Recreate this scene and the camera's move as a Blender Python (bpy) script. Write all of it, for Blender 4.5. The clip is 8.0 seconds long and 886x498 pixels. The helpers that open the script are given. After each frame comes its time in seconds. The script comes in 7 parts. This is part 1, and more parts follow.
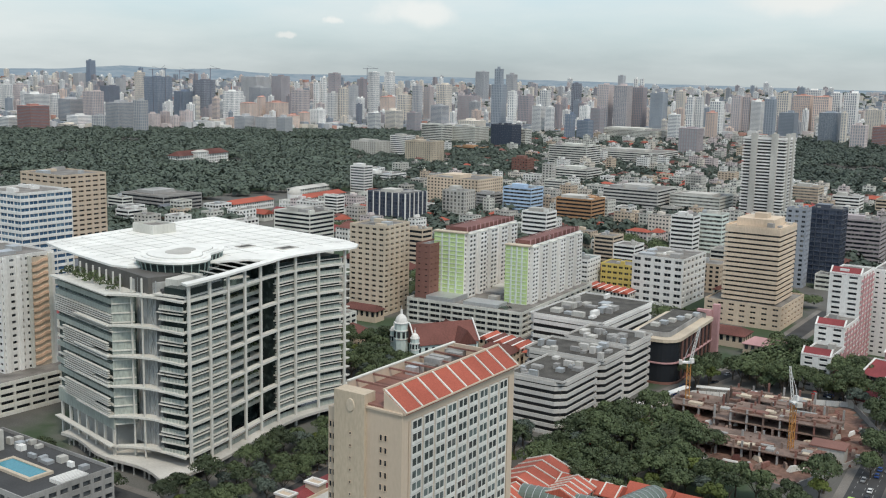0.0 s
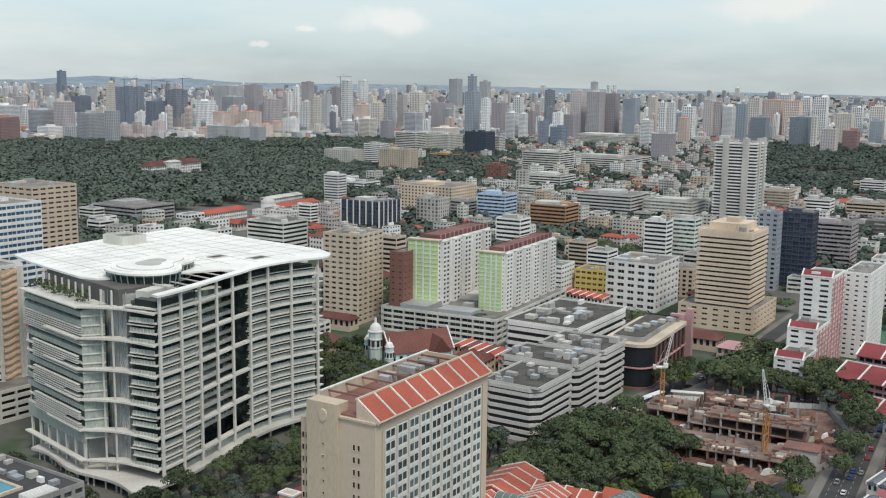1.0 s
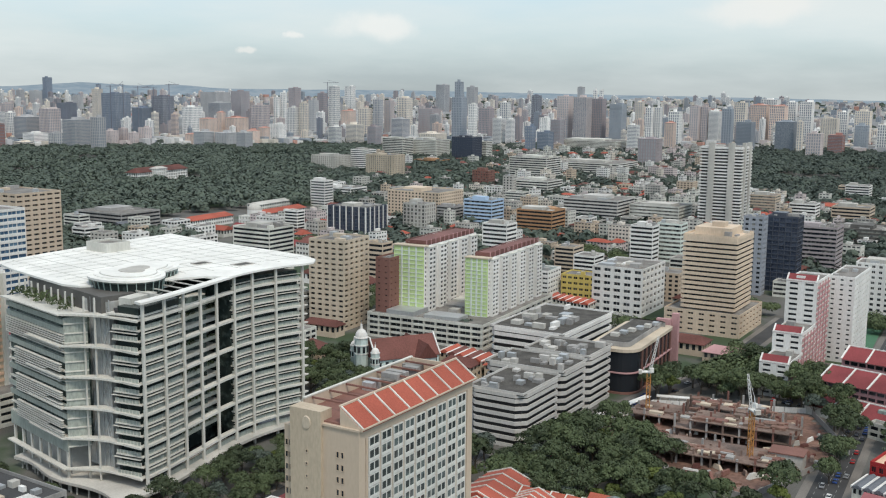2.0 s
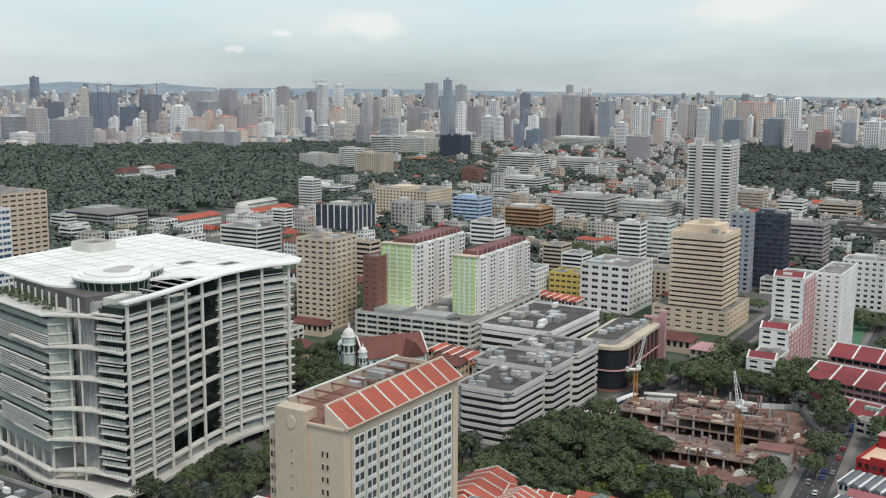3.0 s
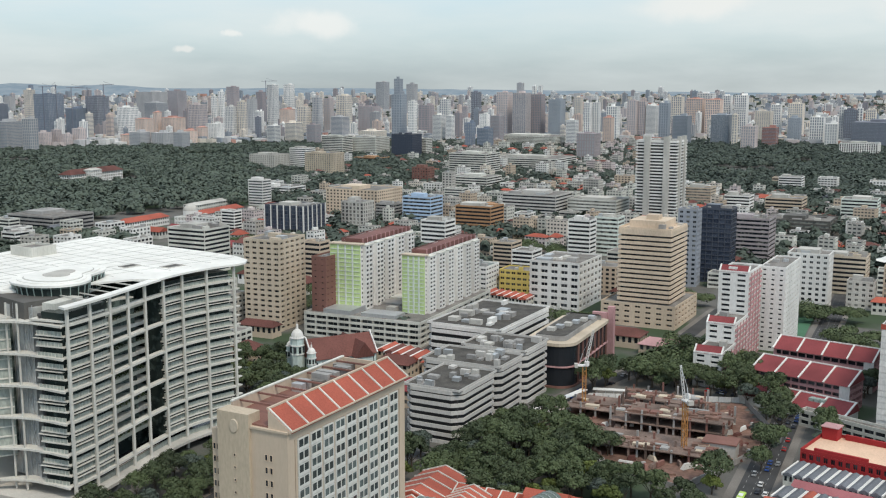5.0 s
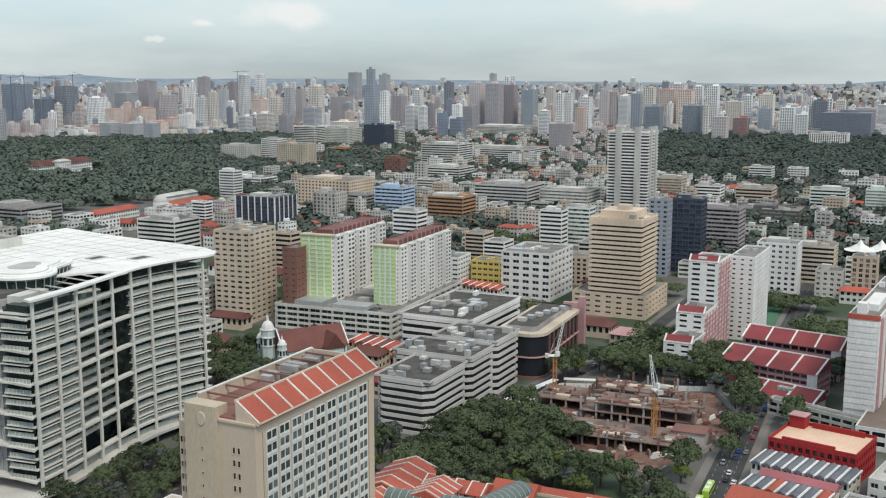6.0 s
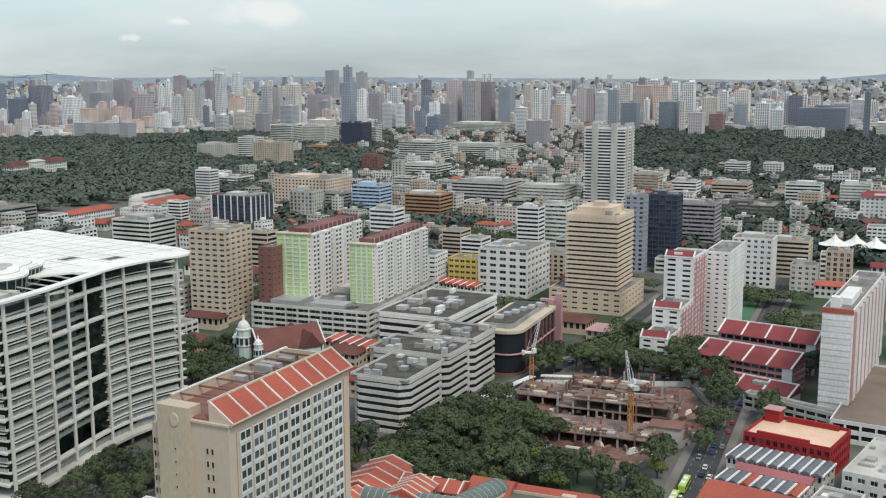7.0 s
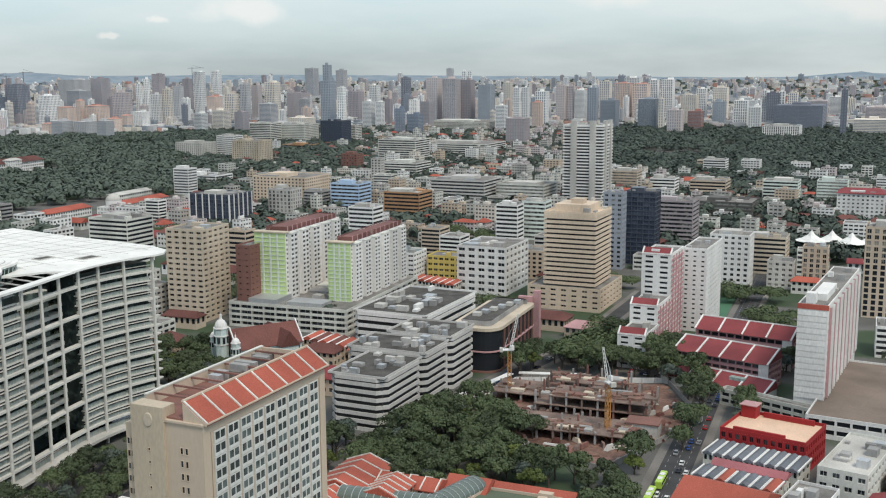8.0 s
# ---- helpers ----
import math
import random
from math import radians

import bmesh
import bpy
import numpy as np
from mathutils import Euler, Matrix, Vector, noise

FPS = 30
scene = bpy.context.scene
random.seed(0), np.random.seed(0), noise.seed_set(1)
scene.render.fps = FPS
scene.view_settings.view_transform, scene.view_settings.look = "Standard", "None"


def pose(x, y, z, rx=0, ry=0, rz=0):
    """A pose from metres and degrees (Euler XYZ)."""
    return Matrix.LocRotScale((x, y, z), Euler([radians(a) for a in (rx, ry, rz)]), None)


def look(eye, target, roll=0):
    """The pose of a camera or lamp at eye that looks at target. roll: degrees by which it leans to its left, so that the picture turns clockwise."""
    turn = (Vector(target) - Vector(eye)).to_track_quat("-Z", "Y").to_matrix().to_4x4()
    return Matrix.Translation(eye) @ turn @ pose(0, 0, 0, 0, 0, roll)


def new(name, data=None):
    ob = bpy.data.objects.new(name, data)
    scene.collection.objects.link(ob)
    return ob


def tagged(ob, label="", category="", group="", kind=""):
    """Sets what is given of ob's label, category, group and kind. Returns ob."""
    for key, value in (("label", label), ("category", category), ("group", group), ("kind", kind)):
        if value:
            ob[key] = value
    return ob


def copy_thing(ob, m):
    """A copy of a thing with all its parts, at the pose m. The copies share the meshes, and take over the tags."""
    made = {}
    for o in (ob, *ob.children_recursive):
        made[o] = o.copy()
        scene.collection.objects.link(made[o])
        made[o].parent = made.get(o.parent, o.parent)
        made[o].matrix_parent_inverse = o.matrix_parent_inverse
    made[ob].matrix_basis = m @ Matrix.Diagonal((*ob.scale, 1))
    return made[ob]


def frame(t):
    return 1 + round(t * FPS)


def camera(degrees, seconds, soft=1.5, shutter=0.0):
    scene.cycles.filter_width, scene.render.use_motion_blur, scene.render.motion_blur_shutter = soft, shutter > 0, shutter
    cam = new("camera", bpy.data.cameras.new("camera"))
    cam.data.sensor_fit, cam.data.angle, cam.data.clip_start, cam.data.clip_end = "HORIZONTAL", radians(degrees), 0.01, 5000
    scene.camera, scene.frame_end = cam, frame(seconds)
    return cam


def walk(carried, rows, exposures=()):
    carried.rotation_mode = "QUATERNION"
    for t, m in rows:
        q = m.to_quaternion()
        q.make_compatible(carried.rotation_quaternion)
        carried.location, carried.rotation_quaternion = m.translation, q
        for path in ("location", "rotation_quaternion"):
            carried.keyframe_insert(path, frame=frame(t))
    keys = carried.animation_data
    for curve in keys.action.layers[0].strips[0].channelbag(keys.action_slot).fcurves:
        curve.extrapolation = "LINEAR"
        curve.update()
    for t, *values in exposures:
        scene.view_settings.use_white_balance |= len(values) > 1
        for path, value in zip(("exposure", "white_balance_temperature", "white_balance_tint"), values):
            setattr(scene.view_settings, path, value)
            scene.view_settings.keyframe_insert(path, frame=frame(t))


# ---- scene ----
cam = camera(45.42, 8.0, soft=1.15)
PATH = [
    (0.0, 0.00, -0.00, 150.00, 38.300, -9.331, -1.170),
    (0.5, 0.19, 0.74, 150.03, 37.573, -9.100, -0.923),
    (1.0, 0.38, 1.50, 150.03, 36.897, -8.908, -0.702),
    (1.5, 0.63, 2.21, 150.04, 36.499, -8.674, -0.669),
    (3.0, 1.72, 4.26, 149.91, 35.639, -8.681, -0.396),
    (3.5, 2.13, 5.00, 149.91, 35.195, -8.818, -0.388),
    (4.0, 2.57, 5.82, 149.91, 34.500, -8.688, -0.239),
    (4.5, 2.97, 6.62, 149.83, 33.799, -8.584, -0.029),
    (6.0, 4.15, 8.91, 149.61, 31.632, -9.242, -0.018),
    (6.5, 4.58, 9.60, 149.59, 31.046, -9.385, 0.171),
    (7.0, 5.15, 10.28, 149.60, 30.441, -9.378, 0.280),
    (7.5, 5.73, 10.87, 149.50, 29.954, -9.611, 0.276),
    (8.0, 6.29, 11.48, 149.43, 29.382, -9.499, 0.346),
]
walk(cam, [(t, pose(x, y, z, 90 + pitch, roll, yaw)) for t, x, y, z, yaw, pitch, roll in PATH])

# ---------------------------------------------------------------- sky and sun
SUN_EL, SUN_AZ = 56.0, 120.0          # azimuth clockwise from +y
world = bpy.data.worlds.new("sky")
scene.world = world
world.use_nodes = True
wn, wl = world.node_tree.nodes, world.node_tree.links
bg = wn["Background"]
sky = wn.new("ShaderNodeTexSky")
sky.sky_type, sky.sun_disc = "NISHITA", False
sky.sun_elevation, sky.sun_rotation = radians(SUN_EL), radians(SUN_AZ)
sky.air_density, sky.dust_density, sky.ozone_density = 1.0, 3.0, 1.0
tc = wn.new("ShaderNodeTexCoord")
mp = wn.new("ShaderNodeMapping")
mp.inputs["Scale"].default_value = (1.0, 1.0, 5.0)
wl.new(tc.outputs["Generated"], mp.inputs["Vector"])
cloud = wn.new("ShaderNodeTexNoise")
cloud.inputs["Scale"].default_value, cloud.inputs["Detail"].default_value, cloud.inputs["Roughness"].default_value = 1.9, 9.0, 0.55
wl.new(mp.outputs[0], cloud.inputs["Vector"])
cr = wn.new("ShaderNodeValToRGB")
cr.color_ramp.elements[0].position, cr.color_ramp.elements[1].position = 0.36, 0.64
cr.color_ramp.elements[0].color, cr.color_ramp.elements[1].color = (0.5, 0.5, 0.5, 1), (0.95, 0.95, 0.95, 1)
wl.new(cloud.outputs["Fac"], cr.inputs["Fac"])
cmix = wn.new("ShaderNodeMix")
cmix.data_type = "RGBA"
wl.new(cr.outputs["Color"], cmix.inputs["Factor"])
lift = wn.new("ShaderNodeVectorMath")
lift.operation = "MULTIPLY"
lift.inputs[1].default_value = (1.25, 1.95, 2.4)
wl.new(sky.outputs["Color"], lift.inputs[0])
wl.new(lift.outputs[0], cmix.inputs["A"])
cmix.inputs["B"].default_value = (7.35, 7.9, 7.85, 1)     # thin bright cloud
sky_colour = cmix.outputs["Result"]
# fair-weather clouds low over the horizon: azimuth left of +y, elevation, half width, brightness
for az, el, wide, lit in ((39.8, 3.2, 0.05, 9.0), (44.2, 2.75, 0.011, 9.0), (46.5, 1.9, 0.012, 8.6), (20.0, 4.2, 0.06, 8.6), (8.0, 3.4, 0.06, 8.4)):
    away = wn.new("ShaderNodeVectorMath")
    away.operation = "SUBTRACT"
    away.inputs[1].default_value = (-math.sin(radians(az)) * math.cos(radians(el)), math.cos(radians(az)) * math.cos(radians(el)), math.sin(radians(el)))
    wl.new(tc.outputs["Generated"], away.inputs[0])
    flat = wn.new("ShaderNodeVectorMath")
    flat.operation = "MULTIPLY"
    flat.inputs[1].default_value = (1 / wide, 1 / wide, 3.4 / wide)
    wl.new(away.outputs[0], flat.inputs[0])
    far_off = wn.new("ShaderNodeVectorMath")
    far_off.operation = "LENGTH"
    wl.new(flat.outputs[0], far_off.inputs[0])
    puff = wn.new("ShaderNodeTexNoise")
    puff.inputs["Scale"].default_value, puff.inputs["Detail"].default_value = 1.1 / wide, 7.0
    wl.new(tc.outputs["Generated"], puff.inputs["Vector"])
    ragged = wn.new("ShaderNodeMath")
    ragged.operation = "MULTIPLY_ADD"
    ragged.inputs[1].default_value = -2.2
    wl.new(puff.outputs["Fac"], ragged.inputs[0])
    wl.new(far_off.outputs["Value"], ragged.inputs[2])
    soft_edge = wn.new("ShaderNodeMapRange")
    soft_edge.interpolation_type = "SMOOTHSTEP"
    soft_edge.inputs["From Min"].default_value, soft_edge.inputs["From Max"].default_value = 0.05, -0.75
    soft_edge.inputs["To Max"].default_value = 0.6
    wl.new(ragged.outputs[0], soft_edge.inputs["Value"])
    over = wn.new("ShaderNodeMix")
    over.data_type = "RGBA"
    wl.new(soft_edge.outputs[0], over.inputs["Factor"])
    wl.new(sky_colour, over.inputs["A"])
    over.inputs["B"].default_value = (lit, lit * 0.99, lit * 0.95, 1)
    sky_colour = over.outputs["Result"]
wl.new(sky_colour, bg.inputs["Color"])
bg.inputs["Strength"].default_value = 0.105
sun_data = bpy.data.lights.new("sun", "SUN")
sun_data.energy, sun_data.angle, sun_data.color = 2.0, radians(12), (1.0, 0.865, 0.71)
sun = new("sun", sun_data)
sun.matrix_world = look((300 * math.sin(radians(SUN_AZ)), 300 * math.cos(radians(SUN_AZ)), 300 * math.tan(radians(SUN_EL))), (0, 0, 0))
scene.view_settings.exposure = 0.0


# ---------------------------------------------------------------- materials
def surface(name, colour, rough=0.8, metal=0.0, stain=0.25, grain=0.12, scale=0.05, fine=1.5, bump=0.0, vary=0.0, island=0.0, spec=0.3):
    """Paint, stone, concrete and the like: colour broken by large stains and fine grain, and by object or by island."""
    m = bpy.data.materials.new(name)
    m.use_nodes = True
    n, l = m.node_tree.nodes, m.node_tree.links
    p = n["Principled BSDF"]
    p.inputs["Roughness"].default_value, p.inputs["Metallic"].default_value = rough, metal
    p.inputs["Specular IOR Level"].default_value = spec
    co = n.new("ShaderNodeTexCoord")
    a = n.new("ShaderNodeTexNoise")
    a.inputs["Scale"].default_value, a.inputs["Detail"].default_value = scale, 6
    b = n.new("ShaderNodeTexNoise")
    b.inputs["Scale"].default_value, b.inputs["Detail"].default_value = fine, 4
    geo = n.new("ShaderNodeNewGeometry")
    stretch = n.new("ShaderNodeMapping")
    stretch.inputs["Scale"].default_value = (1, 1, 0.35)
    l.new(geo.outputs["Position"], stretch.inputs["Vector"])
    l.new(stretch.outputs[0], a.inputs["Vector"])
    l.new(stretch.outputs[0], b.inputs["Vector"])
    value = None

    def scaled(socket, amount):
        r = n.new("ShaderNodeMapRange")
        r.inputs["From Min"].default_value, r.inputs["From Max"].default_value = (0.3, 0.7)
        r.inputs["To Min"].default_value, r.inputs["To Max"].default_value = 1 - amount, 1 + amount * 0.6
        l.new(socket, r.inputs["Value"])
        return r.outputs[0]

    def times(s, t):
        q = n.new("ShaderNodeMath")
        q.operation = "MULTIPLY"
        l.new(s, q.inputs[0])
        l.new(t, q.inputs[1])
        return q.outputs[0]
    value = times(scaled(a.outputs["Fac"], stain), scaled(b.outputs["Fac"], grain))
    if vary:
        oi = n.new("ShaderNodeObjectInfo")
        value = times(value, scaled(oi.outputs["Random"], vary))
    if island:
        value = times(value, scaled(geo.outputs["Random Per Island"], island))
    mul = n.new("ShaderNodeVectorMath")
    mul.operation = "SCALE"
    mul.inputs[0].default_value = colour
    l.new(value, mul.inputs["Scale"])
    l.new(mul.outputs[0], p.inputs["Base Color"])
    if bump:
        bp = n.new("ShaderNodeBump")
        bp.inputs["Strength"].default_value, bp.inputs["Distance"].default_value = 0.5, bump
        l.new(b.outputs["Fac"], bp.inputs["Height"])
        l.new(bp.outputs[0], p.inputs["Normal"])
    return m


def glazing(name, dark, pale, rough=0.12, share=0.25, spec=0.3):
    """Window glass: dark, with a share of the panes pale with drawn curtains."""
    m = bpy.data.materials.new(name)
    m.use_nodes = True
    n, l = m.node_tree.nodes, m.node_tree.links
    p = n["Principled BSDF"]
    p.inputs["Roughness"].default_value, p.inputs["Specular IOR Level"].default_value = rough, spec
    oi = n.new("ShaderNodeObjectInfo")
    cell = n.new("ShaderNodeTexNoise")
    geo = n.new("ShaderNodeNewGeometry")
    cell.inputs["Scale"].default_value = 0.35
    l.new(geo.outputs["Position"], cell.inputs["Vector"])
    add = n.new("ShaderNodeMath")
    add.operation = "MULTIPLY_ADD"
    add.inputs[1].default_value = 0.55
    l.new(oi.outputs["Random"], add.inputs[0])
    l.new(cell.outputs["Fac"], add.inputs[2])
    r = n.new("ShaderNodeValToRGB")
    r.color_ramp.elements[0].position, r.color_ramp.elements[1].position = 0.85 - share * 0.5, 1.25 - share * 0.5
    r.color_ramp.elements[1].position = min(1.0, r.color_ramp.elements[1].position)
    r.color_ramp.elements[0].color, r.color_ramp.elements[1].color = (*dark, 1), (*pale, 1)
    l.new(add.outputs[0], r.inputs["Fac"])
    l.new(r.outputs["Color"], p.inputs["Base Color"])
    return m


def leaves(name, dark, light, clump=0.35, patch=0.045):
    m = bpy.data.materials.new(name)
    m.use_nodes = True
    n, l = m.node_tree.nodes, m.node_tree.links
    p = n["Principled BSDF"]
    p.inputs["Roughness"].default_value, p.inputs["Specular IOR Level"].default_value = 0.65, 0.2
    geo, oi, ns = n.new("ShaderNodeNewGeometry"), n.new("ShaderNodeObjectInfo"), n.new("ShaderNodeTexNoise")
    ns.inputs["Scale"].default_value = patch
    l.new(geo.outputs["Position"], ns.inputs["Vector"])
    s = n.new("ShaderNodeMath")
    s.operation = "MULTIPLY_ADD"
    s.inputs[1].default_value = clump
    l.new(geo.outputs["Random Per Island"], s.inputs[0])
    l.new(ns.outputs["Fac"], s.inputs[2])
    q = n.new("ShaderNodeMath")
    q.operation = "MULTIPLY_ADD"
    q.inputs[1].default_value = 0.35
    l.new(oi.outputs["Random"], q.inputs[0])
    l.new(s.outputs[0], q.inputs[2])
    r = n.new("ShaderNodeValToRGB")
    r.color_ramp.elements[0].position, r.color_ramp.elements[1].position = 0.35 + clump * 0.4, 1.0
    r.color_ramp.elements[0].color, r.color_ramp.elements[1].color = (*dark, 1), (*light, 1)
    l.new(q.outputs[0], r.inputs["Fac"])
    l.new(r.outputs["Color"], p.inputs["Base Color"])
    return m


M = dict(
    white=surface("white_paint", (0.75, 0.735, 0.71), stain=0.16, vary=0.06),
    offwhite=surface("weathered_white_render", (0.62, 0.61, 0.56), stain=0.28),
    cream=surface("cream_render", (0.53, 0.43, 0.335), stain=0.1, grain=0.05),
    beige=surface("beige_stone_cladding", (0.62, 0.5, 0.385), stain=0.16),
    tan=surface("tan_render", (0.55, 0.465, 0.365), stain=0.22),
    paleconc=surface("pale_concrete", (0.5, 0.48, 0.445), stain=0.3),
    concrete=surface("grey_concrete", (0.34, 0.33, 0.32), stain=0.35, bump=0.03),
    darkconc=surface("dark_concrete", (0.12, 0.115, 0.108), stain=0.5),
    lime=surface("lime_green_paint", (0.52, 0.65, 0.31), stain=0.1),
    pinkred=surface("maroon_paint", (0.33, 0.12, 0.13), stain=0.2),
    pink=surface("dusty_pink_paint", (0.5, 0.29, 0.295), stain=0.2),
    brick=surface("brown_brick", (0.22, 0.11, 0.09), stain=0.25),
    orange=surface("ochre_brown_cladding", (0.42, 0.24, 0.13), stain=0.2),
    tile=surface("orange_clay_tile", (0.4, 0.102, 0.068), stain=0.25, grain=0.2, fine=2.5, vary=0.1),
    maroontile=surface("maroon_clay_tile", (0.25, 0.055, 0.06), stain=0.3, grain=0.25, fine=2.5),
    rust=surface("faded_brown_tile", (0.15, 0.06, 0.05), stain=0.35, grain=0.3, fine=2.0, vary=0.15),
    redpaint=surface("deep_red_paint", (0.33, 0.026, 0.028), stain=0.15),
    roofgrey=surface("roof_felt", (0.215, 0.2, 0.185), stain=0.45, grain=0.2, scale=0.12),
    roofwhite=surface("white_roof_membrane", (0.76, 0.75, 0.715), stain=0.14, grain=0.06, scale=0.06, fine=0.4),
    libwhite=surface("white_metal_cladding", (0.59, 0.575, 0.53), stain=0.12),
    libscreen=surface("grey_green_glass_screen", (0.36, 0.39, 0.355), rough=0.35, stain=0.1, grain=0.25, fine=1.2),
    baygreen=glazing("grey-green_bay_glass", (0.04, 0.05, 0.052), (0.12, 0.15, 0.15), rough=0.15, share=0.3, spec=0.4),
    roofbrown=surface("brown_maroon_paint", (0.2, 0.095, 0.085), stain=0.35),
    bayframe=surface("grey-white_bay_panel", (0.66, 0.655, 0.625), stain=0.15),
    sand=surface("sand_render", (0.5, 0.415, 0.315), stain=0.12),
    deckdark=surface("dirty_parking_deck", (0.085, 0.078, 0.07), stain=0.5, grain=0.3, scale=0.15),
    seam=surface("grey_roof_seam", (0.42, 0.41, 0.39), stain=0.2),
    metal=surface("galvanised_metal", (0.55, 0.56, 0.57), rough=0.45, metal=0.6, stain=0.15),
    greenglass=glazing("green_tinted_glass", (0.05, 0.08, 0.075), (0.2, 0.26, 0.24), share=0.35),
    glass=glazing("window_glass", (0.02, 0.024, 0.03), (0.3, 0.29, 0.26), share=0.2),
    darkglass=glazing("dark_window_glass", (0.022, 0.025, 0.03), (0.09, 0.095, 0.1), rough=0.25, share=0.2, spec=0.2),
    navyglass=glazing("navy_mirror_glass", (0.03, 0.04, 0.065), (0.07, 0.085, 0.12), rough=0.08, share=0.6, spec=0.45),
    blueglass=glazing("blue_office_glass", (0.04, 0.09, 0.16), (0.12, 0.2, 0.28), share=0.3),
    asphalt=surface("asphalt", (0.06, 0.06, 0.062), stain=0.25, grain=0.2, scale=0.08),
    paving=surface("concrete_paving", (0.19, 0.175, 0.16), stain=0.3, grain=0.2),
    earth=surface("red_earth", (0.23, 0.135, 0.105), stain=0.5, grain=0.35, scale=0.07, fine=0.6, bump=0.3),
    bark=surface("bark", (0.1, 0.08, 0.06), stain=0.3, grain=0.3, fine=6.0, bump=0.03),
    leaf=leaves("tree_foliage", (0.038, 0.05, 0.03), (0.092, 0.12, 0.056), clump=0.12),
    leaflight=leaves("yellow_green_foliage", (0.04, 0.055, 0.018), (0.13, 0.16, 0.045), clump=0.2),
    # haze over the far woods is put into these lifted, bluish greens
    leafdark=leaves("hazed_wood_foliage", (0.045, 0.058, 0.053), (0.1, 0.125, 0.098), clump=0.05, patch=0.05),
    yellow=surface("yellow_paint", (0.62, 0.48, 0.15), stain=0.15),
    craneorange=surface("crane_orange_paint", (0.5, 0.24, 0.08), stain=0.2),
    teal=surface("teal_glass_roof", (0.12, 0.15, 0.132), rough=0.3, stain=0.2),
    grass=surface("mown_grass", (0.12, 0.19, 0.05), stain=0.3, grain=0.3),
    # near-black that stands in for shade deep inside gaps and open decks
    void=surface("painted_deep_shade", (0.05, 0.05, 0.052), stain=0.3),
    rawconc=surface("rust-stained_raw_concrete", (0.21, 0.15, 0.125), stain=0.45, grain=0.3, scale=0.1, bump=0.05),
    darkgreen=glazing("shaded_green_glass", (0.025, 0.035, 0.033), (0.1, 0.13, 0.12), rough=0.25, share=0.25, spec=0.2),
    navyframe=surface("navy_cladding", (0.075, 0.085, 0.11), rough=0.3, stain=0.1, spec=0.2),
    peachdeck=surface("peach_roof_paint", (0.72, 0.5, 0.36), stain=0.15),
    slate=surface("dark_slate_tile", (0.14, 0.15, 0.17), stain=0.3, grain=0.25),
    atrium=glazing("pale_atrium_glass", (0.34, 0.345, 0.335), (0.48, 0.48, 0.465), rough=0.2, share=0.5),
    mint=surface("pale_mint_paint", (0.55, 0.64, 0.62), stain=0.15),
    glasspale=surface("frosted_green_glass", (0.34, 0.42, 0.39), rough=0.25, stain=0.12),
    deckbrown=surface("brown_roof_deck", (0.2, 0.155, 0.125), stain=0.3),
    court=surface("green_sports_court", (0.07, 0.17, 0.1), stain=0.2),
    carwhite=surface("white_car_paint", (0.75, 0.75, 0.75), rough=0.25, stain=0.03, spec=0.5),
    carsilver=surface("silver_car_paint", (0.42, 0.43, 0.45), rough=0.3, metal=0.5, stain=0.03),
    cardark=surface("dark_car_paint", (0.03, 0.035, 0.05), rough=0.25, stain=0.03, spec=0.5),
    carred=surface("red_car_paint", (0.4, 0.03, 0.03), rough=0.25, stain=0.03, spec=0.5),
    carblue=surface("blue_car_paint", (0.05, 0.1, 0.3), rough=0.25, stain=0.03, spec=0.5),
    busgreen=surface("lime_bus_paint", (0.42, 0.62, 0.08), rough=0.3, stain=0.05, spec=0.5),
    tyre=surface("tyre_rubber", (0.02, 0.02, 0.02), rough=0.9),
    marking=surface("white_road_paint", (0.4, 0.4, 0.39), stain=0.2),
    pool=surface("pool_water", (0.06, 0.25, 0.32), rough=0.08, stain=0.1),
)


# ---------------------------------------------------------------- building helpers
def box(bm, x0, y0, z0, x1, y1, z1):
    v = [bm.verts.new(p) for p in ((x0, y0, z0), (x1, y0, z0), (x1, y1, z0), (x0, y1, z0), (x0, y0, z1), (x1, y0, z1), (x1, y1, z1), (x0, y1, z1))]
    for f in ((3, 2, 1, 0), (4, 5, 6, 7), (0, 1, 5, 4), (1, 2, 6, 5), (2, 3, 7, 6), (3, 0, 4, 7)):
        bm.faces.new([v[i] for i in f])


def prism(bm, outline, z0, z1):
    """An upright solid over an outline that runs anticlockwise."""
    lo, hi = [bm.verts.new((x, y, z0)) for x, y in outline], [bm.verts.new((x, y, z1)) for x, y in outline]
    bm.faces.new(lo[::-1])
    bm.faces.new(hi)
    for i in range(len(lo)):
        j = (i + 1) % len(lo)
        bm.faces.new((lo[i], lo[j], hi[j], hi[i]))


def beam(bm, a, b, w, h=None):
    """A square bar from a to b."""
    a, b = Vector(a), Vector(b)
    h = h or w
    d = (b - a).normalized()
    s = d.cross(Vector((0, 0, 1)))
    s = s.normalized() if s.length > 1e-4 else Vector((1, 0, 0))
    u = s.cross(d)
    q = [p + s * i * w / 2 + u * j * h / 2 for p in (a, b) for i, j in ((-1, -1), (1, -1), (1, 1), (-1, 1))]
    v = [bm.verts.new(p) for p in q]
    for f in ((0, 1, 2, 3), (7, 6, 5, 4), (1, 0, 4, 5), (2, 1, 5, 6), (3, 2, 6, 7), (0, 3, 7, 4)):
        bm.faces.new([v[i] for i in f])


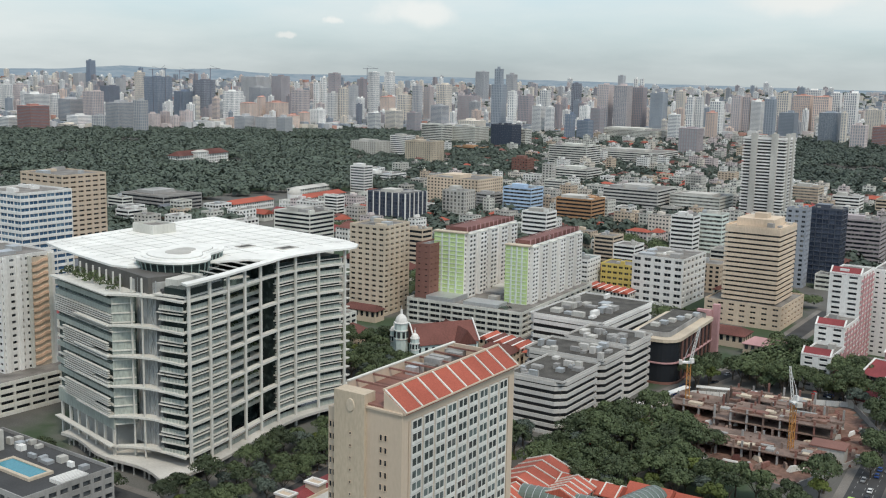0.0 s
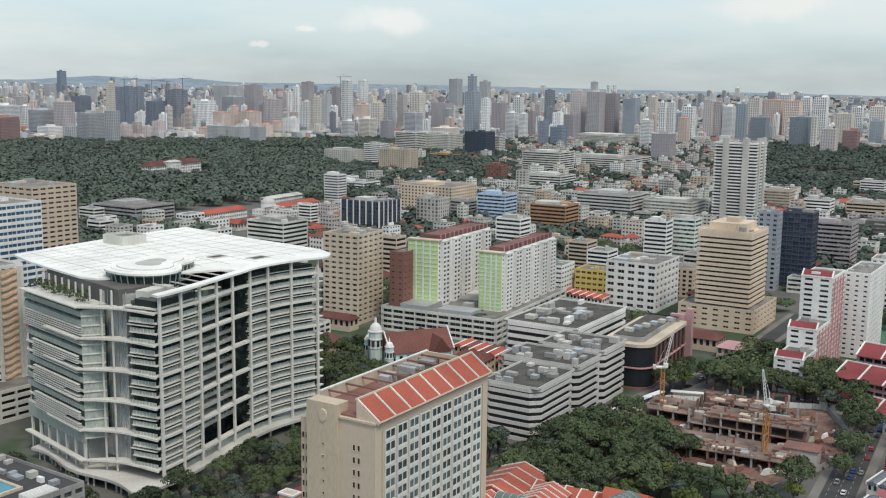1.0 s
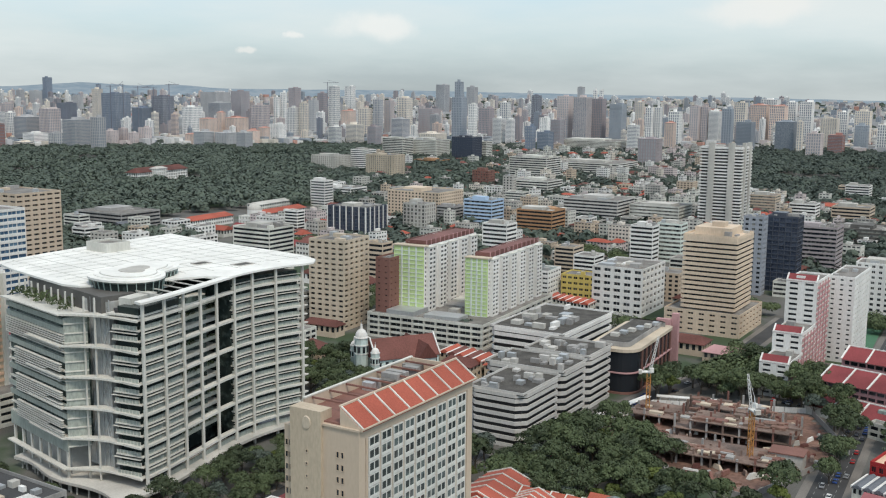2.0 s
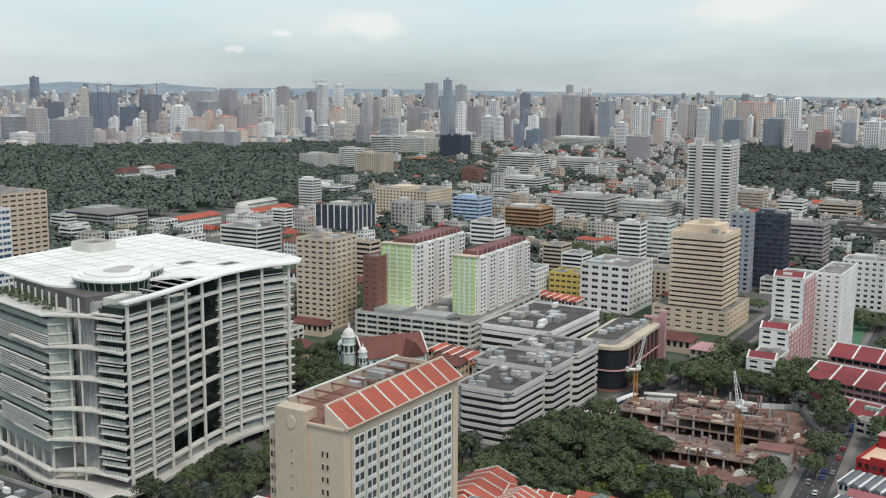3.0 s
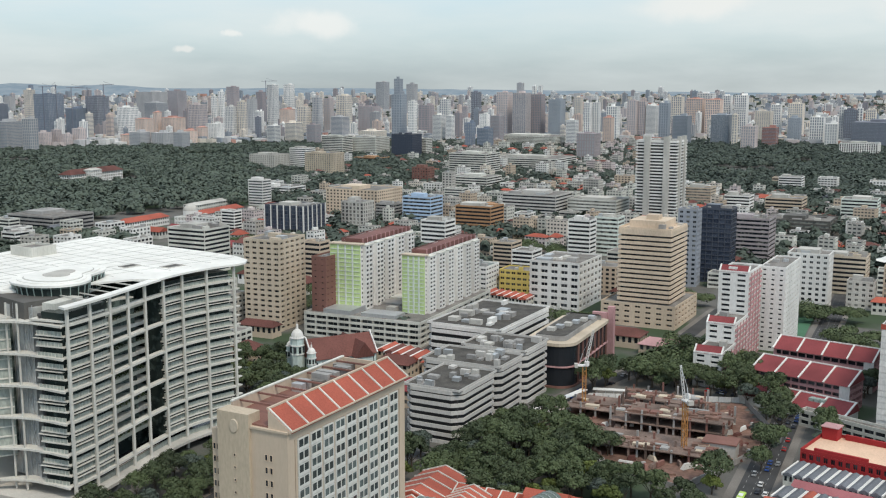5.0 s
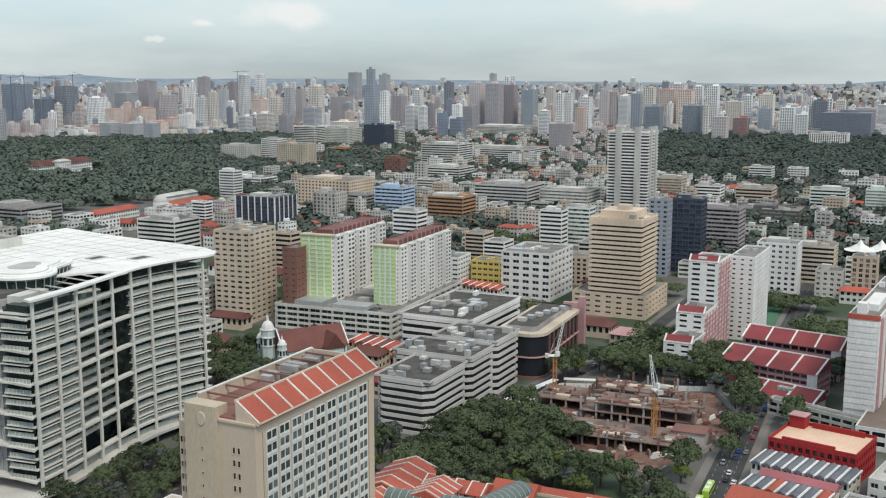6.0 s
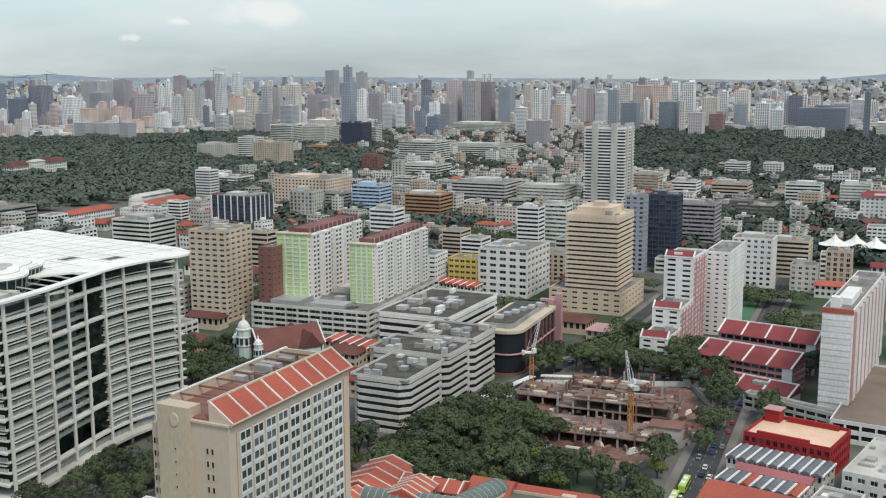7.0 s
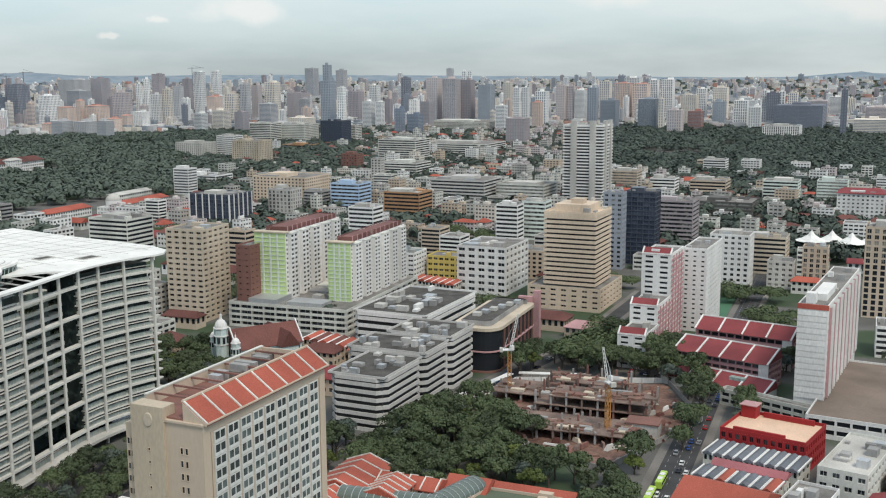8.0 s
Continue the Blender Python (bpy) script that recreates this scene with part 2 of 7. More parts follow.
def hip(bm, x0, y0, x1, y1, z, rise, inset, over=0.0):
    """A hipped or gabled roof: the ridge runs along the longer side, drawn in by inset at both ends."""
    x0, y0, x1, y1 = x0 - over, y0 - over, x1 + over, y1 + over
    if x1 - x0 >= y1 - y0:
        r = ((x0 + inset, (y0 + y1) / 2), (x1 - inset, (y0 + y1) / 2))
        order = ((0, 1, 5, 4), (2, 3, 4, 5), (3, 0, 4), (1, 2, 5))
    else:
        r = (((x0 + x1) / 2, y0 + inset), ((x0 + x1) / 2, y1 - inset))
        order = ((1, 2, 5, 4), (3, 0, 4, 5), (0, 1, 4), (2, 3, 5))
    low = [bm.verts.new((x, y, z - 0.3)) for x, y in ((x0, y0), (x1, y0), (x1, y1), (x0, y1))]
    v = [bm.verts.new((x, y, z)) for x, y in ((x0, y0), (x1, y0), (x1, y1), (x0, y1))]
    v += [bm.verts.new((*p, z + rise)) for p in r]
    for f in order:
        bm.faces.new([v[i] for i in f])
    for i in range(4):
        j = (i + 1) % 4
        bm.faces.new((low[i], low[j], v[j], v[i]))
    bm.faces.new(low[::-1])


def mesh_of(name, bm, *mats):
    bmesh.ops.recalc_face_normals(bm, faces=bm.faces)
    me = bpy.data.meshes.new(name)
    bm.to_mesh(me)
    bm.free()
    for m in mats:
        me.materials.append(m)
    return me


def part(name, bm, material, parent, label=""):
    me = bm if isinstance(bm, bpy.types.Mesh) else mesh_of(name, bm, material)
    ob = new(name, me)
    ob.parent = parent
    return tagged(ob, label)


def thing(name, label, category, x, y, g=0.0, z=0.0, group=""):
    ob = new(name)
    ob.matrix_world = pose(x, y, z, 0, 0, g)
    return tagged(ob, label, category, group)


def solid(name, bm, material, label, category, kind="", group="", at=None):
    ob = new(name, mesh_of(name, bm, material))
    if at:
        ob.matrix_world = at
    return tagged(ob, label, category, group, kind)


PANES = {}


def framed(name, w, h, cols, rows, bar, proud, glass, frame_mat, apron=0.0):
    """A window that faces local -y, in one piece: bars proud of the wall, panes sunk between them, and an apron below."""
    index, pts, faces, mats = {}, [], [], []

    def vert(*p):
        key = tuple(round(c, 3) for c in p)
        if key not in index:
            index[key] = len(pts)
            pts.append(key)
        return index[key]
    xs, zs = [-w / 2], [-apron]
    for c in range(cols):
        a = -w / 2 + bar + c * (w - bar) / cols
        xs += [a, a + (w - bar) / cols - bar]
    xs.append(w / 2)
    for r in range(rows):
        a = bar + r * (h - bar) / rows
        zs += [a, a + (h - bar) / rows - bar]
    zs.append(h)
    back = -proud + min(0.14, proud + 0.05)
    for a in range(len(xs) - 1):
        for b in range(len(zs) - 1):
            q = ((xs[a], zs[b]), (xs[a + 1], zs[b]), (xs[a + 1], zs[b + 1]), (xs[a], zs[b + 1]))
            f = [vert(x, -proud, z) for x, z in q]
            if a % 2 and b % 2:
                g = [vert(x, back, z) for x, z in q]
                faces.append(g)
                mats.append(0)
                for k in range(4):
                    faces.append((f[k], f[(k + 1) % 4], g[(k + 1) % 4], g[k]))
                    mats.append(1)
            else:
                faces.append(f)
                mats.append(1)
    c = [(-w / 2, -apron), (w / 2, -apron), (w / 2, h), (-w / 2, h)]
    for k in range(4):
        (x0, z0), (x1, z1) = c[k], c[(k + 1) % 4]
        faces.append((vert(x1, -proud, z1), vert(x0, -proud, z0), vert(x0, 0.02, z0), vert(x1, 0.02, z1)))
        mats.append(1)
    me = bpy.data.meshes.new(name)
    me.from_pydata(pts, [], faces)
    me.materials.append(glass)
    me.materials.append(frame_mat)
    me.polygons.foreach_set("material_index", mats)
    return me


def pane_mesh(w, h, glass, frame_mat, mullions=1):
    key = (round(w, 2), round(h, 2), glass.name, frame_mat.name, mullions)
    if key not in PANES:
        PANES[key] = framed("window", w, h, mullions + 1, 1, 0.12, 0.1, glass, frame_mat)
    return PANES[key]


def window_on(parent, me, face, along, z, W, N, recess):
    """Places a window in the south or east wall of a block that fills -W..0, 0..N."""
    ob = new("window", me)
    ob.parent = parent
    ob.matrix_local = pose(-W + along, recess, z) if face == "s" else pose(-recess, along, z, 0, 0, 90)
    return ob


def shell(W, N, H, floors, bays, band, pier, recess, base, sides="sewn", cap=0.6):
    """One wall all round with window openings cut through it, as one connected mesh. Returns points and faces."""
    index, pts, faces = {}, [], []

    def vert(p):
        key = (round(p[0], 3), round(p[1], 3), round(p[2], 3))
        if key not in index:
            index[key] = len(pts)
            pts.append(key)
        return index[key]
    fh = (H - base - cap) / floors
    rims = {"s": ((-W, 0), (1, 0), (0, 1), W, bays[0]), "e": ((0, 0), (0, 1), (-1, 0), N, bays[1]),
            "n": ((0, N), (-1, 0), (0, -1), W, bays[0]), "w": ((-W, N), (0, -1), (1, 0), N, bays[1])}
    for side, (o, u, inn, L, n) in rims.items():
        def at(a, z, d=0.0):
            return vert((o[0] + u[0] * a + inn[0] * d, o[1] + u[1] * a + inn[1] * d, z))
        if side not in sides or not n:
            faces.append((at(0, 0), at(L, 0), at(L, H), at(0, H)))
            continue
        bw = L / n
        if pier <= 0:
            xs, open_x = [0, 0.5, L - 0.5, L], {1}
        else:
            xs, open_x = [0.0], set()
            for i in range(n):
                open_x.add(len(xs))
                xs += [bw * (i + pier / 2), bw * (i + 1 - pier / 2)]
            xs.append(L)
        zs, open_z = [0.0], set()
        if base:
            zs.append(base)
        for k in range(floors):
            open_z.add(len(zs))
            zs += [base + fh * (k + band), base + fh * (k + 1)]
        zs.append(H)
        for a in range(len(xs) - 1):
            for b in range(len(zs) - 1):
                x0, x1, z0, z1 = xs[a], xs[a + 1], zs[b], zs[b + 1]
                if a in open_x and b in open_z:
                    f = (at(x0, z0), at(x1, z0), at(x1, z1), at(x0, z1))
                    g = (at(x0, z0, recess), at(x1, z0, recess), at(x1, z1, recess), at(x0, z1, recess))
                    for q in range(4):
                        w = (q + 1) % 4
                        faces.append((f[q], f[w], g[w], g[q]))
                else:
                    faces.append((at(x0, z0), at(x1, z0), at(x1, z1), at(x0, z1)))
    return pts, faces


def shell_mesh(material, *args, **kw):
    me = bpy.data.meshes.new("wall")
    pts, faces = shell(*args, **kw)
    me.from_pydata(pts, [], faces)
    me.materials.append(material)
    return me


def rim(bm, x0, y0, x1, y1, t, z0, z1):
    """A closed upstand round a roof, in one piece."""
    loops = []
    for z in (z0, z1):
        for k in (0, t):
            loops.append([bm.verts.new(p) for p in ((x0 + k, y0 + k, z), (x1 - k, y0 + k, z), (x1 - k, y1 - k, z), (x0 + k, y1 - k, z))])
    lo, li, ho, hi = loops
    for i in range(4):
        j = (i + 1) % 4
        bm.faces.new((lo[i], lo[j], ho[j], ho[i]))
        bm.faces.new((li[j], li[i], hi[i], hi[j]))
        bm.faces.new((ho[i], ho[j], hi[j], hi[i]))


def chamfered(W, N, out, cut):
    x0, y0, x1, y1 = -W - out, -out, out, N + out
    return [(x0 + cut, y0), (x1 - cut, y0), (x1, y0 + cut), (x1, y1 - cut), (x1 - cut, y1), (x0 + cut, y1), (x0, y1 - cut), (x0, y0 + cut)]


TAKEN = []


def block(name, label, category, x, y, g, W, N, H, floors, bays, wall, glass, base=0.0, band=0.45, pier=0.25, ds=0.0, recess=0.45, z0=0.0,
          parapet=1.0, roof=None, units=6, panes=90, mullions=1, frame_mat=None, group="", seed=1, cut=0.5, sides="sewn"):
    """A block of storeys that fills -W..0 and 0..N of its own axes: a wall with window openings, or projecting floor bands where ds is given,
    panes set back in the openings, roof, parapet and roof units. bays: those of its south and east walls."""
    rng = random.Random(seed * 7919 + int(W * 10))
    ob = thing(name, label, category, x, y, g, z0, group)
    c = pose(x, y, 0, 0, 0, g) @ Vector((-W / 2, N / 2, 0))
    TAKEN.append((c.x, c.y, max(W, N) * 0.62))
    bm = bmesh.new()
    box(bm, -W + recess + 0.05, recess + 0.05, 0, -recess - 0.05, N - recess - 0.05, H - 0.4)
    part("glazing", bm, glass, ob)
    cap = 0.6
    fh = (H - base - cap) / floors
    if ds:
        bm = bmesh.new()
        outer, inner = chamfered(W, N, ds, cut), chamfered(W, N, ds - 0.5, cut)
        rings = [[bm.verts.new((*p, z)) for p in o] for z in (0, fh * band) for o in (outer, inner)]
        for i in range(8):
            j = (i + 1) % 8
            bm.faces.new((rings[0][i], rings[0][j], rings[2][j], rings[2][i]))
            bm.faces.new((rings[1][j], rings[1][i], rings[3][i], rings[3][j]))
            bm.faces.new((rings[2][i], rings[2][j], rings[3][j], rings[3][i]))
            bm.faces.new((rings[1][i], rings[1][j], rings[0][j], rings[0][i]))
        me = mesh_of("floor_band", bm, wall)
        for k in range(floors + 1):
            b = part("floor_band", me, None, ob)
            b.matrix_local = pose(0, 0, base + k * fh - (fh * band - cap if k == floors else 0))
        if base:
            bm = bmesh.new()
            prism(bm, chamfered(W, N, ds - 0.05, cut), 0, base)
            part("base_wall", bm, wall, ob)
    else:
        part("wall", shell_mesh(wall, W, N, H, floors, bays, band, pier, recess + 0.1, base, sides, cap), None, ob)
    if parapet:
        bm = bmesh.new()
        rim(bm, -W, 0, 0, N, 0.35, H + 0.01, H + parapet)
        part("parapet", bm, wall, ob)
    bm = bmesh.new()
    box(bm, -W + 0.1, 0.1, H - 0.3, -0.1, N - 0.1, H + 0.06)
    part("roof", bm, roof or M["roofgrey"], ob)
    for k in range(units):
        bm = bmesh.new()
        big = min(W, N) * (0.18 if ds else 0.3)
        w, d, h = rng.uniform(1.6, max(2.2, big)), rng.uniform(1.6, max(2.2, big)), rng.uniform(0.9, 3.2)
        px, py = rng.uniform(-W + 1 + w, -1.0), rng.uniform(1.0, max(1.1, N - 1 - d))
        box(bm, px - w, py, H + 0.06, px, py + d, H + h)
        part("roof_unit", bm, rng.choice((wall, M["paleconc"], M["concrete"], M["metal"], M["concrete"])), ob)
    if panes and pier > 0 and not ds:
        todo = []
        for n, L, face in ((bays[0], W, "s"), (bays[1], N, "e")):
            if n:
                pw = L / n
                me = pane_mesh(pw * (1 - pier) - 0.02, fh * (1 - band) - 0.02, glass, frame_mat or wall, mullions)
                todo += [(k, me, face, pw * (i + 0.5), base + fh * (k + band)) for k in range(floors) for i in range(n)]
        todo.sort(key=lambda q: -q[0])
        for _, me, face, a, z in todo[:panes]:
            window_on(ob, me, face, a, z, W, N, recess - 0.06)
    return ob


# ---------------------------------------------------------------- ground, roads, woods
def town_ground():
    m = surface("town_ground", (0.13, 0.125, 0.115), stain=0.35, grain=0.2, scale=0.03)
    n, l = m.node_tree.nodes, m.node_tree.links
    p = n["Principled BSDF"]
    old = p.inputs["Base Color"].links[0].from_socket
    geo, ns, r, mix = n.new("ShaderNodeNewGeometry"), n.new("ShaderNodeTexNoise"), n.new("ShaderNodeValToRGB"), n.new("ShaderNodeMix")
    mix.data_type = "RGBA"
    ns.inputs["Scale"].default_value, ns.inputs["Detail"].default_value = 0.011, 5
    l.new(geo.outputs["Position"], ns.inputs["Vector"])
    r.color_ramp.elements[0].position, r.color_ramp.elements[1].position = 0.5, 0.56
    l.new(ns.outputs["Fac"], r.inputs["Fac"])
    l.new(r.outputs["Color"], mix.inputs["Factor"])
    l.new(old, mix.inputs["A"])
    mix.inputs["B"].default_value = (0.045, 0.07, 0.035, 1)
    l.new(mix.outputs["Result"], p.inputs["Base Color"])
    return m


M["ground"] = town_ground()
bm = bmesh.new()
bmesh.ops.create_grid(bm, x_segments=2, y_segments=2, size=5200)
solid("ground", bm, M["ground"], "mixed town ground of paving, soil and rough grass", "ground", "structure")


def strip(name, points, width, z, material, label, category):
    bm = bmesh.new()
    left, right = [], []
    for i, p in enumerate(points):
        a, b = Vector(points[max(i - 1, 0)]), Vector(points[min(i + 1, len(points) - 1)])
        d = (b - a).normalized()
        s = Vector((-d.y, d.x)) * width / 2
        left.append(bm.verts.new((*(Vector(p) + s), z)))
        right.append(bm.verts.new((*(Vector(p) - s), z)))
    for i in range(len(points) - 1):
        bm.faces.new((right[i], right[i + 1], left[i + 1], left[i]))
    return solid(name, bm, material, label, category, "structure")


ROADS = (
    ((-92, 300), (-103, 371), (-121, 495), (-140, 620), (-165, 800)),
    ((-207, 300), (-212, 360), (-219, 420), (-216, 470), (-208, 540), (-222, 700)),
    ((-360, 205), (-240, 215), (-120, 228)),
    ((-262, 190), (-262, 240), (-272, 300), (-295, 380), (-330, 520), (-370, 760)),
    ((-330, 362), (-270, 352), (-214, 350)),
    ((-400, 560), (-300, 575), (-200, 590), (-130, 590)),
)
for pts, wide in zip(ROADS, (12, 9, 13, 11, 8, 9)):
    strip("pavement", pts, wide + 7, 0.02, M["paving"], "pale concrete pavement along a street", "pavement")
    strip("road", pts, wide, 0.06, M["asphalt"], "dark grey asphalt city street", "road")


def leaf_cloud(rng, blobs, per, size, jitter=0.4, lift=0.0):
    """Many small leaf clumps set on the skins of overlapping blobs; returns points and faces."""
    blobs = np.array(blobs)
    n = len(blobs) * per
    c = np.repeat(blobs, per, axis=0)
    d = rng.normal(size=(n, 3))
    d[:, 2] = np.abs(d[:, 2]) * 0.9 - 0.25
    d /= np.linalg.norm(d, axis=1)[:, None]
    p = c[:, :3] + d * c[:, 3:4] * rng.uniform(0.75, 1.1, (n, 1)) * np.array([1, 1, 0.75])
    nrm = d + rng.normal(size=(n, 3)) * jitter + np.array([0, 0, lift])
    nrm /= np.linalg.norm(nrm, axis=1)[:, None]
    t = np.cross(nrm, rng.normal(size=(n, 3)))
    t /= np.linalg.norm(t, axis=1)[:, None] + 1e-9
    b = np.cross(nrm, t)
    s = size * rng.uniform(0.6, 1.35, (n, 1))
    k = rng.uniform(0.7, 1.2, (n, 4, 1))
    quad = np.stack([p - t * s * k[:, 0], p - b * s * k[:, 1] * 0.8, p + t * s * k[:, 2], p + b * s * k[:, 3] * 0.8], axis=1)
    return quad.reshape(-1, 3)


def leaf_mesh(name, pts, material):
    me = bpy.data.meshes.new(name)
    n = len(pts) // 4
    me.vertices.add(n * 4)
    me.vertices.foreach_set("co", pts.ravel())
    me.loops.add(n * 4)
    me.loops.foreach_set("vertex_index", np.arange(n * 4))
    me.polygons.add(n)
    me.polygons.foreach_set("loop_start", np.arange(0, n * 4, 4))
    me.update(calc_edges=True)
    me.materials.append(material)
    return me


def make_tree(seed, high, spread, leaf, words):
    """A tapered trunk that forks into limbs, and a crown of leaf clumps on the limbs' ends."""
    rng = np.random.default_rng(seed)
    tree = new("tree")
    bm = bmesh.new()
    fork = high * 0.3
    for k in range(6):
        a, b = k * math.pi / 3, (k + 1) * math.pi / 3
        f = [bm.verts.new((r * math.cos(q), r * math.sin(q), z)) for r, q, z in ((0.45, a, -0.3), (0.45, b, -0.3), (0.28, b, fork), (0.28, a, fork))]
        bm.faces.new(f)
    blobs = []
    for k in range(9):
        a = k * 2.4 + rng.uniform(-0.3, 0.3)
        r = spread * rng.uniform(0.25, 0.8)
        z = fork + (high - fork) * rng.uniform(0.45, 0.8) * (1 - 0.25 * r / spread)
        tip = (r * math.cos(a), r * math.sin(a), z)
        beam(bm, (0, 0, fork * rng.uniform(0.75, 1.0)), tip, 0.16)
        blobs.append((*tip, spread * rng.uniform(0.26, 0.42)))
        blobs.append((tip[0] * 0.6 + rng.uniform(-1, 1), tip[1] * 0.6 + rng.uniform(-1, 1), z + (high - z) * rng.uniform(0.2, 0.6), spread * rng.uniform(0.2, 0.34)))
    part("trunk", bm, M["bark"], tree)
    new_crown = new("crown", leaf_mesh("crown", leaf_cloud(rng, blobs, 150, 0.45, 0.3), leaf))
    new_crown.parent = tree
    return tagged(tree, words, "tree", "street trees")


DARK, PALE = "broad dark green rain tree with a spreading crown", "smaller yellow-green street tree with a loose crown"
TREES = [make_tree(11, 12, 7.0, M["leaf"], DARK), make_tree(12, 14, 6.0, M["leaf"], DARK), make_tree(13, 10, 6.0, M["leaf"], DARK), make_tree(14, 16, 8.0, M["leaf"], DARK),
         make_tree(15, 9, 5.0, M["leaflight"], PALE), make_tree(16, 13, 7.5, M["leaf"], DARK), make_tree(17, 11, 6.5, M["leafdark"], DARK)]
PLANTED, EXTRA = [], []


def plant(cx, cy, rx, ry, count, seed, turn=0.0, scale=(0.75, 1.15)):
    rng = random.Random(seed)
    got, tries = 0, 0
    while got < count and tries < count * 30:
        tries += 1
        a, r = rng.uniform(0, 6.283), math.sqrt(rng.random())
        u, v = rx * r * math.cos(a), ry * r * math.sin(a)
        c, s = math.cos(radians(turn)), math.sin(radians(turn))
        x, y = cx + u * c - v * s, cy + u * s + v * c
        if any((x - p) ** 2 + (y - q) ** 2 < 36 for p, q in PLANTED):
            continue
        if -166 < x < -124 and 366 + (x + 166) * -0.3 < y < 400 or -200 < x < -124 and 400 <= y < 455:
            continue  # the building site and its open edge
        PLANTED.append((x, y))
        if len(PLANTED) > 296:
            EXTRA.append((x, y, 0.0))
            got += 1
            continue
        k = rng.uniform(*scale)
        kind = TREES[rng.choice((0, 1, 2, 3, 3, 4, 5, 5, 6))]
        m = Matrix.LocRotScale((x, y, 0), Euler((0, 0, rng.uniform(0, 6.28))), (k, k, k * rng.uniform(0.85, 1.1)))
        if kind.name in FIRST:
            FIRST.discard(kind.name)
            kind.matrix_world = m
        else:
            copy_thing(kind, m).scale = (k, k, k)
        got += 1


FIRST = {t.name for t in TREES}
ROWS_OF_TREES = [
        (-182, 352, 18, 46, 26, 8), (-160, 372, 20, 26, 14, 8), (-172, 322, 22, 14, 10, 0), (-196, 398, 10, 26, 9, 5), (-172, 523, 30, 22, 15, 0), (-195, 560, 12, 24, 6, 0),
        (-122, 468, 6, 26, 5, 9), (-113, 436, 3, 30, 5, 6), (-119, 376, 3, 8, 2, 6), (-96, 452, 3, 24, 3, 8), (-135, 500, 10, 12, 2, 0), (-345, 386, 22, 18, 12, 0), (-312, 368, 12, 26, 8, 8), (-175, 503, 36, 12, 18, 0), (-165, 542, 38, 12, 9, 0), (-192, 525, 14, 26, 10, 0), (-275, 262, 7, 30, 9, 4), (-268, 318, 9, 30, 10, 8),
        (-335, 208, 40, 5, 9, 0), (-430, 215, 30, 8, 5, 0), (-470, 560, 14, 30, 8, 8), (-440, 420, 14, 30, 8, 8), (-420, 600, 30, 14, 7, 0), (-285, 600, 22, 6, 6, 0),
        (-160, 700, 34, 10, 12, 0), (-190, 640, 8, 14, 4, 0), (-118, 640, 20, 16, 8, 0), (-250, 700, 20, 10, 6, 0),
        (-500, 480, 20, 30, 8, 8), (-560, 690, 20, 20, 6, 0), (-620, 520, 30, 20, 10, 0), (-110, 330, 4, 18, 4, 8), (-90, 540, 12, 10, 4, 0), (-760, 560, 80, 40, 34, 0),
        (-440, 840, 30, 14, 12, 0), (-700, 720, 20, 30, 8, 0), (-300, 930, 30, 20, 14, 0), (-200, 930, 40, 20, 16, 0), (-40, 560, 10, 30, 8, 0), (-30, 640, 14, 20, 6, 0),
        (-198, 338, 12, 30, 16, 8), (-205, 372, 10, 22, 10, 8), (-150, 348, 12, 20, 9, 8), (-228, 320, 8, 30, 10, 5), (-300, 405, 14, 16, 8, 0),
        (-355, 385, 24, 16, 12, 0), (-248, 290, 6, 40, 11, 5), (-212, 480, 4, 14, 4, 0), (-172, 545, 34, 10, 9, 0), (-128, 360, 10, 8, 4, 0),
        (-279, 262, 4, 26, 11, 2), (-286, 300, 4, 22, 8, 12), (-282, 218, 10, 6, 5, 0), (-288, 246, 3, 22, 8, 3), (-295, 282, 3, 20, 7, 6), (-268, 236, 3, 30, 8, 3), (-312, 372, 14, 20, 10, 8), (-370, 408, 14, 16, 9, 0)]
for k, row in sorted(enumerate(ROWS_OF_TREES), key=lambda q: math.hypot(q[1][0], q[1][1])):
    plant(*row[:5], seed=100 + k, turn=row[5], scale=(0.55, 0.85) if row[0] < -240 and row[1] < 310 else (0.75, 1.15))


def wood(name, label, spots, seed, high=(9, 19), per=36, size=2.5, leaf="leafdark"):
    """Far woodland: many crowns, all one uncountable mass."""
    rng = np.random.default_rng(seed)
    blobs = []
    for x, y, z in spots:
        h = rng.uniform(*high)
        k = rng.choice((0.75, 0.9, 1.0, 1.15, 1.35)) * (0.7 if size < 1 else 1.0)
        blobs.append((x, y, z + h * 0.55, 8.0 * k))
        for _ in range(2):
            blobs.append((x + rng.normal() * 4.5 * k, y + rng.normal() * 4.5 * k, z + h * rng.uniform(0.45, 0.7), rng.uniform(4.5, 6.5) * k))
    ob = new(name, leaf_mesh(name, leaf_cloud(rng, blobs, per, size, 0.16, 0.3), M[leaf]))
    return tagged(ob, label, "woodland", "", "stuff")


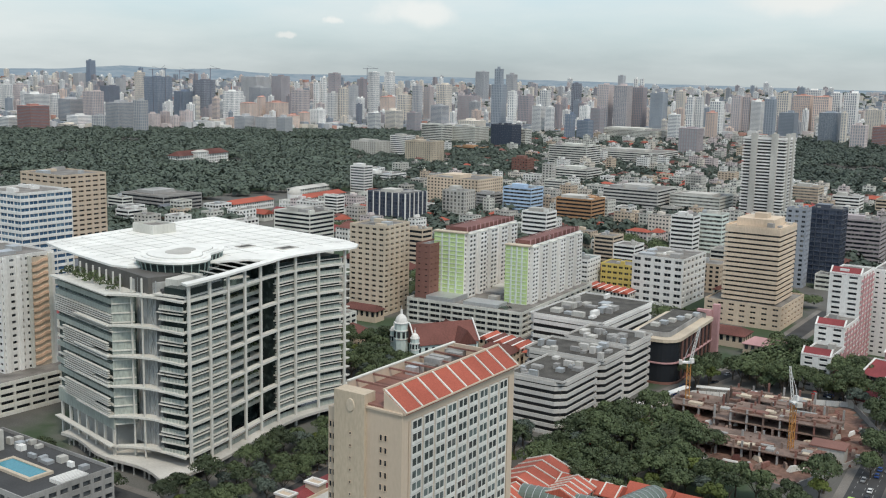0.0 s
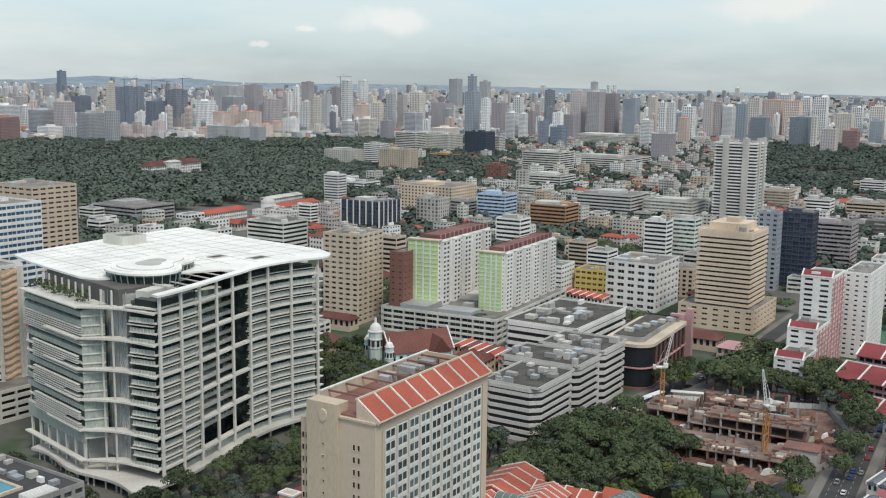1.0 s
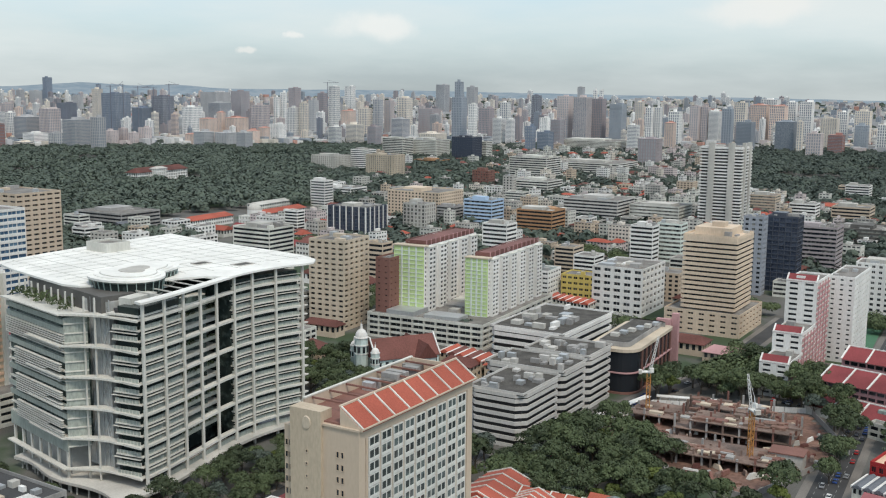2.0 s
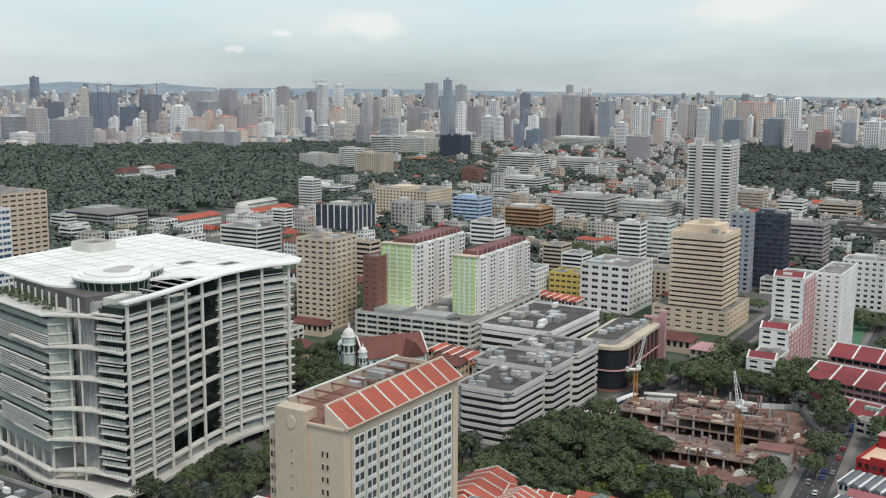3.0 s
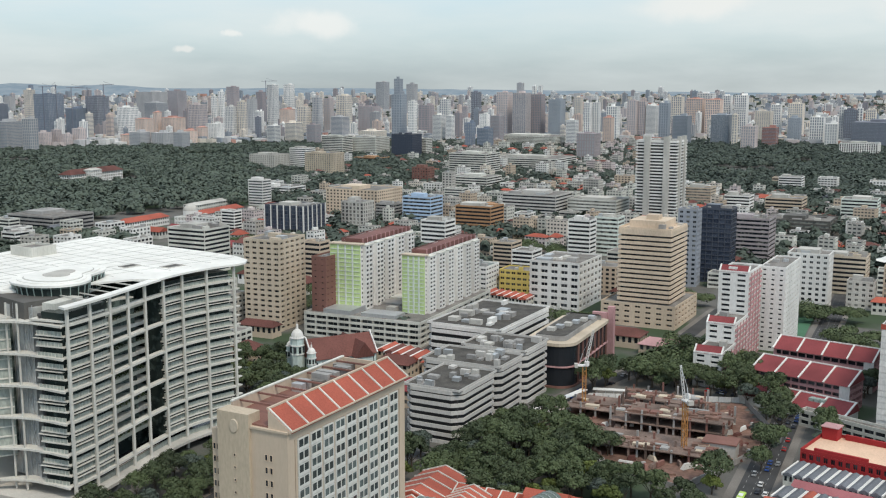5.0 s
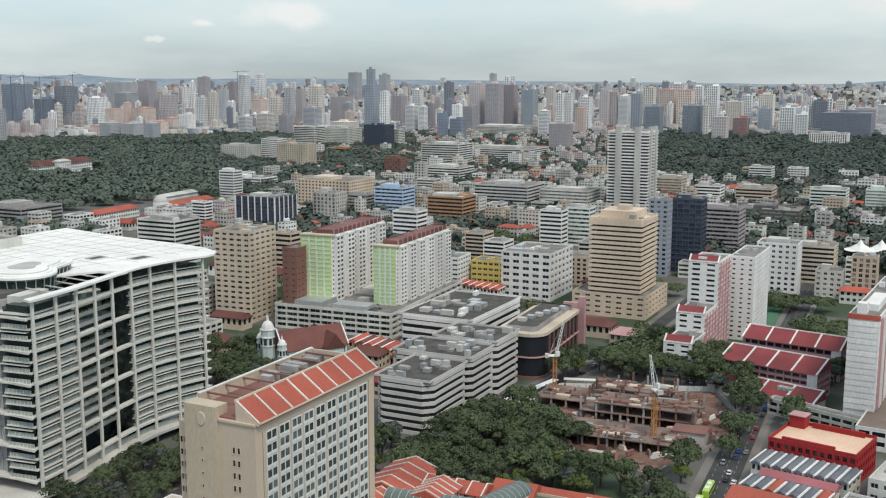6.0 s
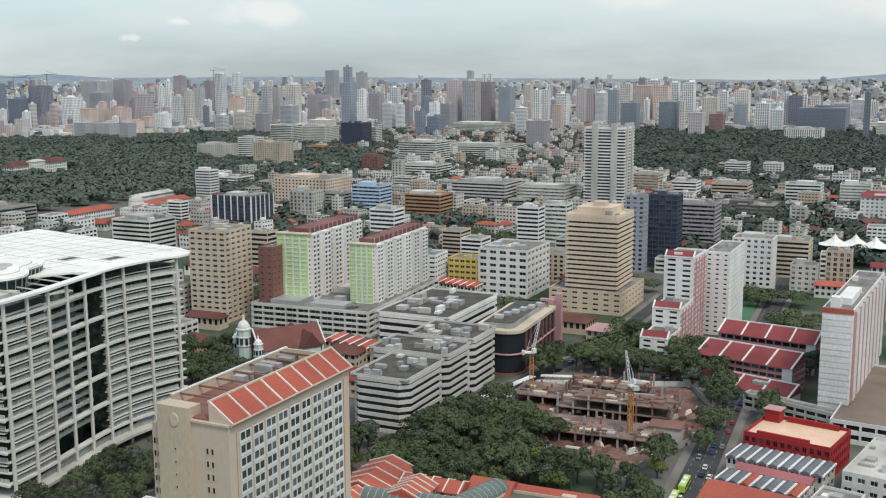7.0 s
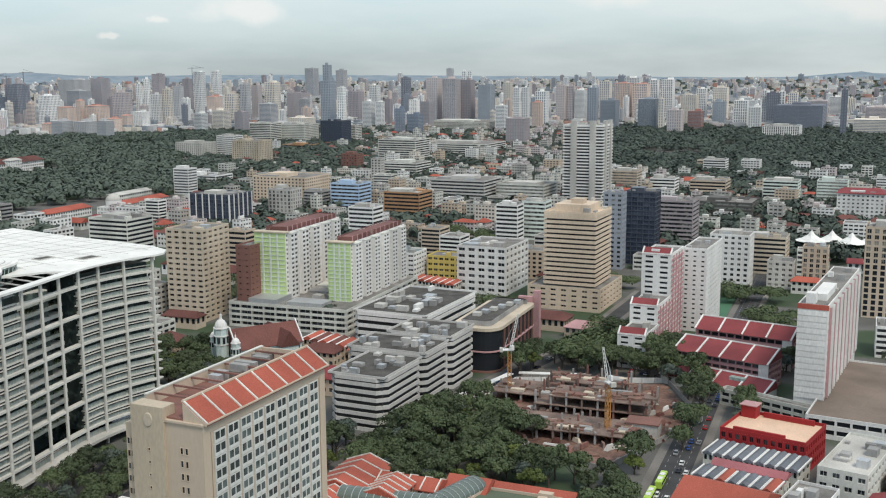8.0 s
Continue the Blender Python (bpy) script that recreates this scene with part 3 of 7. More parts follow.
def polar_spots(az0, az1, d0, d1, step, seed, keep=1.0, hill=0.0):
    rng = random.Random(seed)
    out = []
    d = d0
    while d < d1:
        n = int(radians(az1 - az0) * d / step)
        for i in range(n):
            if rng.random() > keep:
                continue
            a = radians(az0 + (az1 - az0) * (i + rng.random()) / n)
            r = d + rng.uniform(-1.2, 1.2) * step
            x, y = -r * math.sin(a), r * math.cos(a)
            edge = min(a - radians(az0), radians(az1) - a) * d
            if edge < 90 + 110 * noise.noise((x * 0.006, y * 0.006, 3.0)) or noise.noise((x * 0.004, y * 0.004, 7.0)) > 0.46 + (1 - keep):
                continue
            if any(abs(x - p) < q and abs(y - s) < t for p, q, s, t in CLEAR):
                continue
            k = (d - d0) / (d1 - d0)
            out.append((x, y, hill * math.sin(math.pi * k) + 104 * (max(0.0, d - 3500) / 1400) ** 1.25))
        d += step * (1 + (d - d0) / 2600)
    return out


CLEAR = ((-1378, 38, 1115, 80), (-1335, 50, 1105, 36), (-543, 40, 2125, 70), (-1820, 45, 1300, 60), (-489, 50, 2410, 40), (-868, 30, 790, 60), (-858, 30, 870, 50), (-1345, 55, 1120, 45), (-1275, 45, 1450, 50), (-1130, 60, 1400, 50), (-880, 90, 840, 110), (-921, 60, 720, 60), (-1880, 90, 1330, 30))
wood("street_trees", "further dark green street trees among buildings", EXTRA, 28, (8, 13), 260, 0.75, "leaf")
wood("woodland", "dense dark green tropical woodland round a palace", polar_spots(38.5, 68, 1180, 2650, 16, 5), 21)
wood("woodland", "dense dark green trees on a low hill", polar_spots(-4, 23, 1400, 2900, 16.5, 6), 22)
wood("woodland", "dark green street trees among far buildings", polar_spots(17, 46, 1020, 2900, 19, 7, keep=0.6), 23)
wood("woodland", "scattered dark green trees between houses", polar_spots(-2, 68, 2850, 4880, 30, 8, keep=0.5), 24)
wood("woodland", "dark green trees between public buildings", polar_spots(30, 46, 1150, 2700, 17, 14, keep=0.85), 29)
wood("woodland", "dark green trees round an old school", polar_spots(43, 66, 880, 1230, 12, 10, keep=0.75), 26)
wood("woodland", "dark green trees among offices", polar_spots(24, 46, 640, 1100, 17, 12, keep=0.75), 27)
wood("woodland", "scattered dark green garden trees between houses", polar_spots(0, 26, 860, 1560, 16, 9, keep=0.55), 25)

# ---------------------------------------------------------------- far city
# aerial haze is put into these wall colours, paler than the walls themselves
FAR_HAZED = dict(
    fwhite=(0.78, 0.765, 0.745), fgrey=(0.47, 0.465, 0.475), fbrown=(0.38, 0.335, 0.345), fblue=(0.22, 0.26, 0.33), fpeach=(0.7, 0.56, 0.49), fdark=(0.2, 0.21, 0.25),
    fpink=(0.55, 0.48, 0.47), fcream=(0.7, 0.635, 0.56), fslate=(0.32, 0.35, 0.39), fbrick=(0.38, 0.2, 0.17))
for key, col in FAR_HAZED.items():
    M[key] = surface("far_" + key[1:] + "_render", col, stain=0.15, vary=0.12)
# tile and glass of the far towers, also paled in colour for haze
M["fartile"] = surface("far_hazed_salmon_tile", (0.5, 0.28, 0.23), stain=0.2)
M["farglass"] = glazing("far_hazed_window_glass", (0.21, 0.24, 0.28), (0.36, 0.38, 0.4), rough=0.3, share=0.3, spec=0.15)
M["slateT"] = surface("slate_grey_cladding", (0.3, 0.32, 0.36), stain=0.12)
M["blueW"] = surface("pale_blue_paint", (0.4, 0.52, 0.68), stain=0.12)
M["stripe"] = surface("pale_grey_panels", (0.52, 0.5, 0.475), stain=0.15)
M["greenW"] = surface("greenish_white_paint", (0.62, 0.67, 0.62), stain=0.15)
M["checker"] = surface("white_rough_render", (0.7, 0.68, 0.66), stain=0.15)
WORDS = dict(fwhite="white", fgrey="grey", fbrown="brown", fblue="dark blue", fpeach="peach", fdark="dark grey", fpink="dusty pink", fcream="cream", fslate="slate grey", fbrick="brick red",
             paleconc="pale concrete", white="white", tan="tan", offwhite="weathered white", navyglass="navy glass", orange="ochre brown", brick="brown brick", beige="beige", concrete="grey concrete",
             blueW="pale blue and white", stripe="pale grey striped", greenW="greenish white", cream="cream", darkconc="dark concrete", checker="white chequered", slateT="slate grey")
STYLE = dict(bands=(0.5, 0.0), piers=(0.25, 0.42), punched=(0.5, 0.5), glass=(0.16, 0.1))
COUNT = [0]


def tower(x, y, W, N, H, key, style, cap=None):
    """A far tower of flats or offices."""
    COUNT[0] += 1
    rng = random.Random(COUNT[0])
    TAKEN.append((x - W / 2, y + N / 2, max(W, N) * 0.6))
    band, pier = STYLE[style]
    ob = thing("tower_block", f"far {WORDS[key]} high-rise tower with rows of windows", "building", x, y, 5.0, 0.0, "far towers")
    floors = max(3, int(H / 3.3))
    if style == "piers":
        floors = max(3, floors // 2)
    bm = bmesh.new()
    box(bm, -W + 0.7, 0.7, 0, -0.7, N - 0.7, H - 0.5)
    part("glazing", bm, M["farglass"], ob)
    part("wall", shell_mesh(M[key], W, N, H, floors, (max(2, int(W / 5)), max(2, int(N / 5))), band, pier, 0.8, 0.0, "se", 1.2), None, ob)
    bm = bmesh.new()
    box(bm, -W + 0.1, 0.1, H - 0.4, -0.1, N - 0.1, H + 0.05)
    w, d = W * rng.uniform(0.25, 0.5), N * rng.uniform(0.25, 0.5)
    px, py = -W * rng.uniform(0.3, 0.6), N * rng.uniform(0.2, 0.5)
    box(bm, px - w / 2, py, H, px + w / 2, py + d, H + rng.uniform(2.5, 6))
    if key == "fpeach":
        hip(bm, -W, 0, 0, N, H + 0.1, 3.0, min(W, N) * 0.35, 0.6)
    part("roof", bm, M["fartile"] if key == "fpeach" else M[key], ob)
    return ob


tower(-2239, 1324, 49.8, 49.8, 61.5, "fbrick", "bands")
tower(-2122, 1475, 44.1, 44.1, 71.7, "fgrey", "bands")
tower(-2043, 1478, 23.9, 23.9, 79.3, "fgrey", "piers")
tower(-2643, 1976, 58.7, 58.7, 128.0, "fblue", "piers")
tower(-2558, 2004, 41.8, 41.8, 87.0, "fblue", "glass")
tower(-2521, 2051, 46.6, 46.6, 121.0, "fdark", "piers")
tower(-3752, 2485, 25.6, 25.6, 179.4, "fblue", "piers")
tower(-2417, 1603, 37.5, 37.5, 90.2, "fpink", "piers")
tower(-2724, 1863, 40.1, 40.1, 99.1, "fdark", "bands")
tower(-2997, 2169, 25.2, 25.2, 139.0, "fcream", "piers")
tower(-2211, 1636, 26.0, 26.0, 39.8, "fpink", "punched")
tower(-2217, 1678, 16.8, 16.8, 44.6, "fpink", "punched")
tower(-2178, 1679, 17.7, 17.7, 34.7, "fpink", "punched")
tower(-2169, 1707, 24.0, 24.0, 47.3, "fpink", "punched")
tower(-2576, 1537, 45.9, 45.9, 78.8, "fwhite", "bands")
tower(-2638, 1629, 22.5, 22.5, 75.5, "fwhite", "piers")
tower(-2488, 1585, 50.6, 50.6, 68.0, "fgrey", "bands")
tower(-2353, 1518, 42.6, 42.6, 32.0, "fwhite", "bands")
tower(-2260, 1514, 24.8, 24.8, 35.7, "fgrey", "piers")
tower(-2240, 1415, 30.3, 30.3, 18.4, "fcream", "bands")
tower(-2349, 1331, 36.3, 36.3, 31.3, "fwhite", "bands")
tower(-3135, 1770, 27.6, 27.6, 93.0, "fwhite", "piers")
tower(-3200, 1857, 32.6, 32.6, 92.2, "fpink", "piers")
tower(-3070, 1880, 34.4, 34.4, 91.5, "fpink", "piers")
tower(-3637, 2293, 21.3, 21.3, 131.7, "fgrey", "piers")
tower(-3693, 2392, 33.5, 33.5, 128.0, "fgrey", "piers")
tower(-3443, 2406, 27.1, 27.1, 111.0, "fgrey", "punched")
tower(-3642, 2643, 13.6, 13.6, 154.7, "fblue", "piers")
tower(-2315, 1986, 40.3, 40.3, 93.1, "fwhite", "piers")
tower(-2095, 1796, 26.1, 26.1, 30.3, "fpeach", "punched")
tower(-2174, 1919, 32.9, 32.9, 65.2, "fpeach", "punched")
tower(-2226, 2011, 17.0, 17.0, 79.9, "fpeach", "punched")
tower(-2160, 2009, 44.6, 44.6, 66.5, "fpeach", "punched")
tower(-2023, 1936, 26.5, 26.5, 37.9, "fpeach", "punched")
tower(-2038, 1992, 21.6, 21.6, 43.8, "fpeach", "punched")
tower(-1994, 1746, 35.1, 35.1, 40.9, "fgrey", "bands")
tower(-1951, 1778, 37.9, 37.9, 39.3, "fgrey", "piers")
tower(-1819, 1715, 26.5, 26.5, 45.7, "fgrey", "bands")
tower(-2263, 2263, 13.3, 13.3, 121.2, "fwhite", "piers")
tower(-2255, 2284, 13.4, 13.4, 134.8, "fwhite", "piers")
tower(-2048, 2053, 33.0, 33.0, 51.6, "fwhite", "punched")
tower(-2088, 2154, 22.8, 22.8, 94.3, "fwhite", "piers")
tower(-2067, 2174, 19.4, 19.4, 107.3, "fcream", "piers")
tower(-1968, 2130, 12.1, 12.1, 68.7, "fdark", "piers")
tower(-2406, 2678, 27.4, 27.4, 155.0, "fwhite", "piers")
tower(-2711, 2804, 32.6, 32.6, 148.4, "fbrown", "piers")
tower(-2555, 2392, 42.3, 42.3, 136.0, "fbrown", "bands")
tower(-2259, 2195, 38.2, 38.2, 97.9, "fpink", "piers")
tower(-2906, 2601, 75.1, 75.1, 130.7, "fgrey", "punched")
tower(-2525, 2277, 51.4, 51.4, 100.2, "fgrey", "bands")
tower(-2564, 2939, 28.3, 28.3, 156.5, "fwhite", "piers")
tower(-2503, 2725, 25.4, 25.4, 131.2, "fbrown", "piers")
tower(-2321, 2485, 23.3, 23.3, 111.0, "fgrey", "piers")
tower(-1976, 2389, 21.4, 21.4, 118.1, "fgrey", "piers")
tower(-1982, 2448, 21.8, 21.8, 115.0, "fpink", "piers")
tower(-1976, 2517, 34.6, 34.6, 122.1, "fcream", "piers")
tower(-1975, 2259, 31.0, 31.0, 86.2, "fpeach", "punched")
tower(-2004, 2365, 29.7, 29.7, 91.5, "fcream", "piers")
tower(-1797, 2082, 33.7, 33.7, 57.3, "fcream", "bands")
tower(-1803, 2010, 24.7, 24.7, 52.4, "fwhite", "bands")
tower(-1768, 2236, 36.3, 36.3, 69.8, "fgrey", "bands")
tower(-1695, 2037, 25.4, 25.4, 56.0, "fbrown", "bands")
tower(-1974, 2644, 51.2, 51.2, 88.3, "fbrown", "piers")
tower(-1904, 2572, 24.9, 24.9, 73.8, "fgrey", "bands")
tower(-1547, 2089, 50.5, 50.5, 41.5, "fcream", "punched")
tower(-1642, 2330, 30.0, 30.0, 128.1, "fslate", "piers")
tower(-1656, 2344, 17.9, 17.9, 169.7, "fslate", "piers")
tower(-1586, 2308, 17.6, 17.6, 111.8, "fwhite", "piers")
tower(-2475, 3393, 39.2, 39.2, 166.6, "fgrey", "bands")
tower(-2268, 3295, 31.3, 31.3, 157.7, "fgrey", "piers")
tower(-1776, 2662, 35.2, 35.2, 93.8, "fbrown", "piers")
tower(-1676, 2608, 24.5, 24.5, 112.9, "fwhite", "piers")
tower(-1526, 2347, 25.4, 25.4, 75.3, "fwhite", "bands")
tower(-1492, 2346, 17.6, 17.6, 73.6, "fwhite", "bands")
tower(-1301, 2135, 18.9, 18.9, 65.5, "fblue", "piers")
tower(-1243, 2111, 28.5, 28.5, 53.9, "fblue", "bands")
tower(-1374, 2324, 20.5, 20.5, 80.7, "fwhite", "punched")
tower(-1755, 2912, 24.4, 24.4, 132.6, "fdark", "piers")
tower(-1295, 2254, 25.1, 25.1, 78.6, "fbrown", "bands")
tower(-1452, 2568, 33.3, 33.3, 133.5, "fpink", "piers")
tower(-1385, 2548, 37.6, 37.6, 131.9, "fpink", "glass")
tower(-1371, 2612, 30.1, 30.1, 128.0, "fbrown", "piers")
tower(-1301, 2592, 35.7, 35.7, 114.6, "fslate", "bands")
tower(-1692, 3178, 11.7, 11.7, 150.5, "fwhite", "piers")
tower(-1674, 3187, 11.7, 11.7, 150.9, "fwhite", "piers")
tower(-1780, 3244, 19.5, 19.5, 160.9, "fgrey", "bands")
tower(-1134, 2340, 23.7, 23.7, 68.6, "fwhite", "bands")
tower(-1427, 2976, 21.9, 21.9, 116.3, "fcream", "piers")
tower(-1231, 2626, 16.9, 16.9, 106.2, "fwhite", "piers")
tower(-1214, 2645, 17.0, 17.0, 106.6, "fwhite", "piers")
tower(-1125, 2564, 28.3, 28.3, 98.0, "fwhite", "piers")
tower(-1076, 2422, 22.3, 22.3, 73.5, "fpeach", "punched")
tower(-902, 1952, 37.6, 37.6, 56.0, "fbrown", "piers")
tower(-1159, 2767, 24.2, 24.2, 110.8, "fpink", "piers")
tower(-1139, 2786, 20.5, 20.5, 108.3, "fpink", "piers")
tower(-1108, 2788, 28.3, 28.3, 97.0, "fwhite", "bands")
tower(-1023, 2660, 24.6, 24.6, 106.3, "fslate", "piers")
tower(-1079, 2906, 29.6, 29.6, 120.3, "fcream", "piers")
tower(-907, 2490, 36.9, 36.9, 78.7, "fslate", "bands")
tower(-1059, 3020, 47.6, 47.6, 112.7, "fpeach", "piers")
tower(-1065, 3123, 45.0, 45.0, 128.6, "fwhite", "piers")
tower(-996, 2989, 41.8, 41.8, 111.5, "fpeach", "piers")
tower(-832, 2569, 43.2, 43.2, 80.2, "fslate", "glass")
tower(-999, 3093, 26.0, 26.0, 122.4, "fwhite", "piers")
tower(-807, 2556, 12.0, 12.0, 81.7, "fcream", "piers")
tower(-942, 3058, 34.4, 34.4, 123.8, "fwhite", "piers")
tower(-714, 2396, 31.6, 31.6, 60.4, "fpink", "piers")
tower(-794, 2789, 39.5, 39.5, 85.5, "fcream", "punched")
tower(-624, 2842, 11.0, 11.0, 97.4, "fwhite", "piers")
tower(-590, 2829, 30.3, 30.3, 90.6, "fdark", "piers")
tower(-580, 2852, 14.0, 14.0, 94.5, "fwhite", "piers")
tower(-453, 2672, 112.1, 112.1, 64.8, "fdark", "bands")
tower(-588, 3054, 25.6, 25.6, 86.1, "fcream", "piers")
tower(-635, 2686, 32.3, 32.3, 75.2, "fwhite", "piers")
tower(-593, 2644, 28.1, 28.1, 60.3, "fwhite", "piers")
tower(-771, 3012, 38.8, 38.8, 101.8, "fcream", "piers")
tower(-840, 3046, 25.9, 25.9, 98.0, "fwhite", "piers")
tower(-714, 2562, 32.7, 32.7, 52.2, "fbrick", "bands")
tower(-713, 2769, 30.3, 30.3, 69.6, "fslate", "piers")
tower(-370, 2483, 12.6, 12.6, 104.6, "fdark", "piers")
tower(-288, 2494, 68.1, 68.1, 41.3, "fcream", "bands")
tower(-506, 3271, 33.0, 33.0, 70.8, "fwhite", "bands")
tower(-494, 2969, 51.8, 51.8, 68.9, "fpink", "bands")
tower(-350, 2990, 51.0, 51.0, 52.0, "fpink", "bands")

# towers that crowd the far districts behind those that stand out, past counting
frng = random.Random(77)
crowd = {}


def add_box(b, x0, y0, z0, x1, y1, z1):
    o = len(b[0])
    b[0].extend(((x0, y0, z0), (x1, y0, z0), (x1, y1, z0), (x0, y1, z0), (x0, y0, z1), (x1, y0, z1), (x1, y1, z1), (x0, y1, z1)))
    b[1].extend(tuple(o + i for i in f) for f in ((4, 5, 6, 7), (0, 1, 5, 4), (1, 2, 6, 5), (2, 3, 7, 6), (3, 0, 4, 7)))


def rise(d):
    """The far country climbs a little towards the horizon."""
    return 104 * (max(0.0, d - 3500) / 1400) ** 1.25


made = 0
while made < 1500:
    a = radians(frng.uniform(-1, 66))
    d = 2850 + 2000 * frng.random() ** 0.75
    x, y = -d * math.sin(a), d * math.cos(a)
    W, N = frng.uniform(9, 24), frng.uniform(9, 17)
    if any((x + W / 2 - p) ** 2 + (y + N / 2 - q) ** 2 < (r + W * 0.6) ** 2 for p, q, r in TAKEN):
        continue
    TAKEN.append((x + W / 2, y + N / 2, W * 0.5))
    H = frng.choice((16, 24, 32, 42, 52, 66)) * frng.uniform(0.85, 1.15) * (1.0 + 0.4 * (d - 2780) / 2000)
    if a < radians(18):
        H *= 0.7
    base = rise(d)
    H = base + H * (1 - 0.55 * max(0.0, d - 3500) / 1400)
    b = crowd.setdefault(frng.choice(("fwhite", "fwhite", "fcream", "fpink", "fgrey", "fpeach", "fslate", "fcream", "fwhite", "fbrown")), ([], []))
    g = crowd.setdefault("farglass", ([], []))
    add_box(g, x + 0.5, y + 0.5, base - 2, x + W - 0.5, y + N - 0.5, H - 0.4)
    if made % 2:
        fl = max(2, int((H - base) / 3.4))
        for i in range(fl):
            add_box(b, x, y, base + (H - base) * i / fl, x + W, y + N, base + (H - base) * (i + 0.5) / fl)
    else:
        n = max(3, int(W / 4.5))
        for i in range(n):
            add_box(b, x + W * i / n, y - 0.2, base - 2, x + W * (i + 0.55) / n, y + N, H)
        n = max(3, int(N / 4.5))
        for i in range(n):
            add_box(b, x + W - 1, y + N * i / n, base - 2, x + W + 0.2, y + N * (i + 0.55) / n, H - 0.2)
    add_box(b, x, y, H - 1, x + W, y + N, H + 0.1)
    add_box(b, x + W * 0.3, y + N * 0.3, H, x + W * 0.6, y + N * 0.7, H + frng.uniform(2, 6))
    made += 1
for key, (v, f) in crowd.items():
    me = bpy.data.meshes.new("far_towers")
    me.from_pydata(v, [], f)
    me.materials.append(M[key])
    tagged(new("far_towers", me), f"crowd of far {WORDS.get(key, 'glazed')} tower blocks near the horizon", "towers", "", "stuff")

# far low roofs, too many and too small to count
bm_by = {}
for k in range(6800):
    a = radians(frng.uniform(-2, 67))
    d = 2750 + 2100 * frng.random()
    x, y = -d * math.sin(a), d * math.cos(a)
    w, n, z = frng.uniform(10, 34), frng.uniform(9, 24), rise(d) - 3
    h = z + 3 + frng.uniform(6, 22)
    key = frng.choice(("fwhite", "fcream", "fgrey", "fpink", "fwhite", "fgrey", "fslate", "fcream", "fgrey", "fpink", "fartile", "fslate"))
    b = bm_by.setdefault(key, ([], []))
    o = len(b[0])
    b[0].extend(((x, y, z), (x + w, y, z), (x + w, y + n, z), (x, y + n, z), (x, y, h), (x + w, y, h), (x + w, y + n, h), (x, y + n, h)))
    b[1].extend(tuple(o + i for i in f) for f in ((4, 5, 6, 7), (0, 1, 5, 4), (1, 2, 6, 5), (2, 3, 7, 6), (3, 0, 4, 7)))
for key, (v, f) in bm_by.items():
    me = bpy.data.meshes.new("far_houses")
    me.from_pydata(v, [], f)
    me.materials.append(M[key])
    tagged(new("far_houses", me), f"crowd of far low {WORDS.get(key, 'red-tiled')} houses", "houses", "", "stuff")


bm = bmesh.new()
rows = []
for j in range(12):
    d = 3400 + 1510 * j / 11
    rows.append([bm.verts.new((-d * math.sin(radians(q)), d * math.cos(radians(q)), rise(d) + 0.3 - (0.6 if j == 0 else 0))) for q in range(-8, 76, 2)])
for p, q in zip(rows, rows[1:]):
    for i in range(len(p) - 1):
        bm.faces.new((p[i], p[i + 1], q[i + 1], q[i]))
solid("far_ground", bm, M["ground"], "far town ground climbing gently to the horizon", "ground", "structure")


def horizon():
    """The farthest land: low blue hills and flat country, a plain glowing backdrop all round with haze in its colour.
    """
    m = bpy.data.materials.new("glowing_hazed_land")
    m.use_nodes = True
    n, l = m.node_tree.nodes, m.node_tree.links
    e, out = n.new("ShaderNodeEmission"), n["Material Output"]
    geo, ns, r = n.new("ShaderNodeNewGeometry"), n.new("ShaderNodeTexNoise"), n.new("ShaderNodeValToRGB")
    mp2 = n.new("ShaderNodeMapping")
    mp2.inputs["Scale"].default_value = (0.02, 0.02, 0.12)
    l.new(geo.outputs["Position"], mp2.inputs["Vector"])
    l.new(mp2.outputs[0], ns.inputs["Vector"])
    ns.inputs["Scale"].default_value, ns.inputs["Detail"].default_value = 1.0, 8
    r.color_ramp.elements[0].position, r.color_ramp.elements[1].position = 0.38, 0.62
    # haze and daylight on the land are put into these glow colours
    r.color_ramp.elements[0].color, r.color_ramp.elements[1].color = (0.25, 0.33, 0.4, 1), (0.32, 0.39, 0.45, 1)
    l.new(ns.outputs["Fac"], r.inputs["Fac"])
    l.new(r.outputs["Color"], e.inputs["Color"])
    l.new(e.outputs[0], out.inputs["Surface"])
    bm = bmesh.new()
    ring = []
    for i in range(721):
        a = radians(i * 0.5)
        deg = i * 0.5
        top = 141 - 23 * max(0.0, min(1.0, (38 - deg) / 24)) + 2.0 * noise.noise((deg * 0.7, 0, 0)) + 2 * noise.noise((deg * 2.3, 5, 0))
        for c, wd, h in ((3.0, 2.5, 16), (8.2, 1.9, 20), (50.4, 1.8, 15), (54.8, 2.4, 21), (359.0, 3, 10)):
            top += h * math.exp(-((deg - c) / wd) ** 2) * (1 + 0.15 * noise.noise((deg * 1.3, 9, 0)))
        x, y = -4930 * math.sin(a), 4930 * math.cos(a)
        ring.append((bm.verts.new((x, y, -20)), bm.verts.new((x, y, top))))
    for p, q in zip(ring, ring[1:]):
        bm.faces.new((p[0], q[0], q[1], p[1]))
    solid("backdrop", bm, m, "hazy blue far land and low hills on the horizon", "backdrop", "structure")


horizon()

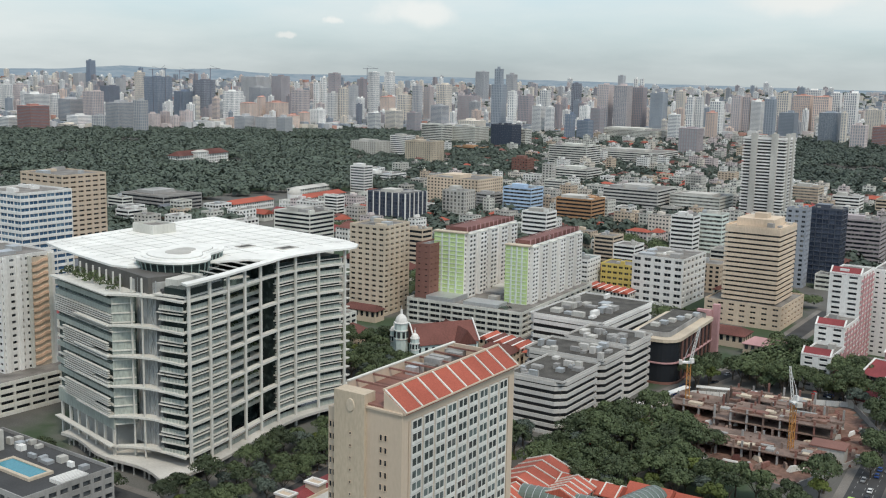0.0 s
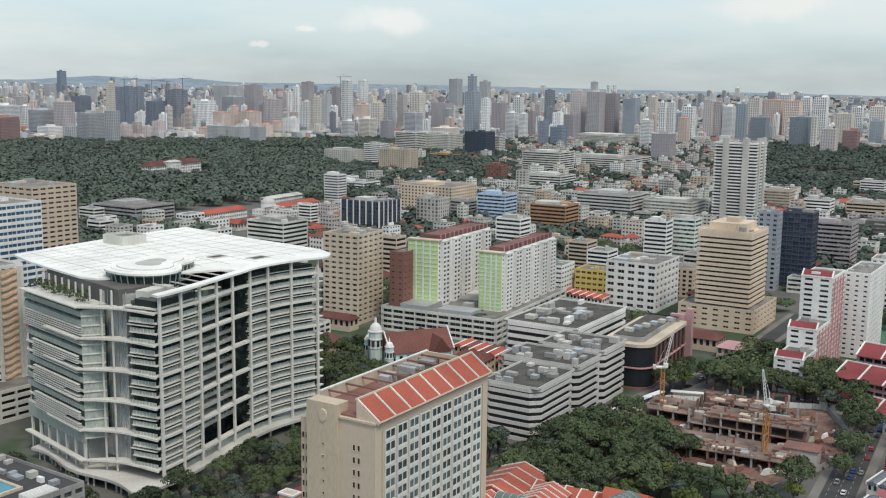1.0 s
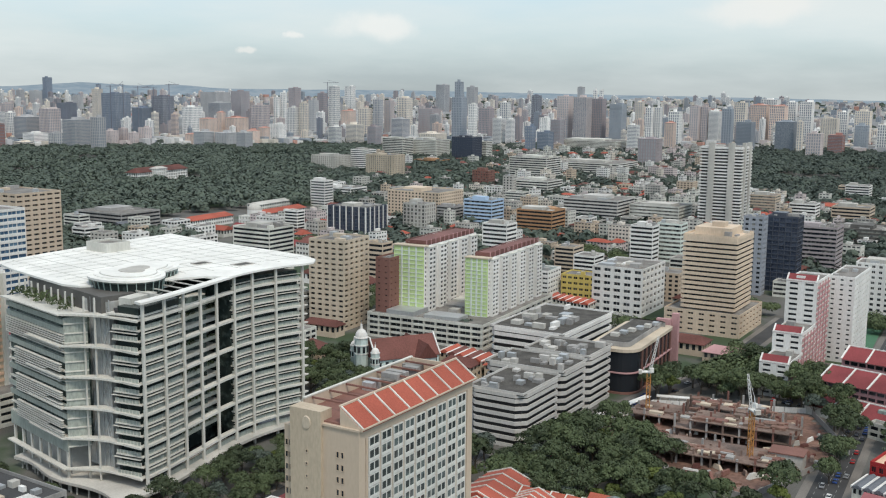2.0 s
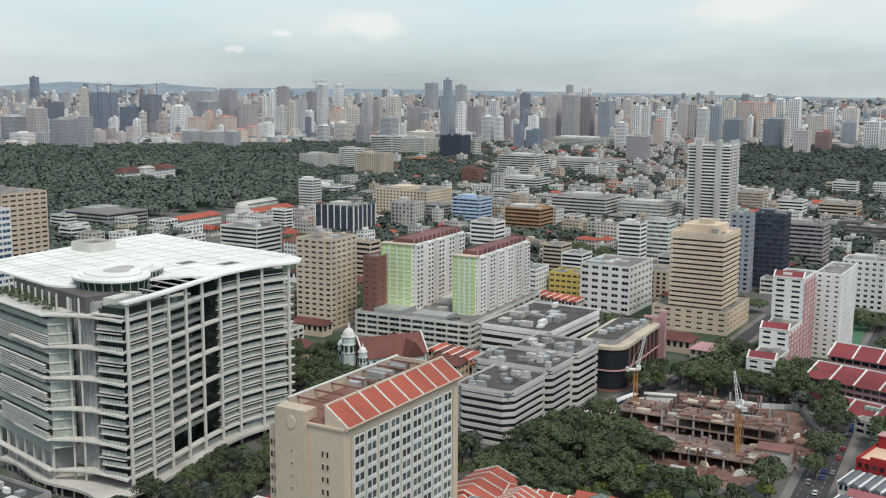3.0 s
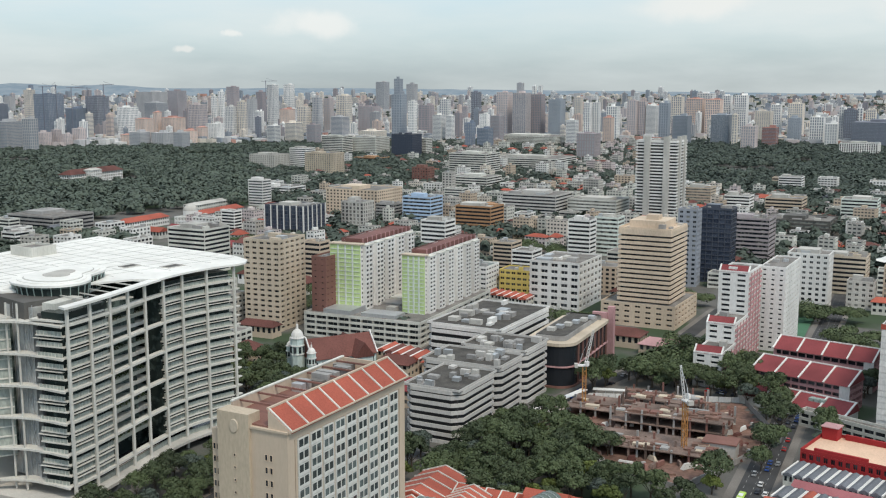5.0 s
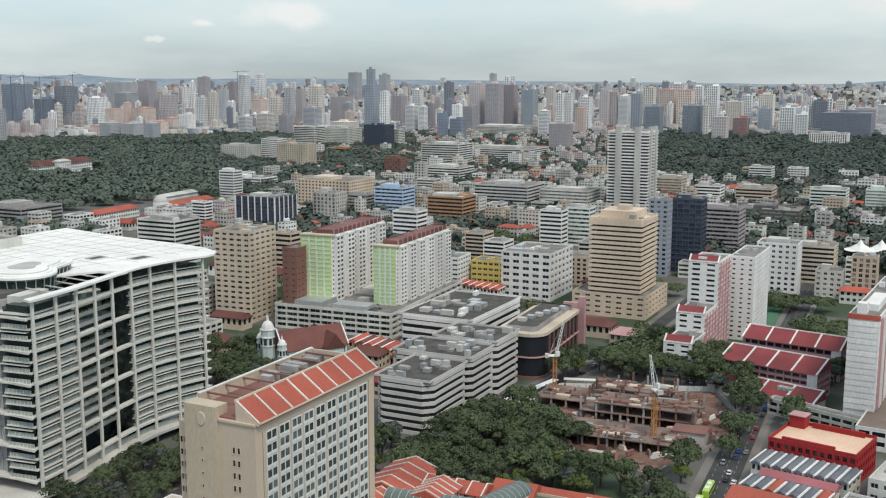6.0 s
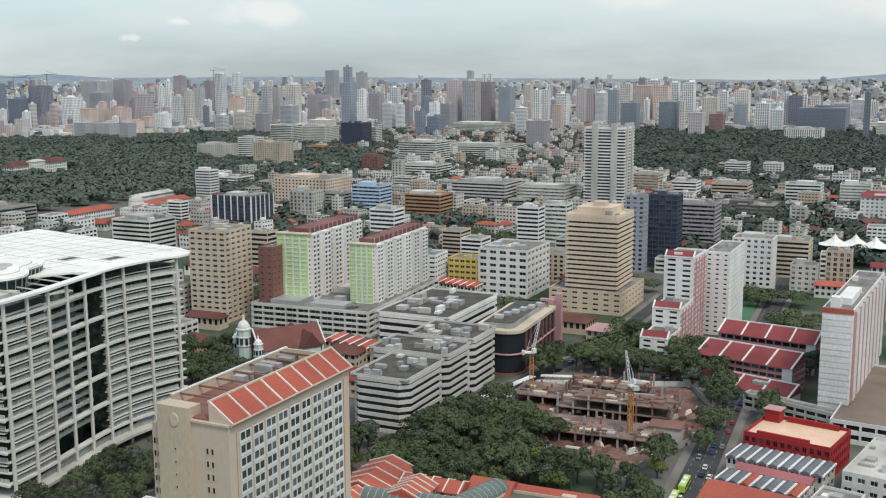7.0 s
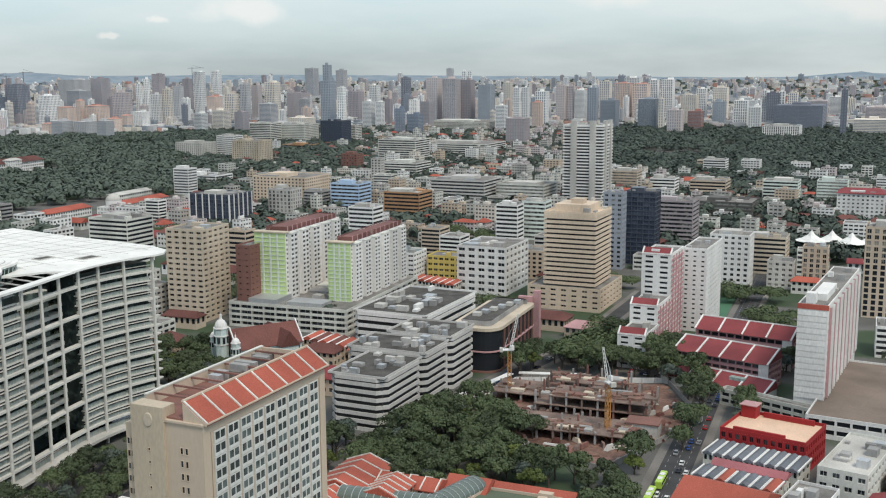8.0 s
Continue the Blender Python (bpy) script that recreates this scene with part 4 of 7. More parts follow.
# ---------------------------------------------------------------- middle distance
def office(x, y, W, N, H, key, style, seed=0):
    COUNT[0] += 1
    band, pier = STYLE[style]
    glass = M["darkglass"] if key in ("stripe", "white", "orange") else M["glass"]
    if key == "navyglass":
        glass = M["navyglass"]
    wall = M["navyframe"] if key == "navyglass" else M[key]
    if key == "navyglass" and style == "piers":
        band, pier = 0.12, 0.14
    far = math.hypot(x, y) > 1150
    made_block = block("office_block", f"{WORDS[key]} mid-rise building with window rows and flat roof", "building", x, y, 5.0, W, N, H, max(2, round(H / 3.6)),
                 (max(2, round(W / 4.5)), max(2, round(N / 4.5))), wall, glass, band=band, pier=pier, units=3 if far else 7, panes=0 if far else 60, mullions=1, seed=COUNT[0],
                 sides="se" if far else "sewn")
    rng = random.Random(COUNT[0])
    if min(W, N) > 14:
        w, n, x0, y0 = W * rng.uniform(0.3, 0.6), N * rng.uniform(0.3, 0.6), rng.uniform(0.08, 0.3), rng.uniform(0.08, 0.3)
        bm = bmesh.new()
        box(bm, -W * (1 - x0) + 0.01, N * y0, H + 0.07, -W * (1 - x0) + w, N * y0 + n, H + rng.uniform(2.8, 4.5))
        part("plant_room", bm, rng.choice((wall, M["paleconc"])), made_block)
    if key == "navyglass" and style == "piers":
        for L, n, face in ((W, 6, "s"), (N, 5, "e")):
            for i in range(n + 1):
                bm = bmesh.new()
                a = L * i / n
                if face == "s":
                    box(bm, -W + a - 0.5, -0.7, 0, -W + a + 0.5, -0.02, H + 1.0)
                else:
                    box(bm, 0.02, a - 0.5, 0, 0.7, a + 0.5, H + 1.0)
                part("fin", bm, M["white"], made_block)
    if key == "checker":
        bm = bmesh.new()
        hip(bm, -W, 0, 0, N, H + 0.9, 4.0, 6.0, 1.0)
        part("tiled_roof", bm, M["maroontile"], made_block)
    return made_block


office(-1285, 1433, 56.3, 45.0, 27.6, "paleconc", "piers")
office(-1268, 1500, 37.0, 29.6, 36.5, "white", "bands")
office(-1114, 1381, 52.1, 41.7, 38.7, "tan", "piers")
office(-1371, 1736, 51.0, 40.8, 46.8, "offwhite", "bands")
office(-1328, 1794, 70.4, 56.3, 42.5, "offwhite", "bands")
office(-1223, 1777, 49.2, 39.4, 52.5, "navyglass", "glass")
office(-1225, 1830, 32.6, 26.1, 41.9, "offwhite", "bands")
office(-1202, 1631, 55.4, 44.3, 14.0, "orange", "bands")
office(-872, 1479, 67.6, 54.1, 40.8, "offwhite", "bands")
office(-755, 1285, 62.0, 49.6, 22.2, "offwhite", "bands")
office(-868, 1304, 26.6, 21.3, 30.1, "brick", "punched")
office(-751, 1187, 14.4, 11.5, 35.9, "paleconc", "punched")
office(-652, 771, 45.5, 36.4, 36.0, "navyglass", "piers")
office(-687, 936, 67.7, 54.1, 36.0, "beige", "punched")
office(-640, 849, 26.5, 21.2, 34.0, "paleconc", "piers")
office(-657, 925, 23.1, 18.5, 24.0, "concrete", "bands")
office(-609, 924, 33.9, 27.2, 34.0, "blueW", "bands")
office(-489, 767, 24.2, 19.4, 34.0, "white", "bands")
office(-529, 912, 39.6, 31.6, 30.0, "orange", "bands")
office(-524, 1044, 64.8, 51.8, 30.0, "stripe", "bands")
office(-463, 1068, 56.4, 45.1, 26.0, "offwhite", "bands")
office(-386, 839, 20.5, 16.4, 34.0, "white", "bands")
office(-373, 869, 22.0, 17.6, 34.0, "greenW", "bands")
office(-612, 604, 38.8, 31.1, 36.0, "offwhite", "bands")
office(-915, 1050, 46.7, 37.4, 18.7, "white", "bands")
office(-915, 1000, 22.7, 18.2, 31.9, "white", "bands")
office(-500, 612, 16.8, 13.4, 34.0, "cream", "bands")
office(-1176, 2316, 163.2, 130.6, 27.0, "offwhite", "bands")
office(-843, 1669, 125.8, 100.6, 22.5, "offwhite", "bands")
office(-921, 693, 68.7, 55.0, 16.0, "concrete", "bands")
office(-265, 768, 15.0, 12.0, 58.0, "slateT", "punched")
office(-248, 794, 23.3, 18.7, 57.0, "navyglass", "glass")
office(-240, 868, 34.1, 27.3, 42.0, "fbrown", "bands")
office(-219, 1192, 36.8, 29.4, 29.6, "greenW", "bands")
office(-175, 1236, 31.9, 25.5, 27.5, "greenW", "bands")
office(-356, 1195, 29.2, 23.4, 26.1, "white", "bands")
office(-304, 1219, 40.9, 32.7, 23.4, "cream", "bands")
office(-377, 1498, 31.1, 24.8, 24.6, "white", "bands")
office(-419, 1246, 33.3, 26.6, 27.7, "cream", "bands")
office(-243, 1088, 65.7, 52.6, 16.2, "darkconc", "bands")
office(-120, 1096, 43.1, 34.5, 30.2, "checker", "punched")
office(-151, 802, 29.3, 23.5, 27.1, "tan", "bands")
office(-135, 751, 17.7, 14.2, 18.6, "paleconc", "punched")
office(-115, 762, 16.6, 13.3, 28.4, "cream", "piers")
office(-56, 689, 26.0, 20.8, 55.2, "cream", "piers")
office(-162, 736, 27.0, 21.6, 37.1, "white", "punched")
office(-242, 773, 15.2, 12.2, 10.8, "offwhite", "bands")
office(-452, 2395, 76.9, 61.5, 28.1, "white", "piers")

# low houses and small blocks of the middle districts, too many to count
crowd = {}
made = tries = 0
while made < 780 and tries < 30000:
    tries += 1
    a = radians(frng.uniform(-1, 47))
    d = 930 + 1750 * frng.random() ** 0.85
    if d > 1480 and a < radians(21) or d > 1180 and a > radians(40) or d > 1350 and a > radians(33) and frng.random() < 0.7:
        continue
    x, y = -d * math.sin(a), d * math.cos(a)
    W, N, H = frng.uniform(8, 24), frng.uniform(8, 16), frng.choice((8, 9, 11, 12, 14, 18, 23)) * frng.uniform(0.9, 1.1)
    if any((x + W / 2 - p) ** 2 + (y + N / 2 - q) ** 2 < (r * 0.8 + W * 0.5) ** 2 for p, q, r in TAKEN):
        continue
    TAKEN.append((x + W / 2, y + N / 2, W * 0.55))
    b = crowd.setdefault(frng.choice(("white", "offwhite", "fcream", "offwhite", "paleconc", "fpink", "cream")), ([], []))
    add_box(crowd.setdefault("darkglass", ([], [])), x + 0.4, y + 0.4, 0, x + W - 0.4, y + N - 0.4, H - 0.3)
    fl = max(2, int(H / 3.3))
    for i in range(fl):
        add_box(b, x, y, H * i / fl, x + W, y + N, H * (i + 0.55) / fl)
    n = max(2, int(W / 3.6))
    for i in range(n + 1):
        add_box(b, x + (W - 1.2) * i / n, y - 0.1, 0, x + (W - 1.2) * i / n + 1.2, y + 1, H)
    n = max(2, int(N / 3.6))
    for i in range(n + 1):
        add_box(b, x + W - 1, y + (N - 1.2) * i / n, 0, x + W + 0.1, y + (N - 1.2) * i / n + 1.2, H - 0.1)
    add_box(b, x, y, H - 0.5, x + W, y + N, H)
    if H < 13 and made % 3:
        r = crowd.setdefault(frng.choice(("tile", "rust", "rust")), ([], []))
        o = len(r[0])
        r[0].extend(((x - 0.5, y - 0.5, H), (x + W + 0.5, y - 0.5, H), (x + W + 0.5, y + N + 0.5, H), (x - 0.5, y + N + 0.5, H), (x + W * 0.3, y + N / 2, H + N * 0.25), (x + W * 0.7, y + N / 2, H + N * 0.25)))
        r[1].extend(tuple(o + i for i in f) for f in ((0, 1, 5, 4), (1, 2, 5), (2, 3, 4, 5), (3, 0, 4)))
    else:
        add_box(crowd.setdefault("roofgrey", ([], [])), x + 0.5, y + 0.5, H, x + W - 0.5, y + N - 0.5, H + 0.15)
        add_box(b, x + W * 0.3, y + N * 0.3, H, x + W * 0.55, y + N * 0.7, H + 2.5)
    made += 1
for key, (v, f) in crowd.items():
    me = bpy.data.meshes.new("low_houses")
    me.from_pydata(v, [], f)
    me.materials.append(M[key])
    tagged(new("low_houses", me), f"crowd of low town houses, {WORDS.get(key, 'glass and roof')} parts", "houses", "", "stuff")




# ---------------------------------------------------------------- the library
def library():
    ob = thing("library", "white library tower with curved floors and a broad white roof", "building", 0, 0)
    TAKEN.append((-345, 285, 75))
    E0, E1 = Vector((-303, 237)), Vector((-316.5, 332.5))
    chord = (E1 - E0).normalized()
    inward = Vector((-chord.y, chord.x))
    ROOF, LOW, FL = 74.0, 8.7, 15
    fh = 3.9
    bays = (0.0, 0.12, 0.24, 0.36, 0.48, 0.61, 0.73, 0.865, 1.0)

    def east(s, off=0.0):
        """The street front: straight at first, then hollow towards its far end."""
        p = E0.lerp(E1, s) + inward * (7.0 * math.sin(math.pi * max(s, 0.0) ** 1.7) * (s < 1) + off)
        return (p.x, p.y)

    def plate(bm, off, deep, z0, z1, s0=0.0, s1=1.0):
        ss = [s0 + (s1 - s0) * i / 20 for i in range(21)]
        prism(bm, [east(s, off) for s in ss] + [east(s, off + deep) for s in ss[::-1]], z0, z1)

    def piece(name, material, off, deep, z0, z1, s0=0.0, s1=1.0, label=""):
        bm = bmesh.new()
        plate(bm, off, deep, z0, z1, s0, s1)
        return part(name, bm, material, ob, label)
    # street front: two glazed wings with an open hall of gardens between them
    wings = ((0.005, 0.24), (0.61, 0.995))
    piece("garden_wall", M["darkgreen"], 13.0, 22.0, 0, ROOF - 5, 0.1, 0.9)
    for s0, s1 in wings:
        piece("glazing", M["darkgreen"], 1.3, 10.0 if s0 < 0.3 else 33.0, LOW, ROOF - 2.5, s0, s1)
    for i in range(FL + 1):
        z = LOW + i * fh
        ring = i % 3 == 0
        if ring:
            piece("floor_ring", M["libwhite"], -1.3, 2.6, z - 0.1, z + 0.75)
        for s0, s1 in wings:
            if not ring:
                piece("floor_band", M["libwhite"], -0.5, 2.0, z, z + 0.5, s0, s1)
            if i == FL and s0 < 0.3:
                continue
            piece("spandrel_screen", M["libscreen"], 0.15, 0.5, z + 0.5, z + 2.05, s0, s1, "grey-green glass spandrel")
            if i % 3 != 2:
                piece("sunshade", M["libwhite"], -0.9, 1.3, z + 2.95, z + 3.1, s0, s1)
            a = s0
            while a < s1:
                bm = bmesh.new()
                p = east(a, 0.1)
                beam(bm, (*p, z + 0.5), (*p, z + 2.1), 0.14)
                part("screen_bar", bm, M["libwhite"], ob)
                a += 0.05
        if 0 < i < FL:
            piece("gallery", M["libscreen" if i % 3 else "libwhite"], 7.5, 5.6, z - 0.2, z + 1.2, 0.2, 0.63)
            if i % 3 == 1:
                rng = np.random.default_rng(40 + i)
                blobs = [(*east(0.27 + 0.31 * k / 7, 9.5), z + 1.4, 1.5) for k in range(8)]
                green = new("hall_garden", leaf_mesh("hall_garden", leaf_cloud(rng, blobs, 26, 0.5), M["leaf"]))
                green.parent = ob
                tagged(green, "leafy planting on an open garden floor", "", "", "stuff")
    for s in bays:
        bm = bmesh.new()
        p = east(s, -1.1)
        beam(bm, (*p, 0), (*p, ROOF - 0.2), 0.95)
        part("column", bm, M["libwhite"], ob)
    # far end of the street front: short ledges past the last column
    for i in range(FL):
        bm = bmesh.new()
        p = Vector(east(1.0, -0.6)) + chord * 0.6
        q = p + chord * 2.6
        beam(bm, (p.x, p.y, LOW + i * fh + 0.3), (q.x, q.y, LOW + i * fh + 0.3), 2.2, 0.5)
        part("end_ledge", bm, M["libwhite"], ob)
    # south front: balcony bay at the corner, hollow glass hall, and the louvred west wing
    B, C, D, S = Vector((-315, 234.2)), Vector((-333, 226)), Vector((-382, 233.5)), Vector((-328.5, 233))

    def between(a, b, t, off=0.0):
        d = (b - a).normalized()
        p = a.lerp(b, t) + Vector((-d.y, d.x)) * off
        return (p.x, p.y)

    def slab(name, material, a, b, o0, o1, z0, z1, t0=0.0, t1=1.0, label=""):
        """A slab along a wall that runs eastward; positive offsets lie inside."""
        bm = bmesh.new()
        prism(bm, [between(a, b, t0, o0), between(a, b, t1, o0), between(a, b, t1, o1), between(a, b, t0, o1)], z0, z1)
        return part(name, bm, material, ob, label)
    slab("glazing", M["darkgreen"], B, E0, 1.2, 12, LOW, ROOF - 5, 0.0, 0.93)
    for i in range(FL + 1):
        z = LOW + i * fh
        slab("balcony_slab", M["libwhite"], B, E0, -0.9 if i % 3 else -1.6, 1.4, z, z + 0.45, 0.0, 1.0)
        if i < FL:
            slab("balcony_screen", M["libscreen"], B, E0, -0.5, -0.3, z + 0.45, z + 1.9, 0.02, 0.9, "grey-green glass balcony screen")
            for k in range(8):
                bm = bmesh.new()
                p = between(B, E0, 0.03 + 0.87 * k / 7, -0.58)
                beam(bm, (*p, z + 0.45), (*p, z + 1.95), 0.13)
                part("screen_bar", bm, M["libwhite"], ob)
            if i % 3 == 1:
                slab("sunshade", M["libwhite"], B, E0, -1.2, 0.3, z + 2.9, z + 3.05, -0.08, 0.9)
    # slot beside the bay, its shade painted as a near-black wall, then the glass hall set back
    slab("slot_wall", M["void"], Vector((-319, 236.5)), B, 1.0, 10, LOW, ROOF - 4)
    slab("hall_glass", M["atrium"], Vector((-331, 236)), Vector((-319.2, 236)), 0, 12, LOW, ROOF - 2, -0.3, 1.0)
    for k in range(5):
        bm = bmesh.new()
        x = -330 + k * 2.7
        beam(bm, (x, 235.8, LOW), (x, 235.8, ROOF - 1), 0.3)
        part("mullion", bm, M["metal"], ob)
    for k in range(2):
        bm = bmesh.new()
        x = -327.5 + k * 5
        beam(bm, (x, 231 + k, 5), (x, 231 + k, ROOF), 0.55)
        part("hall_post", bm, M["libwhite"], ob)
    for z in range(14, 70, 8):
        for k in range(2):
            bm = bmesh.new()
            beam(bm, (-323 + 3.5 * k, 235.4, z), (-319.5 - 3.5 * k, 235.4, z + 8), 0.2)
            part("brace", bm, M["metal"], ob)
    # west wing
    slab("wing_glass", M["darkgreen"], D, C, 1.2, 60, 17, ROOF - 7)
    slab("wing_side_glass", M["libscreen"], C, S, 0.3, 1.0, 17, ROOF - 8)
    slab("wing_terrace", M["libwhite"], D, C, -0.4, 60, ROOF - 7.2, ROOF - 6.6)
    for i in range(14):
        z = 17 + i * 3.58
        tall = i % 3 == 0 or i == 13
        slab("floor_band", M["libscreen"] if tall else M["libwhite"], D, C, 0.0, 1.4, z, z + (2.0 if tall else 0.5), 0.0, 1.0)
        slab("side_band", M["libwhite"], C, S, -0.15, 0.5, z, z + 0.45)
        if i < 13 and not tall:
            t0, t1 = (0.0, 1.0) if i > 8 else (0.2, 0.98)
            out = -0.7 if i > 8 else -1.9
            for k in range(4):
                slab("louvre", M["libwhite"], D, C, out, out + 1.1, z + 0.4 + k * 0.85, z + 0.72 + k * 0.85, t0, t1 - (0.24 if i % 3 == 1 and i < 9 and k == 3 else 0))
    for z in (17.0, 32.0):
        slab("wing_tall_screen", M["libscreen"], D, C, -0.3, 0.2, z - 1.8 if z < 20 else z, z + 3.4 if z < 20 else z + 1.6)
    # the swept canopies that tie the wing to the corner
    for i in range(6):
        z = LOW + i * 3 * fh
        bm = bmesh.new()
        front, rear = [], []
        for k in range(25):
            t = k / 24
            p = C.lerp(E0 + Vector((1.0, -1.4)), t) + Vector((0, 1)) * 4.2 * math.sin(math.pi * t) ** 1.0 * (1 - 0.55 * t)
            wide = 0.9 + 4.6 * math.sin(math.pi * min(1, t * 1.15)) ** 0.8 if t * 1.15 < 1 else 0.7
            front.append((p.x, p.y - 1.2))
            rear.append((p.x, p.y - 1.2 + wide))
        prism(bm, front + rear[::-1], z - 0.1, z + 0.65)
        part("curved_canopy", bm, M["libwhite"], ob)
        slab("canopy_ledge", M["libwhite"], D, C, -2.2, 0.2, z - 0.1, z + 0.4, 0.42 if i % 5 else 0.0, 1.0)
    # raised decks over the street
    piece("street_deck", M["paleconc"], -4.5, 9.0, 3.6, 4.7, 0.0, 1.0)
    piece("lobby_glass", M["darkglass"], 3.0, 26.0, 0, 3.6, 0.02, 0.98)
    piece("lower_screen", M["libscreen"], 0.5, 0.5, 4.7, 6.6, 0.02, 0.98)
    bm = bmesh.new()
    front = [(-372 + 70 * k / 24, 226.5 + 1.8 * math.sin(k / 24 * 9.0 + 0.5) - 3.5 * (k / 24)) for k in range(25)]
    prism(bm, front + [(-298, 229), (-299, 245), (-376, 245)], 3.7, 4.8)
    part("podium_deck", bm, M["paleconc"], ob)
    slab("podium_wall", M["atrium"], D, C, 3, 40, 4.8, 17.2, 0.12, 0.92)
    slab("podium_base", M["darkglass"], D, C, 6, 40, 0, 3.7, 0.1, 1.5)
    for k in range(7):
        bm = bmesh.new()
        p = between(D, C, 0.04 + k * 0.155, 0.4)
        beam(bm, (*p, 0), (*p, 17), 0.9)
        part("podium_column", bm, M["libwhite"], ob)
    for k in range(14):
        bm = bmesh.new()
        x, y = front[1 + int(k * 1.65)]
        beam(bm, (x, y + 1.5, 0), (x, y + 1.5, 3.7), 0.5)
        part("deck_post", bm, M["paleconc"], ob)
    # roof: one thin slab with a slot behind its street rim
    edge = [(-351, 238.5), (-343, 240.5), (-338, 247), (-334, 258), (-328, 272), (-323, 284), *[east(0.56 + 0.075 * k, -3.0) for k in range(6)], east(0.995, -3.5), (-313.5, 338), (-318, 344), (-330, 348.5), (-345, 350),
            (-369, 351), (-389, 352), (-432, 357), (-429, 316), (-423, 278), (-417, 251), (-398, 246), (-378, 242.5)]
    bm = bmesh.new()
    prism(bm, edge, ROOF, ROOF + 0.8)
    part("roof", bm, M["roofwhite"], ob, "broad white roof slab")
    for x0, y0, x1, y1 in ((-335, 309, -329, 318), (-350, 300, -345, 308)):
        bm = bmesh.new()
        rim(bm, x0, y0, x1, y1, 0.5, ROOF + 0.6, ROOF + 1.1)
        part("opening_kerb", bm, M["paleconc"], ob)
        # no hole is cut: a dark box paints the shaded depth of an opening
        bm = bmesh.new()
        box(bm, x0 + 0.5, y0 + 0.5, ROOF + 0.5, x1 - 0.5, y1 - 0.5, ROOF + 0.88)
        part("roof_opening", bm, M["darkconc"], ob)
    outer = [east(-0.03 + 0.6 * k / 16, -3.0) for k in range(17)]
    bm = bmesh.new()
    prism(bm, outer + [(x - 4.2, y + 0.8) for x, y in outer[::-1]], ROOF - 0.25, ROOF + 0.55)
    part("roof_rim", bm, M["roofwhite"], ob)
    slab("corner_terrace", M["libwhite"], B, E0, -0.5, 22, ROOF - 5.6, ROOF - 5.0, -0.2, 0.98)
    slab("corner_room", M["offwhite"], B, E0, 5, 20, ROOF - 5, ROOF - 0.3, -0.1, 0.35)
    for k in range(6):
        bm = bmesh.new()
        p, q = Vector(outer[4 + 2 * k]) + Vector((-4, 0.5)), Vector((-333 + 0.9 * k, 250 + 7 * k))
        beam(bm, (p.x, p.y, ROOF + 0.1), (q.x, q.y, ROOF + 0.1), 0.5, 0.4)
        part("roof_strut", bm, M["libwhite"], ob)
    for k in range(11):
        bm = bmesh.new()
        t = k / 10
        beam(bm, (-412 + 66 * t, 252 - 9 * t, ROOF + 0.82), (-426 + 98 * t, 352 - 6 * t, ROOF + 0.82), 0.28, 0.1)
        part("roof_seam", bm, M["seam"], ob)
    for k in range(9):
        bm = bmesh.new()
        t = k / 8
        beam(bm, (-416 - 12 * t, 258 + 88 * t, ROOF + 0.82), (-346 + 21 * min(1, t * 1.6), 250 + 90 * t, ROOF + 0.82), 0.25, 0.1)
        part("roof_seam", bm, M["seam"], ob)
    bm = bmesh.new()
    rim(bm, -417, 296, -402, 309, 0.8, ROOF + 0.7, ROOF + 5)
    part("roof_unit", bm, M["offwhite"], ob)
    bm = bmesh.new()
    box(bm, -416.2, 296.8, ROOF + 0.7, -402.8, 308.2, ROOF + 4.0)
    part("roof_unit_top", bm, M["roofgrey"], ob)
    # terrace garden under the slab
    for k in range(9):
        bm = bmesh.new()
        p = between(D, C, 0.03 + k * 0.115, 5.0)
        beam(bm, (*p, ROOF - 7), (*p, ROOF + 0.2), 0.5)
        part("roof_post", bm, M["libwhite"], ob)
    rng = np.random.default_rng(5)
    blobs = [(*between(D, C, 0.04 + 0.86 * k / 25, 3 + 2 * (k % 3)), ROOF - 5.6 + (k % 4) * 0.8, 1.7) for k in range(26)]
    hedge = new("roof_garden", leaf_mesh("roof_garden", leaf_cloud(rng, blobs, 36, 0.5), M["leaf"]))
    hedge.parent = ob
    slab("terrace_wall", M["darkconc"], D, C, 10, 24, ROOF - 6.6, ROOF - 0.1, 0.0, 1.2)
    # the pod: a glazed pebble of a room with a white top
    cx, cy = -338, 262
    ring = []
    for k in range(40):
        a = k * 2 * math.pi / 40
        r = 18.5 + 5.0 * math.cos(2 * (a - 2.1)) + 2.2 * math.cos(3 * a + 0.6)
        ring.append((cx + r * math.cos(a), cy + r * math.sin(a)))

    def shrink(k):
        return [(cx + (x - cx) * k, cy + (y - cy) * k) for x, y in ring]
    for name, k, z0, z1, m in (("pod_glass", 0.92, -2.2, 3.2, "darkgreen"), ("pod_floor", 0.88, -3.2, -2.2, "libwhite"), ("pod_sill", 0.955, 2.6, 3.3, "teal"), ("pod_roof", 1.0, 3.3, 4.1, "roofwhite"),
                               ("pod_roof_step", 0.86, 4.1, 4.5, "roofwhite"), ("pod_roof_seam", 0.74, 4.5, 4.58, "seam"), ("pod_roof_crown", 0.715, 4.5, 4.8, "roofwhite"), ("pod_skylight", 0.34, 4.8, 5.0, "paleconc")):
        bm = bmesh.new()
        prism(bm, shrink(k), ROOF + z0, ROOF + z1)
        part(name, bm, M[m], ob)
